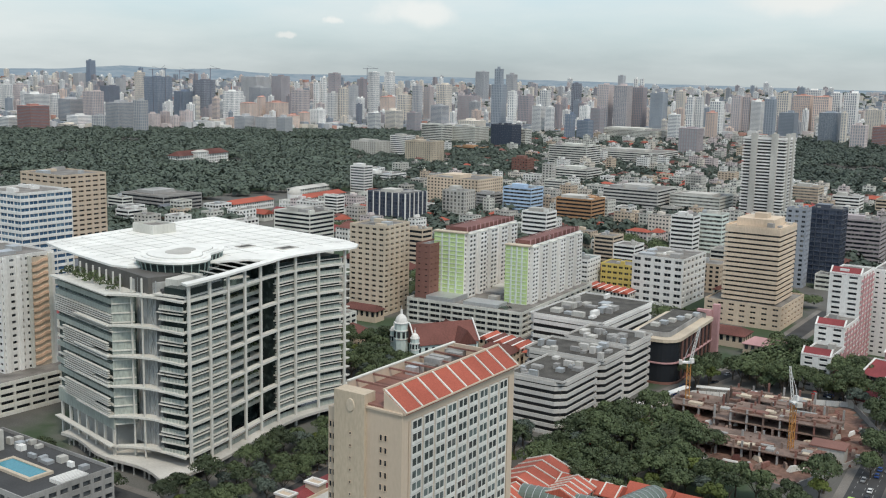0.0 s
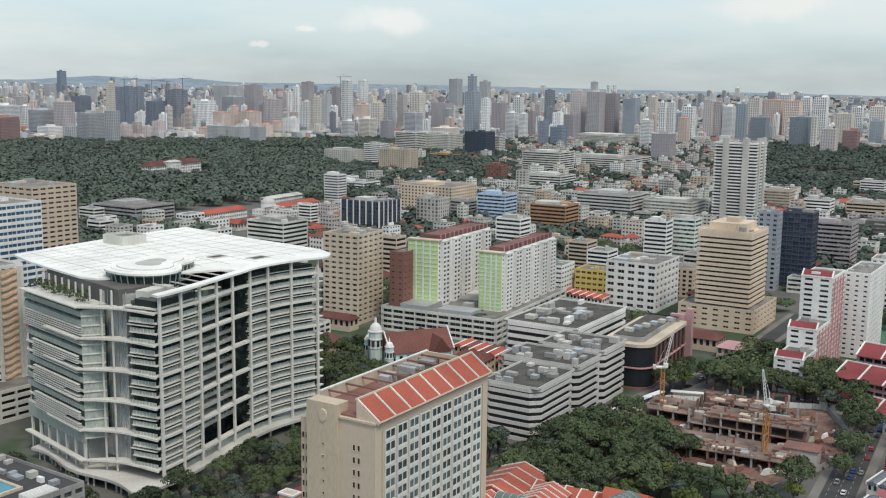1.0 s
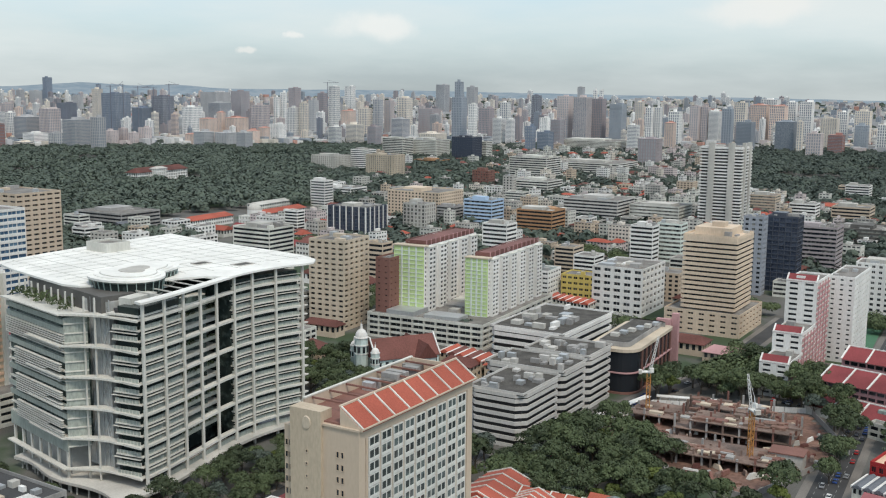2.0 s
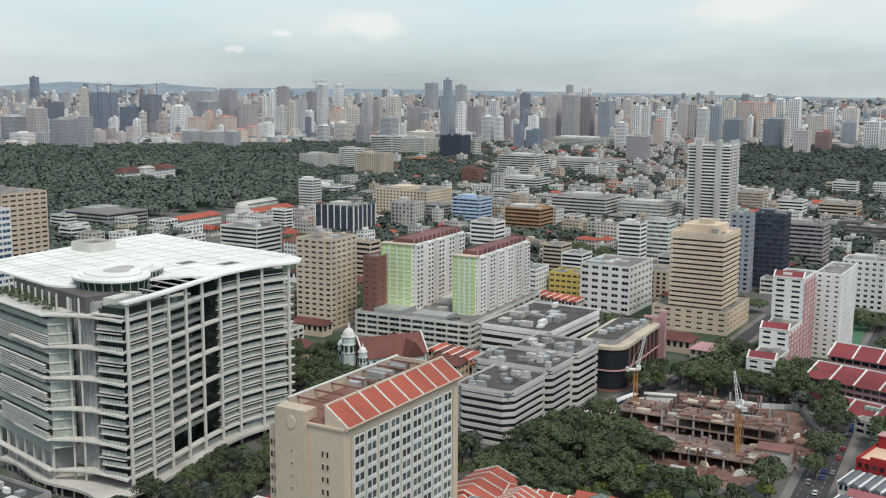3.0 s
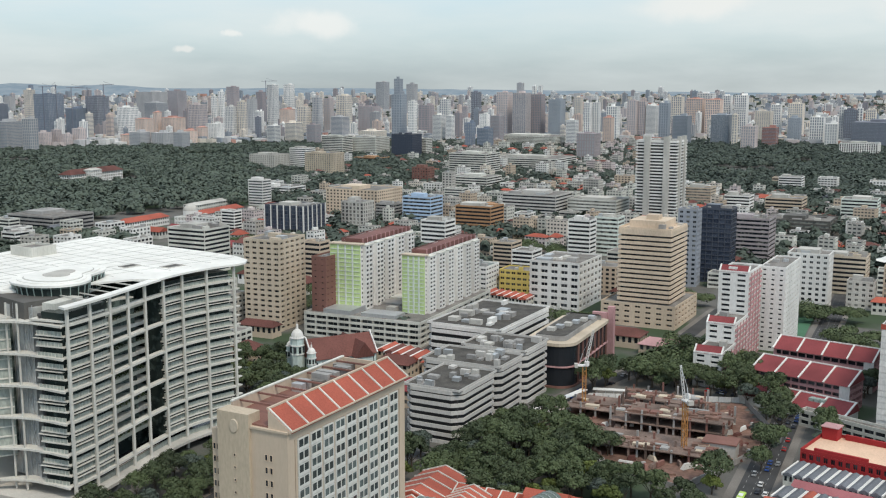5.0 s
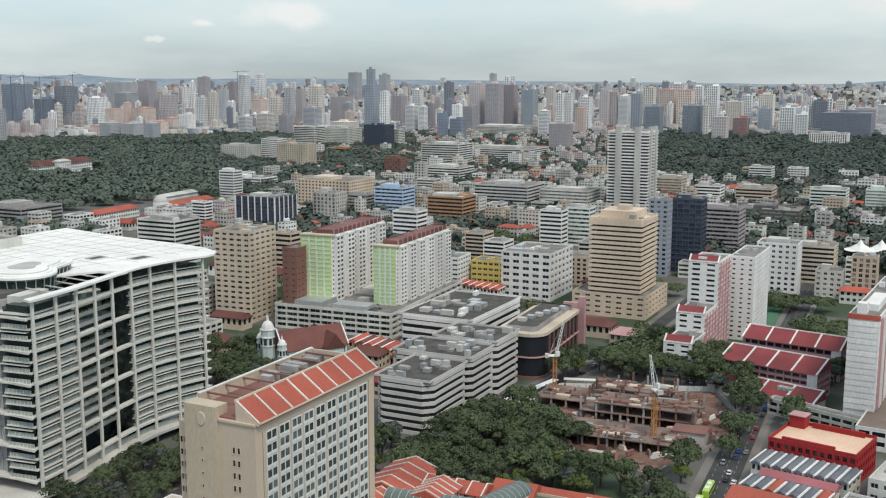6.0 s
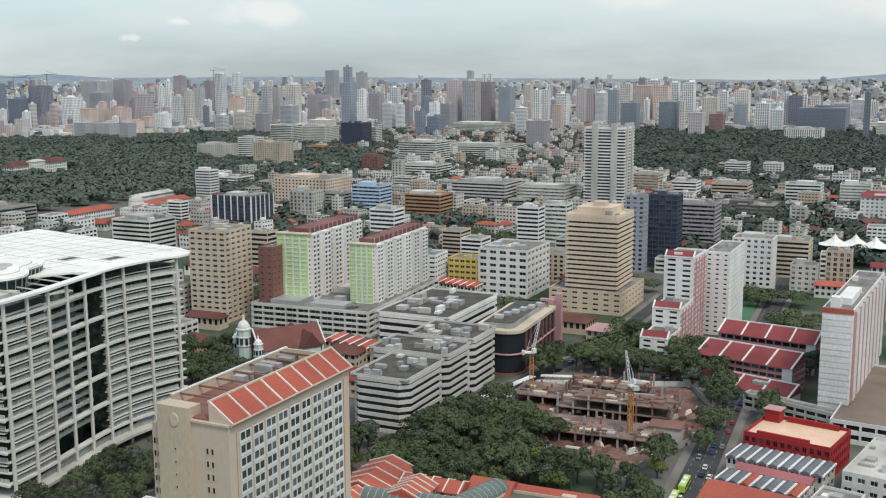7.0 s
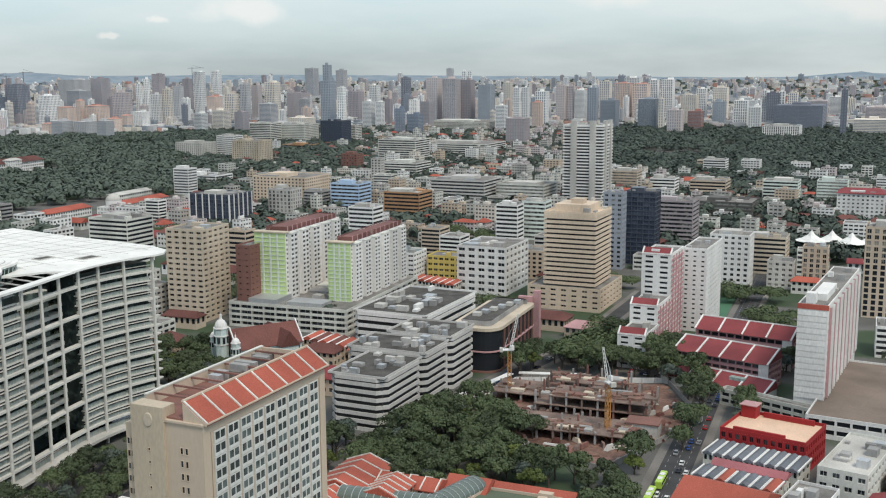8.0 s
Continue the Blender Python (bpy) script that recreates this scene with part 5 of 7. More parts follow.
    for k in range(40):
        bm = bmesh.new()
        x, y = ring[k]
        beam(bm, (cx + (x - cx) * 0.9, cy + (y - cy) * 0.9, ROOF - 2.4), (cx + (x - cx) * 0.965, cy + (y - cy) * 0.965, ROOF + 3.2), 0.32)
        part("pod_mullion", bm, M["glasspale"], ob)
    return ob


library()


# ---------------------------------------------------------------- the hotel
def hotel():
    W, N, H = 23.0, 61.0, 60.4
    ob = thing("hotel", "cream hotel tower with bay windows and an orange tiled roof", "building", -176, 208, 5.0)
    bm = bmesh.new()
    box(bm, -W, 0, 0, -0.8, N, H)
    box(bm, -W - 3, 6, 0, -W, N - 3, H - 4)
    part("wall", bm, M["cream"], ob)
    nb, rows = 9, 16
    bw, fh, y0 = (N - 8) / nb, 3.55, 6.5
    for i in range(nb + 1):
        y = 4 + i * bw
        bm = bmesh.new()
        box(bm, -0.8, y - 0.42, 0, 0.05, y + 0.42, H - 3.0)
        part("pier", bm, M["cream"], ob)
    bm = bmesh.new()
    for y0, y1, z0 in ((0, 3.1, 0), (N - 3.1, N, 0), (3.1, N - 3.1, H - 3.0)):
        bm = bmesh.new()
        box(bm, -0.8, y0, z0, 0.12, y1, H)
        part("corner_wall" if z0 == 0 else "frieze", bm, M["cream"], ob)
    me = framed("bay_window", bw - 1.0, 2.75, 2, 1, 0.3, 1.25, M["baygreen"], M["bayframe"], apron=0.6)
    for r in range(rows):
        for i in range(nb):
            w = new("bay_window", me)
            w.parent = ob
            w.matrix_local = pose(-0.8, 4 + (i + 0.5) * bw, H - 6.0 - r * fh, 0, 0, 90)
    # south gable: a round vent, narrow windows and a stair bay
    small = pane_mesh(1.0, 1.9, M["darkglass"], M["beige"], 0)
    slit = pane_mesh(0.8, 0.9, M["darkglass"], M["beige"], 0)
    for r in range(15):
        for a in (-2.2, -0.9, 6.4, 16.2, 17.8):
            w = new("window", small if a != 6.4 else slit)
            w.parent = ob
            w.matrix_local = pose(-W + a, 0.92 if a < 0 else -1.08 if a == 6.4 else -0.08, H - 9 - r * fh)
    bm = bmesh.new()
    box(bm, -W + 11.2, -0.5, H - 0.6, 0.5, 0.0, H)
    part("moulding", bm, M["cream"], ob)
    bm = bmesh.new()
    bmesh.ops.create_cone(bm, cap_ends=True, segments=20, radius1=1.5, radius2=1.3, depth=0.4, matrix=pose(-W + 6.4, -1.1, H - 0.5, 90) @ Matrix.Diagonal((1, 1.35, 1, 1)))
    part("round_vent", bm, M["tan"], ob)
    # roof: one tiled slope with white ribs over the bays, and a flat service deck behind
    bm = bmesh.new()
    v = [bm.verts.new(p) for p in ((1.2, 0.4, H), (1.2, N + 0.6, H), (-6.2, N + 0.6, H + 5.2), (-6.2, 0.4, H + 5.2), (1.2, 0.4, H - 0.5), (1.2, N + 0.6, H - 0.5), (-6.2, N + 0.6, H - 0.5), (-6.2, 0.4, H - 0.5))]
    for f in ((0, 1, 2, 3), (4, 5, 1, 0), (5, 6, 2, 1), (7, 4, 0, 3), (6, 7, 3, 2)):
        bm.faces.new([v[i] for i in f])
    part("tiled_roof", bm, M["tile"], ob)
    for ya in (0.25, N + 0.6):
        bm = bmesh.new()
        gable = ((1.2, H - 0.5), (1.2, H - 0.1), (-6.2, H + 5.05), (-6.2, H - 0.5))
        a, b = [[bm.verts.new((x, y, z)) for x, z in gable] for y in (ya, ya + 0.15)]
        bm.faces.new(a)
        bm.faces.new(b[::-1])
        for k in range(4):
            bm.faces.new((a[k - 1], a[k], b[k], b[k - 1]))
        bmesh.ops.recalc_face_normals(bm, faces=bm.faces)
        part("gable_wall", bm, M["cream"], ob)
    for i in range(9):
        y = 0.7 + i * (N - 0.4) / 8
        bm = bmesh.new()
        beam(bm, (1.1, y, H + 0.25), (-6.1, y, H + 5.35), 0.5, 0.35)
        part("roof_rib", bm, M["offwhite"], ob)
    bm = bmesh.new()
    beam(bm, (-6.3, 0.3, H + 5.4), (-6.3, N + 0.7, H + 5.4), 0.6, 0.5)
    beam(bm, (1.3, 0.3, H + 0.1), (1.3, N + 0.7, H + 0.1), 0.4, 0.4)
    part("roof_ridge", bm, M["cream"], ob)
    bm = bmesh.new()
    box(bm, -W, 5.6, H, -W + 0.6, N, H + 3.6)
    box(bm, -W + 0.6, N - 0.6, H, -6.4, N, H + 3.6)
    part("parapet", bm, M["cream"], ob)
    bm = bmesh.new()
    box(bm, -W - 0.15, 5.5, H + 3.6, -W + 0.75, N + 0.15, H + 4.0)
    part("coping", bm, M["offwhite"], ob)
    for k in range(7):
        bm = bmesh.new()
        y = 9 + k * 8
        beam(bm, (-W + 0.6, y, H + 3.2), (-6.4, y, H + 3.2), 0.5, 0.5)
        part("roof_frame", bm, M["brick"], ob)
    # stair tower in the end wall
    bm = bmesh.new()
    box(bm, -W + 0.6, -1.0, 0, -W + 11.2, 4.0, H + 3.2)
    part("stair_tower", bm, M["sand"], ob, "taller beige stair tower")
    bm = bmesh.new()
    box(bm, -W - 3, 1.0, 0, -W, 6, H - 3)
    part("end_bay", bm, M["cream"], ob)
    bm = bmesh.new()
    box(bm, -W + 0.6, 0.6, H, -6.4, N - 0.6, H + 0.5)
    part("roof_deck", bm, M["brick"], ob)
    rng = random.Random(4)
    for k in range(9):
        bm = bmesh.new()
        y = 30 + k * 3.2
        box(bm, -W + 2 + rng.random() * 3, y, H + 0.5, -W + 6 + rng.random() * 4, y + 2.2, H + 2.2 + rng.random() * 2)
        part("roof_unit", bm, rng.choice((M["metal"], M["concrete"], M["roofgrey"])), ob)
    return ob


hotel()


# ---------------------------------------------------------------- flats with lime green gables
def green_flats(x, y, W, N, H, bays, seed):
    ob = block("flats", "white high-rise flats with lime green gable and maroon roof screen", "building", x, y, 9.0, W, N, H - 14, 14, (3, bays), M["white"], M["darkglass"],
               band=0.45, pier=0.3, recess=0.7, z0=14.0, parapet=0.8, units=2, group="green and white flats", seed=seed, panes=0)
    h = H - 14
    bm = bmesh.new()
    box(bm, -W - 0.7, -0.9, -14 + (0 if seed == 1 else 14), 0.3, -0.55, h + 0.3)
    part("green_gable", bm, M["lime"], ob, "lime green painted gable panel")
    for k in range(15):
        bm = bmesh.new()
        box(bm, -W, -1.2, k * h / 15, -0.3, -0.9, k * h / 15 + 0.35)
        part("gable_rib", bm, M["greenW"], ob)
    for i in range(1, 4):
        bm = bmesh.new()
        box(bm, -W * i / 4 - 0.5, -1.3, 0, -W * i / 4 + 0.5, -0.9, h)
        part("gable_rib", bm, M["greenW"], ob)
    n = bays // 2 + 1
    bw = N / n
    stack = shell_mesh(M["white"], 2.6, bw * 0.6, h - 0.4, 14, (0, 2), 0.45, 0.26, 0.6, 0.0, "e")
    for i in range(n):
        bay = part("projecting_bay", stack, None, ob)
        bay.matrix_local = pose(2.3, bw * (i + 0.2), 0)
        bm = bmesh.new()
        box(bm, -2.0, 0.3, 0.2, -0.62, bw * 0.6 - 0.3, h - 0.8)
        part("stack_glass", bm, M["darkglass"], bay)
        bm = bmesh.new()
        box(bm, -2.7, -0.2, h - 0.4, 0.2, bw * 0.6 + 0.2, h + 0.1)
        part("stack_cap", bm, M["offwhite"], bay)
    for k in range(4):
        z = h + 0.8 + k * 0.75
        bm = bmesh.new()
        rim(bm, -W * 0.8, 5, -1.2, N - 3, 0.25, z, z + 0.5)
        part("screen_rail", bm, M["roofbrown"], ob, "maroon roof screen rail")
    for i in range(12):
        yy = 5 + (N - 8) * i / 11
        bm = bmesh.new()
        box(bm, -1.1, yy - 0.2, h, -0.7, yy + 0.2, h + 4)
        part("screen_post", bm, M["pink"], ob)
    bm = bmesh.new()
    box(bm, -W * 0.7, 6.4, h, -2.6, N - 4, h + 3.2)
    part("plant_room", bm, M["roofbrown"], ob)
    bm = bmesh.new()
    box(bm, -W - 1.2, -1.6, h + 0.5, 0.8, 4.6, h + 1.2)
    part("gable_cap", bm, M["tan"], ob)
    return ob


green_flats(-385, 512, 20, 74, 54, 8, 1)
green_flats(-346, 524, 14, 84, 49, 10, 2)
block("podium", "pale multi-storey podium under the flats with open decks", "building", -333, 500, 9, 78, 110, 14, 4, (10, 12), M["offwhite"], M["darkglass"], band=0.36, pier=0.08, recess=1.6, units=14, parapet=1.2, seed=5)

block("flats", "tan high-rise flats with recessed balconies", "building", -428, 487, 9, 26, 30, 56, 17, (5, 5), M["tan"], M["darkglass"], band=0.55, pier=0.4, recess=0.9, units=5, seed=6)
block("office_tower", "beige office tower with rounded bands of windows", "building", -232, 628, 5, 34, 36, 61, 18, (5, 6), M["beige"], M["darkglass"], base=6, band=0.62, pier=0.0, ds=0.35, recess=1.3, units=5, roof=M["beige"], seed=7)
for o in [o for o in scene.objects if o.name == "office_tower"]:
    bm = bmesh.new()
    prism(bm, [(-29, 6), (-6, 6), (-6, 30), (-29, 30)], 61.1, 66)
    part("plant_room", bm, M["beige"], o)
    bm = bmesh.new()
    prism(bm, [(-20, 12), (-12, 12), (-12, 20), (-20, 20)], 66, 69)
    part("lift_room", bm, M["cream"], o)
block("podium", "beige stone podium of an office tower", "building", -226, 622, 5, 48, 52, 14, 4, (7, 7), M["beige"], M["darkglass"], band=0.6, pier=0.5, recess=0.6, units=0, seed=8)
# the near-black core paints the shade between the floor bands
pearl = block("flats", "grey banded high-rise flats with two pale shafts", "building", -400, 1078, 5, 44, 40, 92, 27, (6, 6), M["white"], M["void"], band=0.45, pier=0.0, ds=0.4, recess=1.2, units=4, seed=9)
for a in (0.2, 0.68):
    for face in "se":
        bm = bmesh.new()
        if face == "s":
            box(bm, -44 + 44 * a, -1.4, 0, -44 + 44 * (a + 0.15), 2, 97)
        else:
            box(bm, -2, 40 * a, 0, 1.4, 40 * (a + 0.15), 97.2)
        part("shaft", bm, M["paleconc"], pearl)
block("office_block", "white office building with large window openings", "building", -300, 640, 5, 36, 44, 32, 7, (5, 6), M["white"], M["darkglass"], band=0.5, pier=0.35, recess=0.8, units=8, seed=10)
# near-black cores of the car parks paint the shade inside their open decks
for seed, (x, y, W, N, H, fl) in enumerate(((-224, 369, 27, 37, 23.4, 7), (-227, 407.5, 40, 27, 24.4, 7), (-229.5, 436, 34, 29, 25.4, 7)), 20):
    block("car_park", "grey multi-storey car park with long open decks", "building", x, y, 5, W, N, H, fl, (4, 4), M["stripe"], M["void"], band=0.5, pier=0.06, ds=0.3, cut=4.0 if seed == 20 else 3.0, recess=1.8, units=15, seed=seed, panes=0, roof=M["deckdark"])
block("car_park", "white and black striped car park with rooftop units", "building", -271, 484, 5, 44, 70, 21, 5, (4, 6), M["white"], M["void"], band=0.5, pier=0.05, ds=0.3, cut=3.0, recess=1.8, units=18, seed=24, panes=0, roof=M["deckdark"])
orange_flats = block("flats", "white and orange high-rise flats", "building", -436, 240, 2, 40, 27, 66, 21, (9, 7), M["white"], M["darkglass"], band=0.58, pier=0.45, recess=0.6, units=3, seed=25)
bm = bmesh.new()
box(bm, 0.02, 15.2, 14, 0.12, 23.6, 65)
part("stair_recess", bm, M["tan"], orange_flats)
for y in (14.2, 24.4):
    bm = bmesh.new()
    box(bm, 0.02, y - 0.8, 14, 0.9, y + 0.8, 66)
    part("stair_pier", bm, M["offwhite"], orange_flats)
for k in range(16):
    bm = bmesh.new()
    z = 15.5 + k * 3.1
    beam(bm, (0.45, 15.4, z), (0.45, 18.2, z + 0.1), 0.5, 1.2)
    beam(bm, (0.45, 18.2, z + 0.1), (0.45, 21.2, z + 1.3), 0.5, 1.2)
    beam(bm, (0.45, 21.2, z + 1.3), (0.45, 23.4, z + 1.4), 0.5, 1.2)
    part("stair_balustrade", bm, M["peachdeck"], orange_flats, "pale orange stair balustrade")
for y in (2.0, 8.8, 25.9):
    bm = bmesh.new()
    box(bm, 0.02, y - 0.9, 14, 0.7, y + 0.9, 66)
    part("wall_pier", bm, M["white"], orange_flats)
block("podium", "pale podium with open decks below flats", "building", -420, 228, 2, 90, 70, 14, 4, (9, 9), M["offwhite"], M["darkglass"], band=0.5, pier=0.1, recess=1.2, units=6, seed=26, panes=0)
block("office_tower", "white office tower with blue ribbon windows", "building", -573, 330, 5, 40, 36, 76, 20, (6, 6), M["white"], M["blueglass"], band=0.45, pier=0.05, recess=0.4, units=4, seed=27)
block("office_tower", "cream tower with deep ledges", "building", -705, 440, 5, 50, 40, 70, 19, (6, 6), M["cream"], M["darkglass"], band=0.6, pier=0.3, recess=0.8, units=4, seed=28)


# ---------------------------------------------------------------- red and white flats, school rows
def sloped_cap(ob, W, N, H, rise, back):
    """The maroon tiled slope on top of a gable, facing south, with white margins."""
    bm = bmesh.new()
    v = [bm.verts.new(p) for p in ((-W + 0.8, -0.1, H), (-0.8, -0.1, H), (-0.8, back, H + rise), (-W + 0.8, back, H + rise), (-W + 0.8, back, H), (-0.8, back, H))]
    for f in ((0, 1, 2, 3), (0, 3, 4), (1, 5, 2), (2, 5, 4, 3), (0, 4, 5, 1)):
        bm.faces.new([v[i] for i in f])
    part("tiled_slope", bm, M["maroontile"], ob, "maroon tiled slope")
    for x in (-W + 0.4, -0.4):
        bm = bmesh.new()
        beam(bm, (x, -0.2, H + 0.2), (x, back, H + rise + 0.2), 0.8, 0.5)
        part("roof_rib", bm, M["white"], ob)


def stepped_flats(x, y, W, N, H, floors, rise=3.5):
    ob = block("flats", "white stepped flats with maroon roof slope and pink gallery wall", "building", x, y, 4.0, W, N, H, floors, (2, max(4, round(N / 3.4))), M["white"], M["darkglass"],
               band=0.5, pier=0.45, recess=0.9, units=2, panes=130, mullions=0, group="stepped red and white flats", seed=int(N), frame_mat=M["white"])
    sloped_cap(ob, W, N, H + 0.1, rise, 4.0)
    fh = (H - 0.6) / floors
    for k in range(floors):
        bm = bmesh.new()
        box(bm, 0.02, 0.8, k * fh + 0.1, 0.5, N - 0.6, k * fh + 1.3)
        part("gallery_wall", bm, M["pink"], ob, "dusty pink gallery parapet")
    for i in range(int(N / 6.5)):
        bm = bmesh.new()
        box(bm, 0.51, 3 + i * 6.5, 0, 0.9, 3.7 + i * 6.5, H)
        part("fin", bm, M["pink"], ob)
    return ob


stepped_flats(-160, 513, 14.5, 27, 17, 6)
stepped_flats(-163, 541, 15, 29, 26.5, 9)
stepped_flats(-166, 572, 16.5, 30, 49, 17)
block("flats", "plain white slab of flats with small square windows", "building", -155, 604, 4, 14, 44, 48, 17, (3, 9), M["white"], M["darkglass"], band=0.6, pier=0.6, recess=0.5, units=3, panes=160, mullions=0, seed=31)


def school_row(x, y, g, W, N, H, rise, ribs, open_floors):
    """A long low block whose maroon roof slopes to the south between white ribs."""
    if open_floors:
        ob = block("school_block", "long school block with pink galleries and maroon tiled roof", "building", x, y, g, W, N, H, open_floors, (ribs * 3, 4), M["pink"], M["darkglass"], band=0.42, pier=0.12,
                   recess=1.2, units=0, parapet=0, panes=0, group="school blocks", seed=33)
        bm = bmesh.new()
        box(bm, -4.5, -0.4, 0, 0.3, -0.02, H + 0.3)
        part("end_wall", bm, M["white"], ob)
    else:
        ob = thing("school_hall", "low hall with maroon tiled roof and white ribs", "building", x, y, g)
        bm = bmesh.new()
        box(bm, -W, 0, 0, 0, N, H)
        part("wall", bm, M["offwhite"], ob)
    bm = bmesh.new()
    v = [bm.verts.new(p) for p in ((-W - 0.4, -1, H + 0.1), (0.4, -1, H + 0.1), (0.4, N * 0.8, H + rise), (-W - 0.4, N * 0.8, H + rise), (0.4, N + 0.6, H + 0.1), (-W - 0.4, N + 0.6, H + 0.1))]
    for f in ((0, 1, 2, 3), (3, 2, 4, 5), (1, 4, 2), (5, 0, 3), (0, 5, 4, 1)):
        bm.faces.new([v[i] for i in f])
    part("tiled_roof", bm, M["maroontile"], ob)
    for i in range(ribs + 1):
        bm = bmesh.new()
        a = -W + W * i / ribs
        beam(bm, (a, -1.1, H + 0.35), (a, N * 0.8, H + rise + 0.25), 0.8, 0.5)
        part("roof_rib", bm, M["white"], ob)
    bm = bmesh.new()
    beam(bm, (-W - 0.5, N * 0.8, H + rise + 0.2), (0.5, N * 0.8, H + rise + 0.2), 0.6, 0.5)
    part("ridge", bm, M["white"], ob)
    return ob


hall = school_row(-94, 484, -12, 53, 13, 4.6, 4.2, 4, 0)
for k in range(3):
    bm = bmesh.new()
    box(bm, -20 + k * 2.6, 5.0, 4.4, -17.8 + k * 2.6, 8.2, 8.3)
    part("skylight", bm, M["glasspale"], hall)
school_row(-97, 503, -9, 48, 17, 13.2, 5.0, 4, 4)
school_row(-95, 545, -5, 50, 13, 15.5, 5.0, 4, 4)

# the slab of flats over a car deck
slab = block("flats", "white slab block of flats with ribbed gable and red roof edge", "building", -67, 474, 1, 12.5, 98, 50, 15, (1, 26), M["white"], M["darkglass"], band=0.5, pier=0.5, recess=0.7, units=5,
             panes=110, mullions=0, seed=35, parapet=0.6, sides="ew")
for k in range(15):
    bm = bmesh.new()
    box(bm, -12.5, -0.35, 9 + k * 2.62, 0.0, -0.02, 11.15 + k * 2.62)
    part("gable_panel", bm, M["white"], slab)
bm = bmesh.new()
box(bm, -12.8, -0.45, 48.4, 0.3, -0.26, 50.7)
part("red_edge", bm, surface("tomato_paint", (0.42, 0.1, 0.07)), slab, "red painted roof edge")
for k in range(24):
    bm = bmesh.new()
    box(bm, 0.02, 3 + k * 4.0, 9, 1.1, 3.9 + k * 4.0, 49)
    part("service_fin", bm, M["pink"] if k % 3 == 0 else M["white"], slab)
bm = bmesh.new()
box(bm, -8.5, 12, 50, -2.5, 40, 53.0)
part("plant_room", bm, M["white"], slab)
bm = bmesh.new()
box(bm, -10, 4, 50, -6, 9, 54.5)
part("lift_room", bm, M["white"], slab)
block("car_deck", "white car deck with wide openings and brown roof", "building", -28, 450, 0, 42, 96, 8.5, 2, (7, 14), M["white"], M["darkglass"], band=0.45, pier=0.14, recess=1.2, units=0, panes=0, roof=M["deckbrown"], seed=36)
block("walkway", "white raised walkway with open sides", "walkway", -64, 462, -16, 50, 6, 6.5, 2, (10, 1), M["offwhite"], M["darkglass"], band=0.4, pier=0.15, recess=0.8, units=0, panes=0, seed=37)


# ---------------------------------------------------------------- red building and shophouses by the street
def red_house():
    ob = block("red_building", "deep red colonial block with peach roof deck", "building", -61, 403, -6, 33, 26, 12, 3, (12, 9), M["redpaint"], M["darkglass"], band=0.42, pier=0.4, recess=0.5, units=0, parapet=1.3,
               roof=M["peachdeck"], panes=160, mullions=1, seed=41)
    bm = bmesh.new()
    box(bm, -32, 20, 12, -26, 25.5, 17)
    part("stair_tower", bm, M["redpaint"], ob)
    bm = bmesh.new()
    hip(bm, -32, 20, -26, 25.5, 17.3, 1.0, 2, 0.5)
    part("stair_roof", bm, M["pink"], ob)
    for y0, x0, x1 in ((0.8, -28, -8), (24.2, -24, -4)):
        bm = bmesh.new()
        box(bm, x0, y0 - 0.5, 12.0, x1, y0 + 0.6, 14.2)
        part("attic_wall", bm, M["redpaint"], ob)
    return ob


red_house()


def shophouse(x, y, g, W, N, H, tile, wall, group="shophouses"):
    """One shophouse: shuttered front, tiled roof between raised party walls."""
    ob = thing("shophouse", f"narrow two-storey {'white' if wall in ('white', 'offwhite') else 'cream'} shophouse with {'slate' if tile == 'slate' else 'red tiled'} roof", "house", x, y, g, 0, group)
    c = pose(x, y, 0, 0, 0, g) @ Vector((-W / 2, N / 2, 0))
    TAKEN.append((c.x, c.y, max(W, N) * 0.55))
    part("wall", SHOP.setdefault((W, N, H, wall), shell_mesh(M[wall], W, N, H, 2, (2, 3), 0.5, 0.45, 0.3, 0.0, "sewn", 0.4)), None, ob)
    bm = bmesh.new()
    box(bm, -W + 0.35, 0.35, 0, -0.35, N - 0.35, H - 0.2)
    part("glazing", bm, M["darkglass"], ob)
    bm = bmesh.new()
    if W > N:
        hip(bm, -W, 0, 0, N, H + 0.1, N * 0.24, 0.02, 0.5)
    else:
        hip(bm, -W, 0, 0, N, H + 0.1, W * 0.3, 0.02, 0.5)
    part("tiled_roof", bm, M[tile], ob)
    for a in (-W - 0.2, 0.2):
        bm = bmesh.new()
        if W <= N:
            box(bm, a - 0.25, -0.5, H - 0.3, a + 0.25, N + 0.5, H + 0.75)
        else:
            beam(bm, (a, -0.6, H + 0.3), (a, N / 2, H + N * 0.24 + 0.4), 0.45, 0.5)
        part("party_wall", bm, M["white"], ob)
    return ob


SHOP = {}
for k in range(9):
    shophouse(-60 - k * 3.9, 384 - k * -0.45, -6, 3.9, 15, 8.5, "slate", "offwhite")


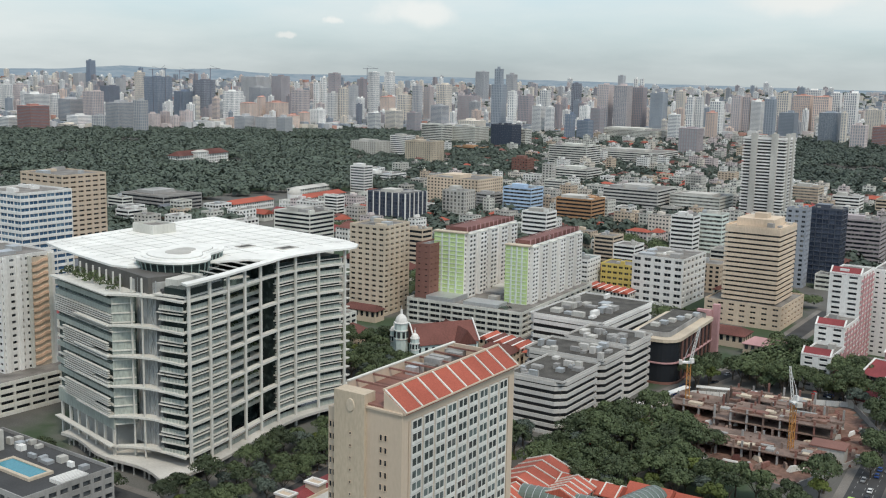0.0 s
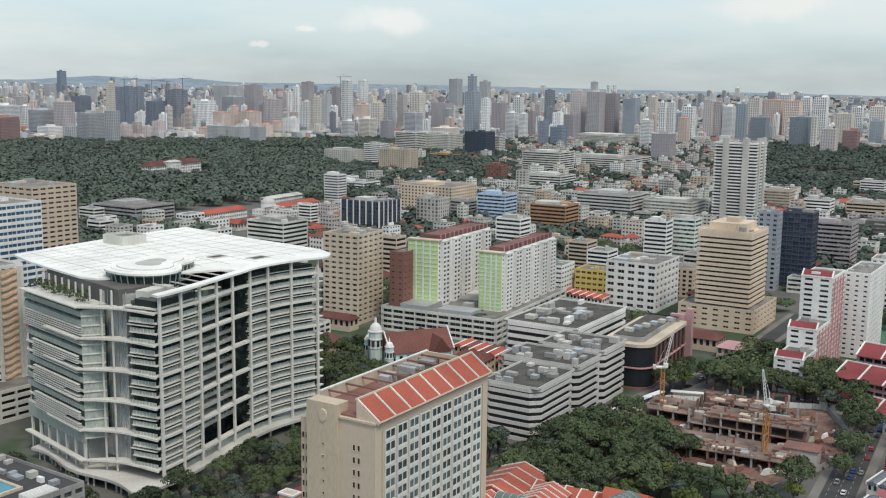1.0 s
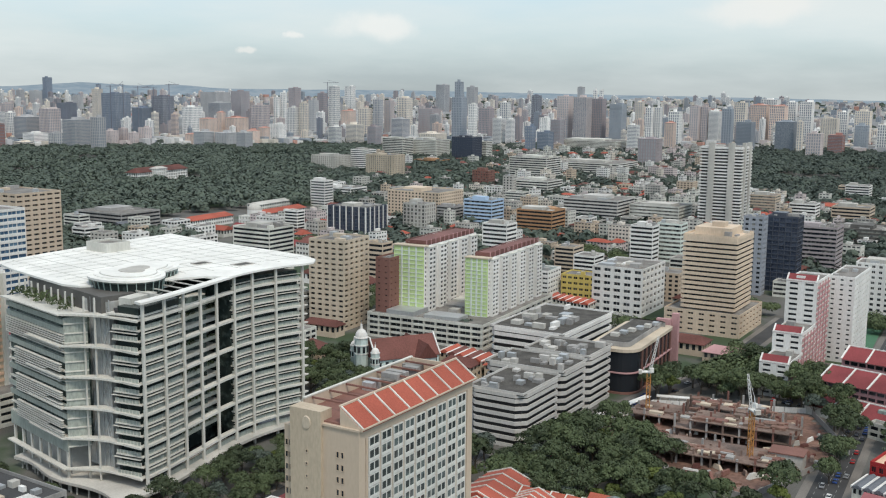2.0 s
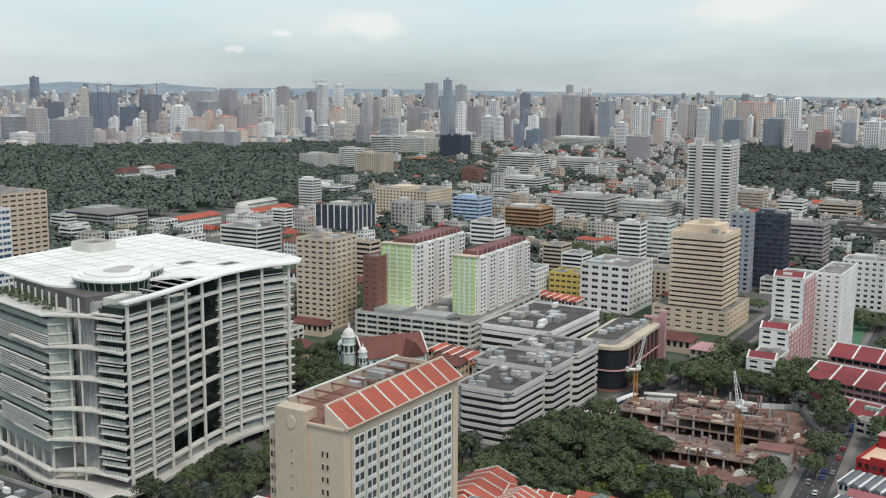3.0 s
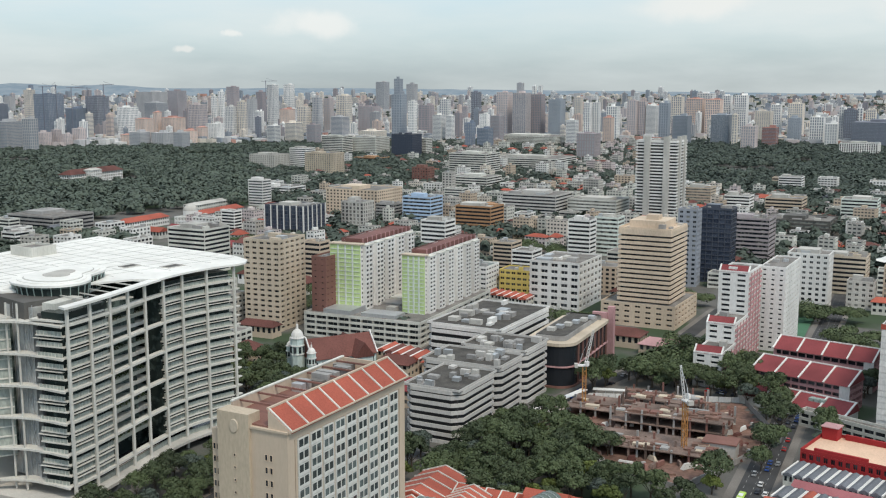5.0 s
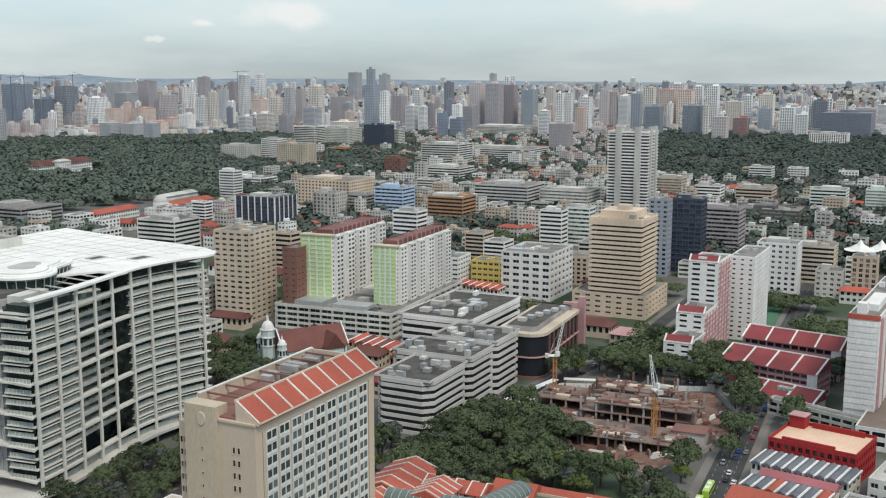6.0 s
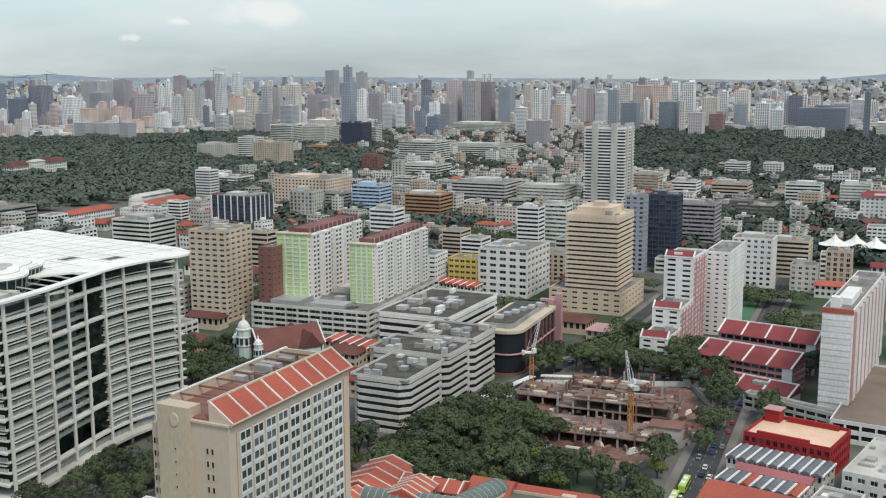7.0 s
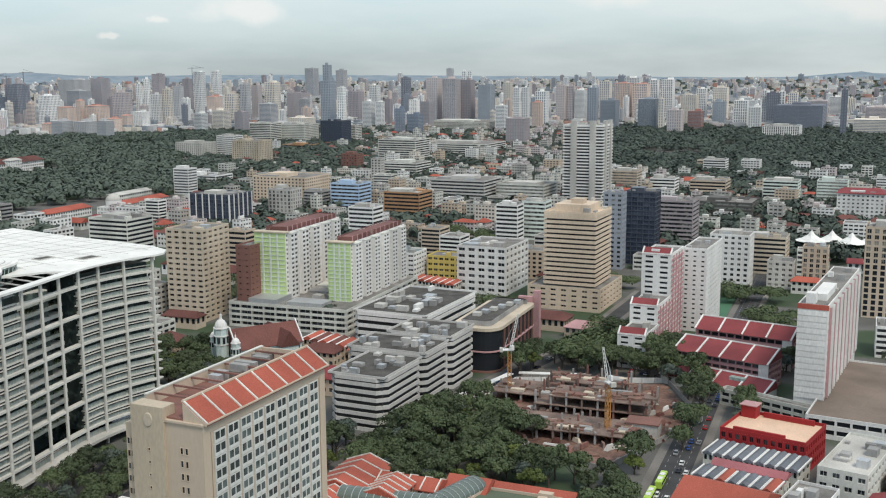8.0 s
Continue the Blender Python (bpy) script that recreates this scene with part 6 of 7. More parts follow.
def long_roof(x, y, g, W, N, H, tile, wall="cream", rise=None, inset=0.0, over=0.8, ribs=0, words="orange tiled"):
    ob = thing("hall", f"long low hall with {words} pitched roof", "building", x, y, g)
    c = pose(x, y, 0, 0, 0, g) @ Vector((-W / 2, N / 2, 0))
    TAKEN.append((c.x, c.y, max(W, N) * 0.6))
    bm = bmesh.new()
    box(bm, -W + 0.4, 0.4, 0, -0.4, N - 0.4, H - 0.3)
    part("glazing", bm, M["darkglass"], ob)
    part("wall", shell_mesh(M[wall], W, N, H, max(1, int(H / 4)), (max(2, int(W / 3.5)), max(2, int(N / 3.5))), 0.5, 0.45, 0.35, 0.0, "sewn", 0.5), None, ob)
    bm = bmesh.new()
    rise = rise or min(W, N) * 0.3
    hip(bm, -W, 0, 0, N, H + 0.1, rise, inset, over)
    part("tiled_roof", bm, M[tile], ob)
    for i in range(ribs + 1 if ribs else 0):
        for sgn in (0, 1):
            bm = bmesh.new()
            if W >= N:
                a = -W + W * i / ribs
                beam(bm, (a, -over if sgn else N + over, H + 0.3), (a, N / 2, H + rise + 0.25), 0.4, 0.4)
            else:
                a = N * i / ribs
                beam(bm, (-W - over if sgn else over, a, H + 0.3), (-W / 2, a, H + rise + 0.25), 0.4, 0.4)
            part("roof_rib", bm, M["offwhite"], ob)
    return ob


long_roof(-63, 376, -6, 26, 6, 8.2, "pinkred", "offwhite", rise=1.6, words="faded maroon")
for k in range(7):
    shophouse(-64 - k * 4.1, 363 + k * 0.45, -6, 4.1, 11, 7.6, "slate" if k % 4 else "tile", "offwhite")
long_roof(-64, 338, -6, 28, 22, 8.5, "tile", rise=4.5)
block("annex", "flat-roofed grey and white annex with stairs", "building", -36, 378, -6, 17, 42, 13, 3, (4, 9), M["offwhite"], M["darkglass"], band=0.55, pier=0.4, units=9, panes=60, seed=42, roof=M["paleconc"])
long_roof(-22, 395, -6, 10, 40, 8, "rust", rise=3, words="faded red tiled")
long_roof(-20, 360, -6, 16, 18, 7, "maroontile", rise=3, words="maroon tiled")
block("annex", "small white annex with flat roof", "building", -46, 352, -6, 14, 20, 9, 2, (3, 4), M["white"], M["darkglass"], units=5, panes=12, seed=43)

# ---------------------------------------------------------------- shopping arcade roofs below the hotel
for k, (x, y, W, N, H, rise) in enumerate(((-182, 287, 17, 26, 12, 3.5), (-166, 285, 12, 14, 14, 3.0), (-160, 300, 22, 10, 12, 2.5), (-182, 268, 10, 16, 12, 3.0), (-150, 284, 14, 12, 11, 3))):
    long_roof(x, y, 7, W, N, H, "tile", rise=rise, ribs=4, inset=0.0)
for x0, y0, x1, y1 in ((-186, 283, -152, 291), (-155, 288, -151, 312)):
    bm = bmesh.new()
    n = 10
    d = (Vector((x1, y1, 0)) - Vector((x0, y0, 0))).normalized()
    s = Vector((-d.y, d.x, 0))
    rows = []
    for p in (Vector((x0, y0, 12)), Vector((x1, y1, 12))):
        rows.append([bm.verts.new(p + s * 4.5 * math.cos(math.pi * i / n) + Vector((0, 0, 3.2 * math.sin(math.pi * i / n)))) for i in range(n + 1)])
    for i in range(n):
        bm.faces.new((rows[0][i], rows[0][i + 1], rows[1][i + 1], rows[1][i]))
    bm.faces.new(rows[0])
    bm.faces.new(rows[1])
    vault = thing("arcade_roof", "blue-green glazed barrel roof over a shopping street", "roof", 0, 0)
    part("vault", bm, M["teal"], vault)
    L = (Vector((x1, y1)) - Vector((x0, y0))).length
    for q in range(int(L / 2.5) + 1):
        bm = bmesh.new()
        c = Vector((x0, y0, 12)) + d * q * 2.5
        for i in range(n):
            a, b = [c + s * 4.6 * math.cos(math.pi * j / n) + Vector((0, 0, 3.3 * math.sin(math.pi * j / n))) for j in (i, i + 1)]
            beam(bm, a, b, 0.18)
        part("vault_rib", bm, M["metal"], vault)
    for sg in (-1, 1):
        bm = bmesh.new()
        a, b = Vector((x0, y0, 6)) + s * 4.4 * sg, Vector((x1, y1, 6)) + s * 4.4 * sg
        beam(bm, a, b, 0.5, 12.0)
        part("arcade_wall", bm, M["cream"], vault)
long_roof(-146, 308, 7, 14, 12, 11, "tile", rise=3.2)
block("mall", "low mall with dull green flat roof and orange tiled edge", "building", -118, 292, 7, 28, 24, 11, 2, (6, 5), M["cream"], M["darkglass"], units=3, panes=20, roof=surface("green_roof_felt", (0.13, 0.16, 0.11), stain=0.3), seed=45)
long_roof(-118, 317, 7, 27, 5, 11, "tile", rise=2.0)
block("podium", "low cream hotel podium", "building", -176, 200, 5, 60, 62, 10, 2, (12, 12), M["cream"], M["darkglass"], units=6, panes=0, roof=M["paleconc"], seed=46)
long_roof(-246, 230, 5, 8, 36, 6, "maroontile", rise=1.6, words="maroon tiled")
for y in (233, 247, 262):
    ob = thing("gate_block", "cream rooftop pavilion with flat cap", "pavilion", -246, y, 5)
    bm = bmesh.new()
    box(bm, -6, 0, 6.5, 0, 4, 9.5)
    part("wall", bm, M["cream"], ob)
    bm = bmesh.new()
    rim(bm, -6.4, -0.4, 0.4, 4.4, 0.7, 9.51, 10.2)
    part("cap", bm, M["white"], ob)
    bm = bmesh.new()
    box(bm, -6, 0, 0, 0, 4, 6.5)
    part("base", bm, M["cream"], ob)


# ---------------------------------------------------------------- block with roof pool
def pool_block():
    ob = block("pool_block", "dark-roofed block with a blue rooftop pool", "building", -284, 160, 3, 62, 33, 21, 6, (14, 8), M["concrete"], M["darkglass"], band=0.5, pier=0.3, units=0, panes=0, roof=M["asphalt"], seed=47, parapet=1.2)
    bm = bmesh.new()
    rim(bm, -34, 10, -12, 19, 1.2, 21.0, 22.0)
    part("pool_edge", bm, M["tan"], ob)
    bm = bmesh.new()
    box(bm, -32.8, 11.2, 21.06, -13.2, 17.8, 21.7)
    part("pool_water", bm, M["pool"], ob, "blue pool water")
    rng = random.Random(8)
    for k in range(14):
        bm = bmesh.new()
        x, y = -10 + rng.uniform(-44, 8), rng.uniform(21, 30)
        w, d, h = rng.uniform(1.5, 4), rng.uniform(1.2, 3), rng.uniform(1, 2.4)
        box(bm, x - w, y, 21.06, x, y + d, 21.1 + h)
        part("cooling_unit", bm, rng.choice((M["metal"], M["white"], M["paleconc"])), ob)
    bm = bmesh.new()
    box(bm, -60, 4, 21, -44, 22, 28)
    part("lift_house", bm, M["paleconc"], ob)
    for k in range(7):
        bm = bmesh.new()
        box(bm, -7 + k * 0.95, 14, 21.1, -6.5 + k * 0.95, 24, 22.4)
        part("grille", bm, M["white"], ob)


pool_block()


# ---------------------------------------------------------------- church
def church():
    ob = thing("church", "pale mint church with brown tiled roof and domed towers", "church", -343, 437, 62)
    TAKEN.append((-343, 437, 36))
    L, W, H, R = 36, 18, 9.5, 9.5
    part("wall", shell_mesh(M["mint"], L, W, H, 1, (9, 4), 0.25, 0.55, 0.5, 0.0, "sewn", 1.5), None, ob).matrix_local = pose(L / 2, -W / 2, 0)
    bm = bmesh.new()
    box(bm, -L / 2 + 0.6, -W / 2 + 0.6, 0, L / 2 - 0.6, W / 2 - 0.6, H - 1)
    part("glazing", bm, M["darkglass"], ob)
    bm = bmesh.new()
    hip(bm, -L / 2, -W / 2, L / 2, W / 2, H, R, 0.01, 0.8)
    part("nave_roof", bm, M["rust"], ob, "faded brown tiled roof")
    bm = bmesh.new()
    hip(bm, 4, -W / 2 - 5, 14, W / 2 + 5, H, 7.5, 0.01, 0.6)
    part("transept_roof", bm, M["rust"], ob)
    bm = bmesh.new()
    box(bm, 4, -W / 2 - 5, 0, 14, W / 2 + 5, H - 0.05)
    part("transept", bm, M["mint"], ob)
    for a in (-L / 2 - 0.4, L / 2 + 0.4):
        bm = bmesh.new()
        for s in (-1, 1):
            beam(bm, (a, s * (W / 2 + 1), H + 0.2), (a, 0, H + R + 0.9), 0.6, 0.8)
        part("gable_coping", bm, M["white"], ob)
    bm = bmesh.new()
    box(bm, -6, -W / 2 - 9, 0, 20, -W / 2 - 5.2, 5)
    part("aisle", bm, M["mint"], ob)
    bm = bmesh.new()
    hip(bm, -6, -W / 2 - 9, 20, -W / 2 - 5.2, 5.1, 1.8, 0.01, 0.6)
    part("aisle_roof", bm, M["rust"], ob)

    def spire(x, y, r, h, dome):
        bm = bmesh.new()
        o = [(x + r * math.cos(k * math.pi / 4 + 0.39), y + r * math.sin(k * math.pi / 4 + 0.39)) for k in range(8)]
        prism(bm, o, 0, h)
        tw = part("tower", bm, M["mint"], ob)
        for z in (h * 0.55, h * 0.78, h - 0.4):
            bm = bmesh.new()
            prism(bm, [(x + (p - x) * 1.12, y + (q - y) * 1.12) for p, q in o], z, z + 0.5)
            part("cornice", bm, M["white"], tw)
        for k in range(8):
            a = k * math.pi / 4
            bm = bmesh.new()
            c = Vector((x + r * 0.93 * math.cos(a), y + r * 0.93 * math.sin(a), 0))
            beam(bm, c + Vector((0, 0, h * 0.6)), c + Vector((0, 0, h * 0.76)), r * 0.34)
            part("arch_opening", bm, M["darkglass"], tw)
        bm = bmesh.new()
        bmesh.ops.create_uvsphere(bm, u_segments=16, v_segments=10, radius=r * 0.92, matrix=Matrix.Translation((x, y, h)) @ Matrix.Diagonal((1, 1, dome, 1)))
        part("dome", bm, M["white"], tw)
        bm = bmesh.new()
        bmesh.ops.create_cone(bm, cap_ends=True, segments=8, radius1=r * 0.22, radius2=r * 0.16, depth=r * 0.8, matrix=Matrix.Translation((x, y, h + r * 0.92 * dome + r * 0.3)))
        part("lantern", bm, M["white"], tw)
        bm = bmesh.new()
        beam(bm, (x, y, h + r * dome), (x, y, h + r * dome + r * 1.2), 0.18)
        part("finial", bm, M["metal"], tw)
    spire(-L / 2 - 4.0, 2.5, 3.6, 20, 1.35)
    spire(-L / 2 - 1.0, -9.5, 2.3, 14, 1.2)
    spire(-L / 2 - 5.0, 10.5, 2.1, 14, 1.2)


church()


# ---------------------------------------------------------------- rounded dark office with a pink column
def rounded_office():
    ob = thing("rounded_office", "dark glass office with rounded front and pink column", "building", -222, 470, 8)
    TAKEN.append((-238, 500, 38))
    W, N, H, r = 26.0, 66.0, 22.0, 9.0

    def outline(k):
        o = []
        for cx, cy, a0 in ((-r - 0, r, -90), (0 - r, N - 3, 0), (-W + 3, N - 3, 90), (-W + 6, 6, 180)):
            rr = (r if cx == -r and cy == r else 3 if cx != -W + 6 else 6)
            cx = -rr if cx == -r else cx
            for i in range(7):
                a = radians(a0 + 15 * i)
                o.append((cx + (rr + k) * math.cos(a), cy + (rr + k) * math.sin(a)))
        return o
    bm = bmesh.new()
    prism(bm, outline(-0.5), 0, H)
    part("glazing", bm, M["darkglass"], ob)
    for z, t, m in ((0.0, 1.0, "brick"), (10.5, 0.6, "pink"), (H - 0.6, 1.6, "tan")):
        bm = bmesh.new()
        prism(bm, outline(0.4), z, z + t)
        part("floor_band", bm, M[m], ob)
    for i in range(8):
        bm = bmesh.new()
        box(bm, -0.55, 12 + i * 7, 0, 0.25, 12.6 + i * 7, H - 0.6)
        part("mullion", bm, M["brick"], ob)
    bm = bmesh.new()
    prism(bm, outline(-5.0), H + 1.0, H + 3.5)
    part("attic", bm, M["concrete"], ob)
    bm = bmesh.new()
    prism(bm, outline(-5.5), H + 3.5, H + 3.7)
    part("roof", bm, M["deckdark"], ob)
    for i in range(6):
        bm = bmesh.new()
        box(bm, -18 + i * 2.2, 14 + i * 7, H + 3.7, -14 + i * 2.0, 18 + i * 7, H + 5.4)
        part("roof_unit", bm, M["metal"] if i % 2 else M["paleconc"], ob)
    bm = bmesh.new()
    box(bm, -2, N + 3.5, 0, 1.5, N + 7, 29)
    part("pink_column", bm, M["pink"], ob, "tall dusty pink column")
    bm = bmesh.new()
    box(bm, -10, N + 1, H, -2.1, N + 4, H + 4)
    part("stair_head", bm, M["pink"], ob)


rounded_office()
long_roof(-226, 566, 5, 22, 16, 7, "rust", rise=3.5, inset=5, words="orange tiled")
long_roof(-196, 556, 0, 26, 16, 6, "pink", rise=3, inset=4, words="pinkish red")
block("shops", "yellow and white shop block", "building", -352, 672, 8, 26, 20, 17, 4, (6, 5), M["yellow"], M["darkglass"], band=0.55, pier=0.3, panes=40, units=4, seed=51)
block("shops", "white shop block with green awning roof", "building", -378, 650, 8, 26, 24, 21, 6, (5, 5), M["white"], M["darkglass"], band=0.55, pier=0.25, panes=60, units=5, seed=52, roof=M["teal"])
for k in range(6):
    shophouse(-330 - k * 6, 622 + k, 8, 6, 14, 8, "tile", "offwhite")
for k in range(5):
    shophouse(-300 - k * 6, 470 + k * 1.2 - 20, 8, 6, 15, 9, "rust" if k % 2 else "tile", "cream")
long_roof(-300, 440, 8, 18, 12, 8, "rust", rise=3.5, inset=4, words="brown tiled")
long_roof(-282, 452, 8, 16, 18, 8, "tile", rise=3.5, inset=4)
long_roof(-384, 408, 8, 16, 20, 9, "rust", rise=4, inset=5, words="faded brown")
long_roof(-420, 470, 8, 24, 10, 7, "rust", rise=3, inset=3, words="faded brown")
block("office_block", "brown slim tower beside tan flats", "building", -400, 497, 8, 10, 24, 47, 13, (2, 5), M["brick"], M["darkglass"], band=0.8, pier=0.7, units=2, panes=20, seed=53)
strip("sports_court", ((-170, 640), (-180, 705)), 34, 0.1, M["court"], "green fenced sports court", "court")


# ---------------------------------------------------------------- palace and old school far off
def palace():
    ob = thing("palace", "long white palace with brownish red roof among trees", "building", -1360, 1055, 12)
    TAKEN.append((-1375, 1115, 80))
    part("wall", shell_mesh(M["white"], 22, 124, 15, 3, (5, 28), 0.35, 0.4, 1.0, 0.0, "sewn", 1.0), None, ob)
    bm = bmesh.new()
    box(bm, -20.8, 1.2, 0, -1.2, 122.8, 14)
    part("glazing", bm, M["darkglass"], ob)
    bm = bmesh.new()
    hip(bm, -22, 0, 0, 124, 15.2, 7, 9, 1.5)
    part("tiled_roof", bm, M["rust"], ob)
    part("portico", shell_mesh(M["white"], 14, 26, 20, 4, (3, 5), 0.35, 0.4, 1.0, 0.0, "sewn", 1.0), None, ob).matrix_local = pose(10, 34, 0)
    bm = bmesh.new()
    box(bm, -3, 35.2, 0, 8.8, 58.8, 20.1)
    part("portico_core", bm, M["offwhite"], ob)
    bm = bmesh.new()
    hip(bm, -4, 34, 10, 60, 20.2, 3, 6, 0.8)
    part("portico_roof", bm, M["paleconc"], ob)


palace()
long_roof(-868, 744, 8, 16, 66, 9, "tile", "white", rise=4, inset=5)
long_roof(-850, 830, 10, 16, 84, 10, "tile", "white", rise=4, inset=5)
long_roof(-930, 900, 10, 18, 90, 9, "paleconc", "offwhite", rise=2.5, inset=2, words="pale metal")
old = thing("domed_hall", "white colonial school hall with a pale dome", "building", -815, 785, 8)
TAKEN.append((-823, 797, 20))
part("wall", shell_mesh(M["white"], 24, 24, 14, 3, (6, 6), 0.4, 0.4, 0.8, 0.0, "sewn", 1.0), None, old)
bm = bmesh.new()
box(bm, -23, 1, 0, -1, 23, 14.1)
part("core", bm, M["offwhite"], old)
bm = bmesh.new()
bmesh.ops.create_cone(bm, cap_ends=True, segments=20, radius1=8, radius2=8, depth=6, matrix=Matrix.Translation((-12, 12, 17)))
part("drum", bm, M["white"], old)
bm = bmesh.new()
bmesh.ops.create_uvsphere(bm, u_segments=20, v_segments=12, radius=8, matrix=Matrix.Translation((-12, 12, 20)) @ Matrix.Diagonal((1, 1, 0.8, 1)))
part("dome", bm, M["paleconc"], old)


# ---------------------------------------------------------------- lawns, tents and far cranes
strip("lawn", ((-543, 2070), (-543, 2185)), 60, 0.3, M["grass"], "open mown lawn on a wooded hill", "lawn")
strip("lawn", ((-1827, 1250), (-1812, 1345)), 60, 0.3, M["grass"], "open mown lawn in palace grounds", "lawn")
tent = thing("tent_roof", "white peaked membrane roof on masts", "tent", -125, 880, 5)
for k in range(4):
    bm = bmesh.new()
    n = 16
    top = bm.verts.new((k * 15 - 22, 6 * (k % 2), 24))
    rows = []
    for r, z in ((3, 19.5), (8, 16.5), (12, 15.5)):
        rows.append([bm.verts.new((k * 15 - 22 + r * math.cos(2 * math.pi * i / n), 6 * (k % 2) + r * math.sin(2 * math.pi * i / n), z + (0.7 if i % 4 == 0 else 0))) for i in range(n)])
    for i in range(n):
        j = (i + 1) % n
        bm.faces.new((top, rows[0][i], rows[0][j]))
        for a, b in zip(rows, rows[1:]):
            bm.faces.new((a[i], b[i], b[j], a[j]))
    part("membrane", bm, M["roofwhite"], tent)
    bm = bmesh.new()
    beam(bm, (k * 15 - 22, 6 * (k % 2), 0), (k * 15 - 22, 6 * (k % 2), 24.5), 0.5)
    part("mast", bm, M["metal"], tent)
for x, y, z, turn in ((-2651, 1966, 148, 20), (-2629, 1994, 152, 160), (-2564, 1997, 146, 40), (-2537, 2031, 144, 200), (-2509, 2066, 154, 10), (-2425, 2661, 166, 30)):
    ob = thing("tower_crane", "far thin tower crane over unfinished towers", "crane", x, y, turn, 0, "far cranes")
    bm = bmesh.new()
    beam(bm, (0, 0, 0), (0, 0, z + 3), 1.8)
    part("mast", bm, M["fdark"], ob)
    bm = bmesh.new()
    beam(bm, (-14, 0, z), (38, 0, z + 1.5), 1.3)
    part("jib", bm, M["fdark"], ob)
    bm = bmesh.new()
    beam(bm, (0, 0, z + 10), (30, 0, z + 1.5), 0.6)
    part("stay", bm, M["fdark"], ob)

# ---------------------------------------------------------------- building site
def site():
    outline = [(-214, 416), (-172, 376), (-128, 372), (-112, 448), (-143, 496), (-208, 463)]
    bm = bmesh.new()
    grid = {}
    xs, ys = [v[0] for v in outline], [v[1] for v in outline]

    def inside(x, y):
        hit = False
        for (a, b), (c, d) in zip(outline, outline[1:] + outline[:1]):
            if (b > y) != (d > y) and x < (c - a) * (y - b) / (d - b) + a:
                hit = not hit
        return hit
    step = 3.0
    for i in range(int((max(xs) - min(xs)) / step) + 1):
        for j in range(int((max(ys) - min(ys)) / step) + 1):
            x, y = min(xs) + i * step, min(ys) + j * step
            if inside(x, y):
                grid[i, j] = bm.verts.new((x, y, 0.25 + 0.9 * max(0, noise.noise((x * 0.08, y * 0.08, 2.0))) + 0.3 * abs(noise.noise((x * 0.3, y * 0.3, 1.0)))))
    for (i, j) in list(grid):
        q = [(i, j), (i + 1, j), (i + 1, j + 1), (i, j + 1)]
        if all(k in grid for k in q):
            bm.faces.new([grid[k] for k in q])
    solid("site_ground", bm, M["earth"], "rutted red-brown earth of a building site", "ground", "structure")
    # hoarding
    fence = thing("hoarding", "white metal site hoarding", "fence", 0, 0)
    for (a, b), (c, d) in zip(outline, outline[1:] + outline[:1]):
        L = math.hypot(c - a, d - b)
        k = int(L / 6)
        for i in range(k):
            bm = bmesh.new()
            p, q = Vector((a + (c - a) * i / k, b + (d - b) * i / k, 1.3)), Vector((a + (c - a) * (i + 0.97) / k, b + (d - b) * (i + 0.97) / k, 1.3))
            beam(bm, p, q, 0.25, 2.6)
            part("panel", bm, M["white"] if (a, b) in ((-214, 416), (-208, 463), (-143, 496)) else M["concrete"], fence)
    white_roof = thing("covered_way", "white roofed walkway along the hoarding", "walkway", 0, 0)
    for p, q in (((-216, 420, 4), (-211, 463, 4)), ((-208, 466, 4), (-178, 478, 4))):
        bm = bmesh.new()
        beam(bm, p, q, 3.4, 0.35)
        part("roof", bm, M["white"], white_roof)
        for k in range(8):
            bm = bmesh.new()
            c = Vector(p).lerp(Vector(q), (k + 0.5) / 8)
            beam(bm, (c.x, c.y, 0), (c.x, c.y, 3.9), 0.25)
            part("post", bm, M["metal"], white_roof)
    # raw frame of columns and slabs
    rng = random.Random(3)
    for level, (fx, fy, g, nx, ny, fl) in enumerate(((-132, 432, 8, 7, 4, 2), (-150, 452, 8, 5, 3, 2), (-178, 436, 8, 4, 3, 1), (-128, 400, 8, 4, 3, 1), (-152, 396, 8, 4, 3, 1))):
        ob = thing("concrete_frame", "raw concrete frame of columns and floor slabs", "building frame", fx, fy, g, level * 0.07)
        bay = 7.0
        for f in range(fl):
            bm = bmesh.new()
            z = 4.2 * (f + 1)
            w = nx - (1 if f else 0)
            box(bm, -w * bay - 0.8, -0.8, z, 0.8, ny * bay * (1 if f == 0 else 0.6), z + 0.4)
            part("slab", bm, M["rawconc"], ob)
        for i in range(nx + 1):
            for j in range(ny + 1):
                bm = bmesh.new()
                h = 4.2 * fl + rng.choice((0.5, 1.2, 2.0, 3.0))
                box(bm, -i * bay - 0.4, j * bay - 0.4, 0, -i * bay + 0.4, j * bay + 0.4, h)
                part("column", bm, rng.choice((M["rawconc"], M["concrete"], M["brick"])), ob)
        for k in range(nx * 5):
            bm = bmesh.new()
            x, y = -rng.uniform(0, nx * bay), rng.uniform(0, ny * bay * 0.5)
            w, d = rng.uniform(2, 7), rng.uniform(1, 4)
            box(bm, x, y, 4.2 * fl + 0.41, x + w, y + d, 4.2 * fl + 0.45 + rng.uniform(0.2, 1.2))
            part("formwork", bm, rng.choice((M["rawconc"], M["brick"], M["earth"], M["earth"], M["concrete"], M["tan"])), ob)
    ob = thing("site_hut", "grey site hut with plain walls", "hut", -121, 414, 8)
    bm = bmesh.new()
    box(bm, -13, 0, 0, 0, 9, 6.5)
    part("wall", bm, M["paleconc"], ob)
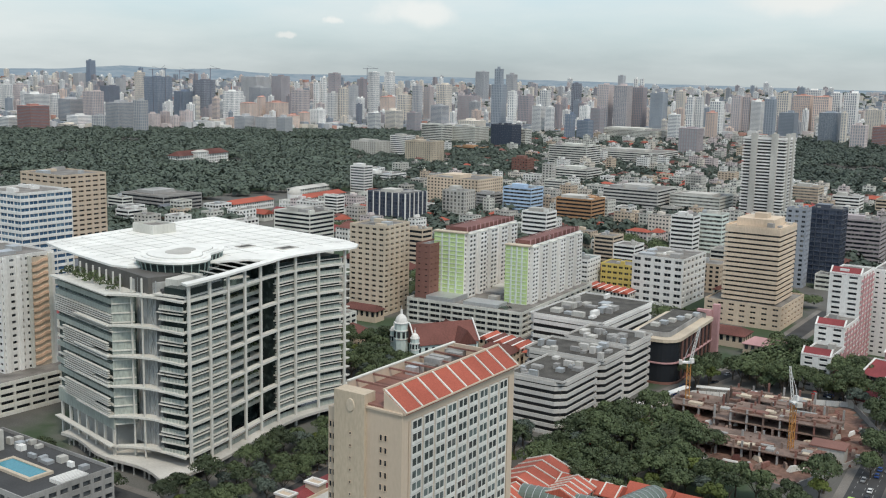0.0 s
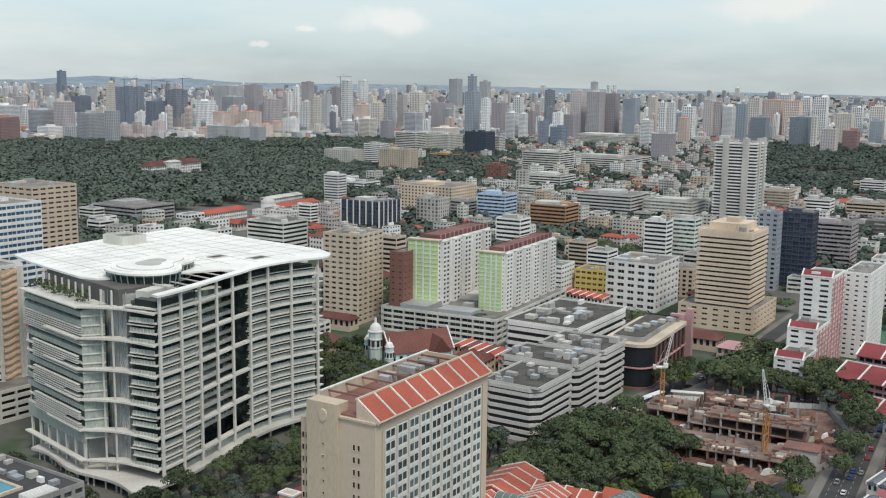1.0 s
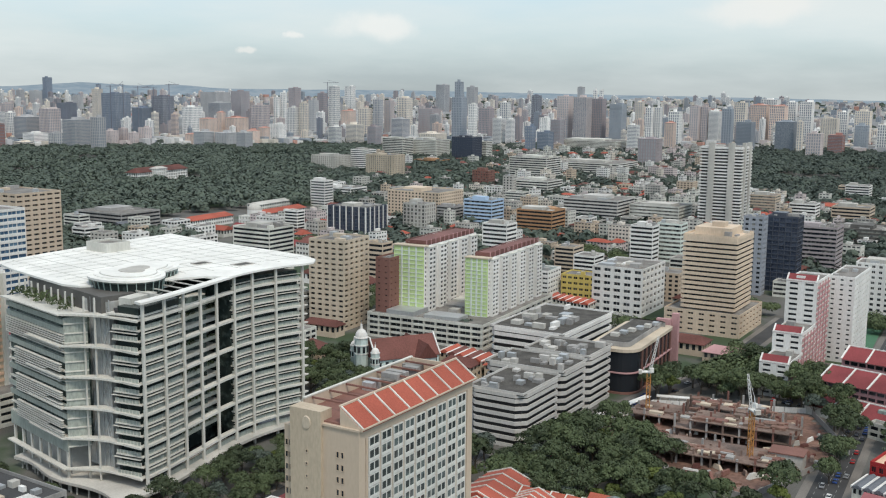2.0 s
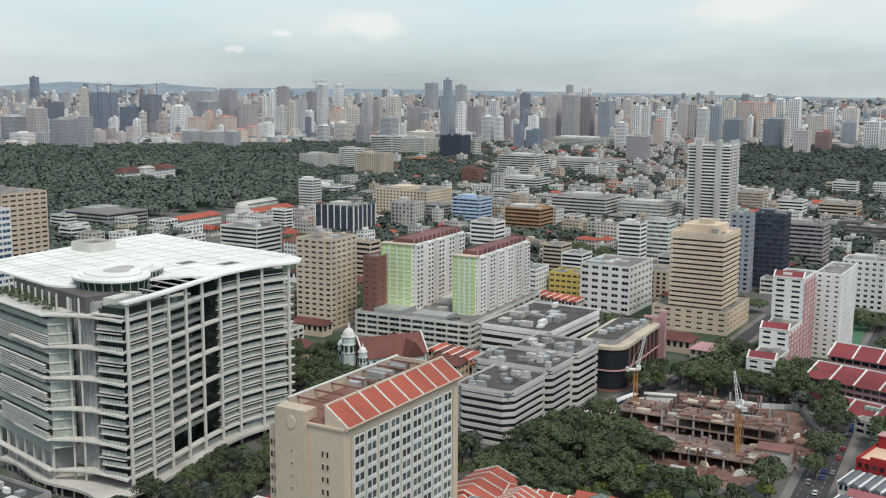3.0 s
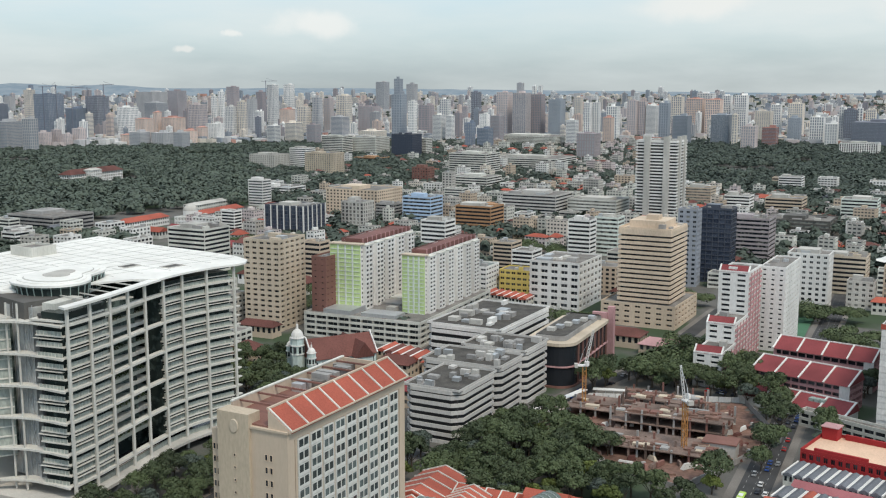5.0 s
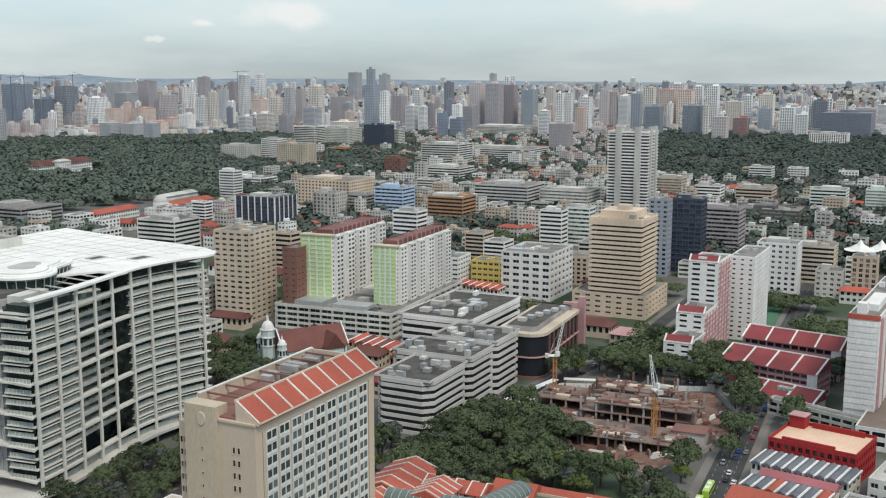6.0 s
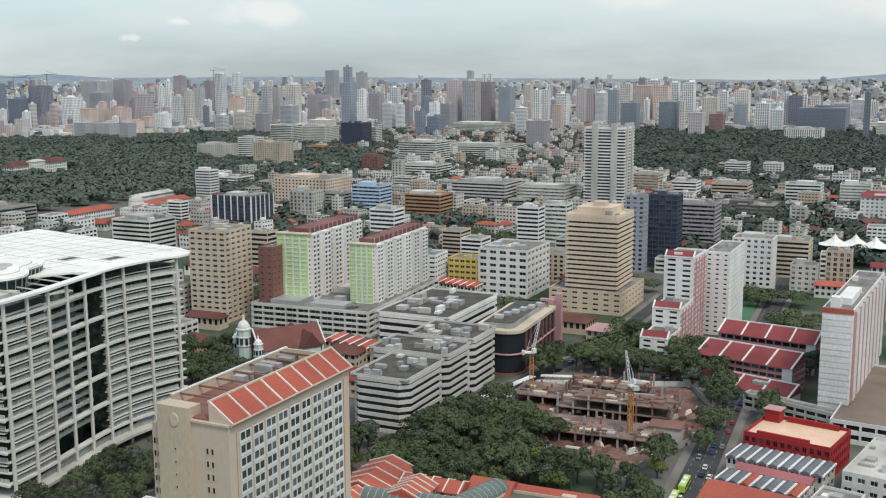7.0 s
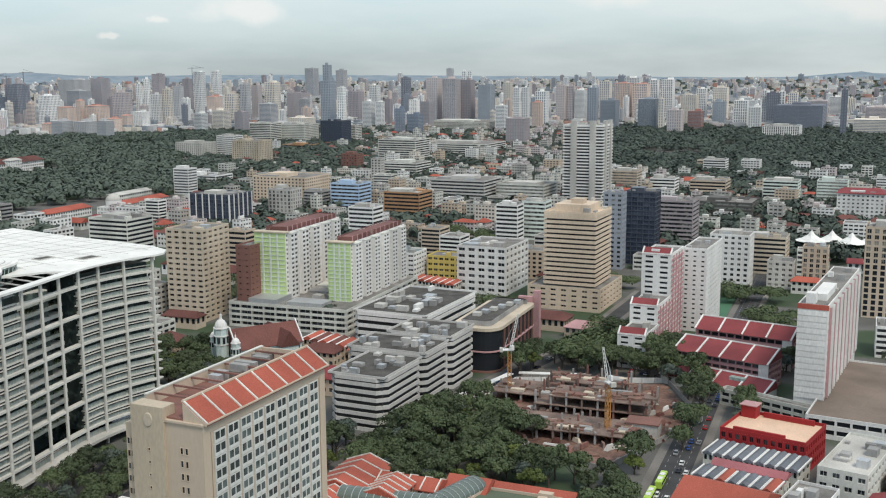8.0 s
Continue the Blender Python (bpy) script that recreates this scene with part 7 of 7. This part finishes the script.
    bm = bmesh.new()
    box(bm, -13.5, -0.5, 6.5, 0.5, 9.5, 7.0)
    part("roof", bm, M["brick"], ob)
    # stacks of material
    for k in range(170):
        x, y = rng.uniform(-205, -118), rng.uniform(380, 485)
        if not (inside(x, y) and inside(x - 4, y) and inside(x, y + 4)):
            continue
        bm = bmesh.new()
        w, d, h = rng.uniform(1.5, 7), rng.uniform(0.8, 2.6), rng.uniform(0.6, 2.2)
        low, high = (w / 2, d / 2), (w / 2 * rng.uniform(0.5, 1.0), d / 2 * rng.uniform(0.5, 1.0))
        v = [bm.verts.new((sx * low[0], sy * low[1], 0)) for sx, sy in ((-1, -1), (1, -1), (1, 1), (-1, 1))] + [bm.verts.new((sx * high[0] + 0.2, sy * high[1], h)) for sx, sy in ((-1, -1), (1, -1), (1, 1), (-1, 1))]
        for f in ((3, 2, 1, 0), (4, 5, 6, 7), (0, 1, 5, 4), (1, 2, 6, 5), (2, 3, 7, 6), (3, 0, 4, 7)):
            bm.faces.new([v[i] for i in f])
        solid("site_crate", bm, M[rng.choice(("earth", "brick", "tan", "concrete", "rawconc", "white", "earth", "paleconc", "rust", "rawconc"))], "rough timber and steel load on site earth", "site material",
              group="site loads", at=pose(x, y, 0.5, 0, 0, rng.uniform(0, 180)))


site()


def tower_crane(x, y, high, jib, heading, lift):
    """A lattice mast with a cab, a raised white jib and a counterweight."""
    ob = thing("tower_crane", "orange lattice tower crane with white raised jib", "crane", x, y, heading, 0, "tower cranes")
    for sx in (-0.8, 0.8):
        for sy in (-0.8, 0.8):
            bm = bmesh.new()
            beam(bm, (sx, sy, 0), (sx, sy, high), 0.28)
            part("mast_leg", bm, M["craneorange"], ob)
    bm = bmesh.new()
    k = 0
    while k * 1.7 < high - 1.7:
        z = k * 1.7
        for a, b in (((-0.8, -0.8), (0.8, -0.8)), ((0.8, -0.8), (0.8, 0.8)), ((0.8, 0.8), (-0.8, 0.8)), ((-0.8, 0.8), (-0.8, -0.8))):
            p, q = (a, b) if k % 2 else (b, a)
            beam(bm, (*p, z), (*q, z + 1.7), 0.16)
        k += 1
    tagged(part("mast_lacing", bm, M["craneorange"], ob), kind="stuff")
    bm = bmesh.new()
    box(bm, -3.2, -1.2, high, 1.4, 1.2, high + 0.6)
    part("turntable", bm, M["white"], ob)
    bm = bmesh.new()
    box(bm, 0.2, -2.4, high + 0.6, 2.0, -1.1, high + 2.6)
    part("cab", bm, M["white"], ob)
    bm = bmesh.new()
    box(bm, -4.6, -1.2, high - 0.6, -3.2, 1.2, high + 1.2)
    part("counterweight", bm, M["paleconc"], ob)
    tip = Vector((jib * math.cos(radians(lift)), 0, high + 0.6 + jib * math.sin(radians(lift))))
    root = Vector((1.0, 0, high + 0.6))
    up = Vector((-math.sin(radians(lift)), 0, math.cos(radians(lift))))
    rails = [Vector((0, -0.55, 0)), Vector((0, 0.55, 0)), up * 1.2]
    for r in rails:
        bm = bmesh.new()
        beam(bm, root + r, tip + r * 0.5, 0.2)
        part("jib_chord", bm, M["white"], ob)
    bm = bmesh.new()
    n = int(jib / 1.6)
    for i in range(n):
        a, b = root.lerp(tip, i / n), root.lerp(tip, (i + 1) / n)
        for r, s in ((rails[0], rails[2]), (rails[2], rails[1]), (rails[1], rails[0])):
            beam(bm, a + r * 0.8, b + s * 0.8, 0.12)
    tagged(part("jib_lacing", bm, M["white"], ob), kind="stuff")
    bm = bmesh.new()
    beam(bm, (-2.5, 0, high + 0.6), (-1.0, 0, high + 6), 0.3)
    beam(bm, (-1.0, 0, high + 6), tip, 0.1)
    part("stay", bm, M["metal"], ob)
    bm = bmesh.new()
    beam(bm, tip, tip - Vector((0, 0, high * 0.35)), 0.08)
    part("hoist_rope", bm, M["metal"], ob)


tower_crane(-201, 441, 22, 17, 30, 76)
tower_crane(-140, 407, 24, 14, 140, 70)


# ---------------------------------------------------------------- vehicles
def car_kind(name, label, material, L=4.4, W=1.8, H=1.45):
    ob = new(name)
    bm = bmesh.new()
    prof = ((-L / 2, 0.35), (L / 2, 0.35), (L / 2, 0.7), (L * 0.28, 0.85), (-L * 0.42, 0.9), (-L / 2, 0.8))
    lo, hi = [bm.verts.new((x, -W / 2, z)) for x, z in prof], [bm.verts.new((x, W / 2, z)) for x, z in prof]
    bm.faces.new(lo)
    bm.faces.new(hi[::-1])
    for i in range(len(lo)):
        j = (i + 1) % len(lo)
        bm.faces.new((lo[i], hi[i], hi[j], lo[j]))
    part("body", bm, material, ob)
    bm = bmesh.new()
    v = [bm.verts.new(p) for p in ((-L * 0.42, -W / 2 + 0.08, 0.88), (L * 0.26, -W / 2 + 0.08, 0.86), (L * 0.26, W / 2 - 0.08, 0.86), (-L * 0.42, W / 2 - 0.08, 0.88),
                                   (-L * 0.3, -W / 2 + 0.25, H - 0.04), (L * 0.08, -W / 2 + 0.25, H - 0.04), (L * 0.08, W / 2 - 0.25, H - 0.04), (-L * 0.3, W / 2 - 0.25, H - 0.04))]
    for f in ((0, 1, 5, 4), (1, 2, 6, 5), (2, 3, 7, 6), (3, 0, 4, 7), (4, 5, 6, 7)):
        bm.faces.new([v[i] for i in f])
    part("glass_band", bm, M["darkglass"], ob)
    bm = bmesh.new()
    box(bm, -L * 0.31, -W / 2 + 0.22, H - 0.04, L * 0.09, W / 2 - 0.22, H)
    part("roof", bm, material, ob)
    for x in (-L * 0.32, L * 0.32):
        for y in (-W / 2 + 0.1, W / 2 - 0.1):
            bm = bmesh.new()
            bmesh.ops.create_cone(bm, cap_ends=True, segments=12, radius1=0.33, radius2=0.33, depth=0.22, matrix=pose(x, y, 0.33, 90))
            part("wheel", bm, M["tyre"], ob)
    return tagged(ob, label, "car", "street cars")


KINDS = [car_kind("car", "white saloon car on the street", M["carwhite"]), car_kind("car", "silver saloon car on the street", M["carsilver"]), car_kind("car", "dark saloon car on the street", M["cardark"]),
         car_kind("car", "red hatchback car on the street", M["carred"], 3.9), car_kind("car", "blue saloon car on the street", M["carblue"])]
used = set()
crng = random.Random(12)
for road, gap in ((0, 9.5), (1, 16), (2, 20), (5, 20)):
    pts = [Vector(p) for p in ROADS[road]]
    for a, b in zip(pts, pts[1:]):
        L = (b - a).length
        d = (b - a) / L
        s = Vector((-d.y, d.x))
        n = int(L / gap)
        for i in range(n):
            for lane, flip in ((-4.6, 0), (-1.6, 0), (2.2, 180)):
                if crng.random() < 0.42:
                    continue
                p = a + d * (i + crng.uniform(0.1, 0.6)) * gap + s * lane
                if math.hypot(*p) > 640:
                    continue
                m = pose(p.x, p.y, 0.06, 0, 0, math.degrees(math.atan2(d.y, d.x)) + flip)
                k = crng.randrange(5)
                if k in used:
                    copy_thing(KINDS[k], m)
                else:
                    used.add(k)
                    KINDS[k].matrix_world = m
# cars parked under the trees of the open ground
for i in range(26):
    k = crng.randrange(5)
    m = pose(-190 + crng.uniform(0, 50), 505 + (i % 3) * 14 + crng.uniform(-1, 1), 0.06, 0, 0, 95 + crng.choice((0, 180)))
    if k in used:
        copy_thing(KINDS[k], m)
    else:
        used.add(k)
        KINDS[k].matrix_world = m


def bus(x, y, g):
    ob = thing("bus", "lime green single-deck city bus", "bus", x, y, g, 0.06, "buses")
    bm = bmesh.new()
    box(bm, -6, -1.25, 0.4, 6, 1.25, 3.1)
    bmesh.ops.bevel(bm, geom=bm.edges[:], offset=0.2, segments=2, affect="EDGES")
    part("body", bm, M["busgreen"], ob)
    for s in (-1, 1):
        bm = bmesh.new()
        box(bm, -5.6, s * 1.26 - 0.02, 1.5, 5.4, s * 1.26 + 0.02, 2.5)
        part("side_windows", bm, M["darkglass"], ob)
    bm = bmesh.new()
    box(bm, 5.96, -1.05, 1.3, 6.03, 1.05, 2.7)
    part("windscreen", bm, M["darkglass"], ob)
    for q in (-2.5, 2.0):
        bm = bmesh.new()
        box(bm, q - 1.2, -0.8, 3.1, q + 1.2, 0.8, 3.4)
        part("cooling_unit", bm, M["carwhite"], ob)
    for px in (-3.8, 3.6):
        for py in (-1.1, 1.1):
            bm = bmesh.new()
            bmesh.ops.create_cone(bm, cap_ends=True, segments=14, radius1=0.5, radius2=0.5, depth=0.3, matrix=pose(px, py, 0.5, 90))
            part("wheel", bm, M["tyre"], ob)


bus(-105.5, 371, 97)
bus(-104.5, 355, 97)

# lane dashes on the main street
dash = bmesh.new()
pts = [Vector(p) for p in ROADS[0]]
for a, b in zip(pts, pts[1:]):
    L = (b - a).length
    for i in range(int(L / 6)):
        p, q = a.lerp(b, i * 6 / L), a.lerp(b, (i * 6 + 2.5) / L)
        for off in (-3.2, 0.4, 4.0):
            d = (q - p).normalized()
            s = Vector((-d.y, d.x)) * off
            beam(dash, (p.x + s.x, p.y + s.y, 0.062), (q.x + s.x, q.y + s.y, 0.062), 0.14, 0.01)
solid("lane_marking", dash, M["marking"], "white dashed lane lines on asphalt", "road marking", "stuff")

# ---------------------------------------------------------------- houses and small blocks that fill the districts
hrng = random.Random(2024)


def clear_of(x, y, r):
    if any((x - p) ** 2 + (y - q) ** 2 < (r + s) ** 2 for p, q, s in TAKEN):
        return False
    for pts in ROADS:
        for a, b in zip(pts, pts[1:]):
            a2, b2 = Vector(a), Vector(b)
            t = max(0.0, min(1.0, (Vector((x, y)) - a2).dot(b2 - a2) / (b2 - a2).length_squared))
            if (a2.lerp(b2, t) - Vector((x, y))).length < r + 8:
                return False
    return not any((x - p) ** 2 + (y - q) ** 2 < (r * 0.7 + 2) ** 2 for p, q in PLANTED)


placed = tries = 0
while placed < 235 and tries < 9000:
    tries += 1
    az = hrng.uniform(3, 60)
    d = 470 + 1150 * hrng.random() ** 0.8
    if d > 1180 and (az > 42 or az < 1):
        continue
    x, y = -d * math.sin(radians(az)), d * math.cos(radians(az))
    if -216 < x < -108 and 368 < y < 566 or -196 < x < -120 and 630 < y < 720:
        continue
    flat = hrng.random() < 0.5
    W, N = (hrng.uniform(10, 20), hrng.uniform(9, 18)) if not flat else (hrng.uniform(12, 26), hrng.uniform(12, 24))
    if not clear_of(x, y, max(W, N) * 0.5):
        continue
    g = hrng.choice((5, 8, 5, -6 if az < 20 else 5))
    bx, by = x + W / 2, y - N / 2
    if flat:
        wall = hrng.choice(("white", "offwhite", "cream", "paleconc", "offwhite", "white"))
        H = hrng.choice((10, 13, 16, 20)) * (1.15 if d > 800 else 1.0)
        block("low_block", f"{WORDS[wall]} low block with flat roof among town streets", "building", bx, by, g, W, N, H, round(H / 3.4), (max(2, int(W / 4)), max(2, int(N / 4))), M[wall], M["darkglass"],
              band=hrng.choice((0.45, 0.55)), pier=hrng.choice((0.0, 0.25, 0.45)), units=2, panes=0, seed=placed, sides="se")
    else:
        long_roof(bx, by, g, W, N, hrng.uniform(6, 9), hrng.choice(("tile", "rust", "rust", "maroontile", "slate")), hrng.choice(("white", "cream", "offwhite")), inset=hrng.choice((0.02, 3.0, 4.0)), words="tiled")
    placed += 1
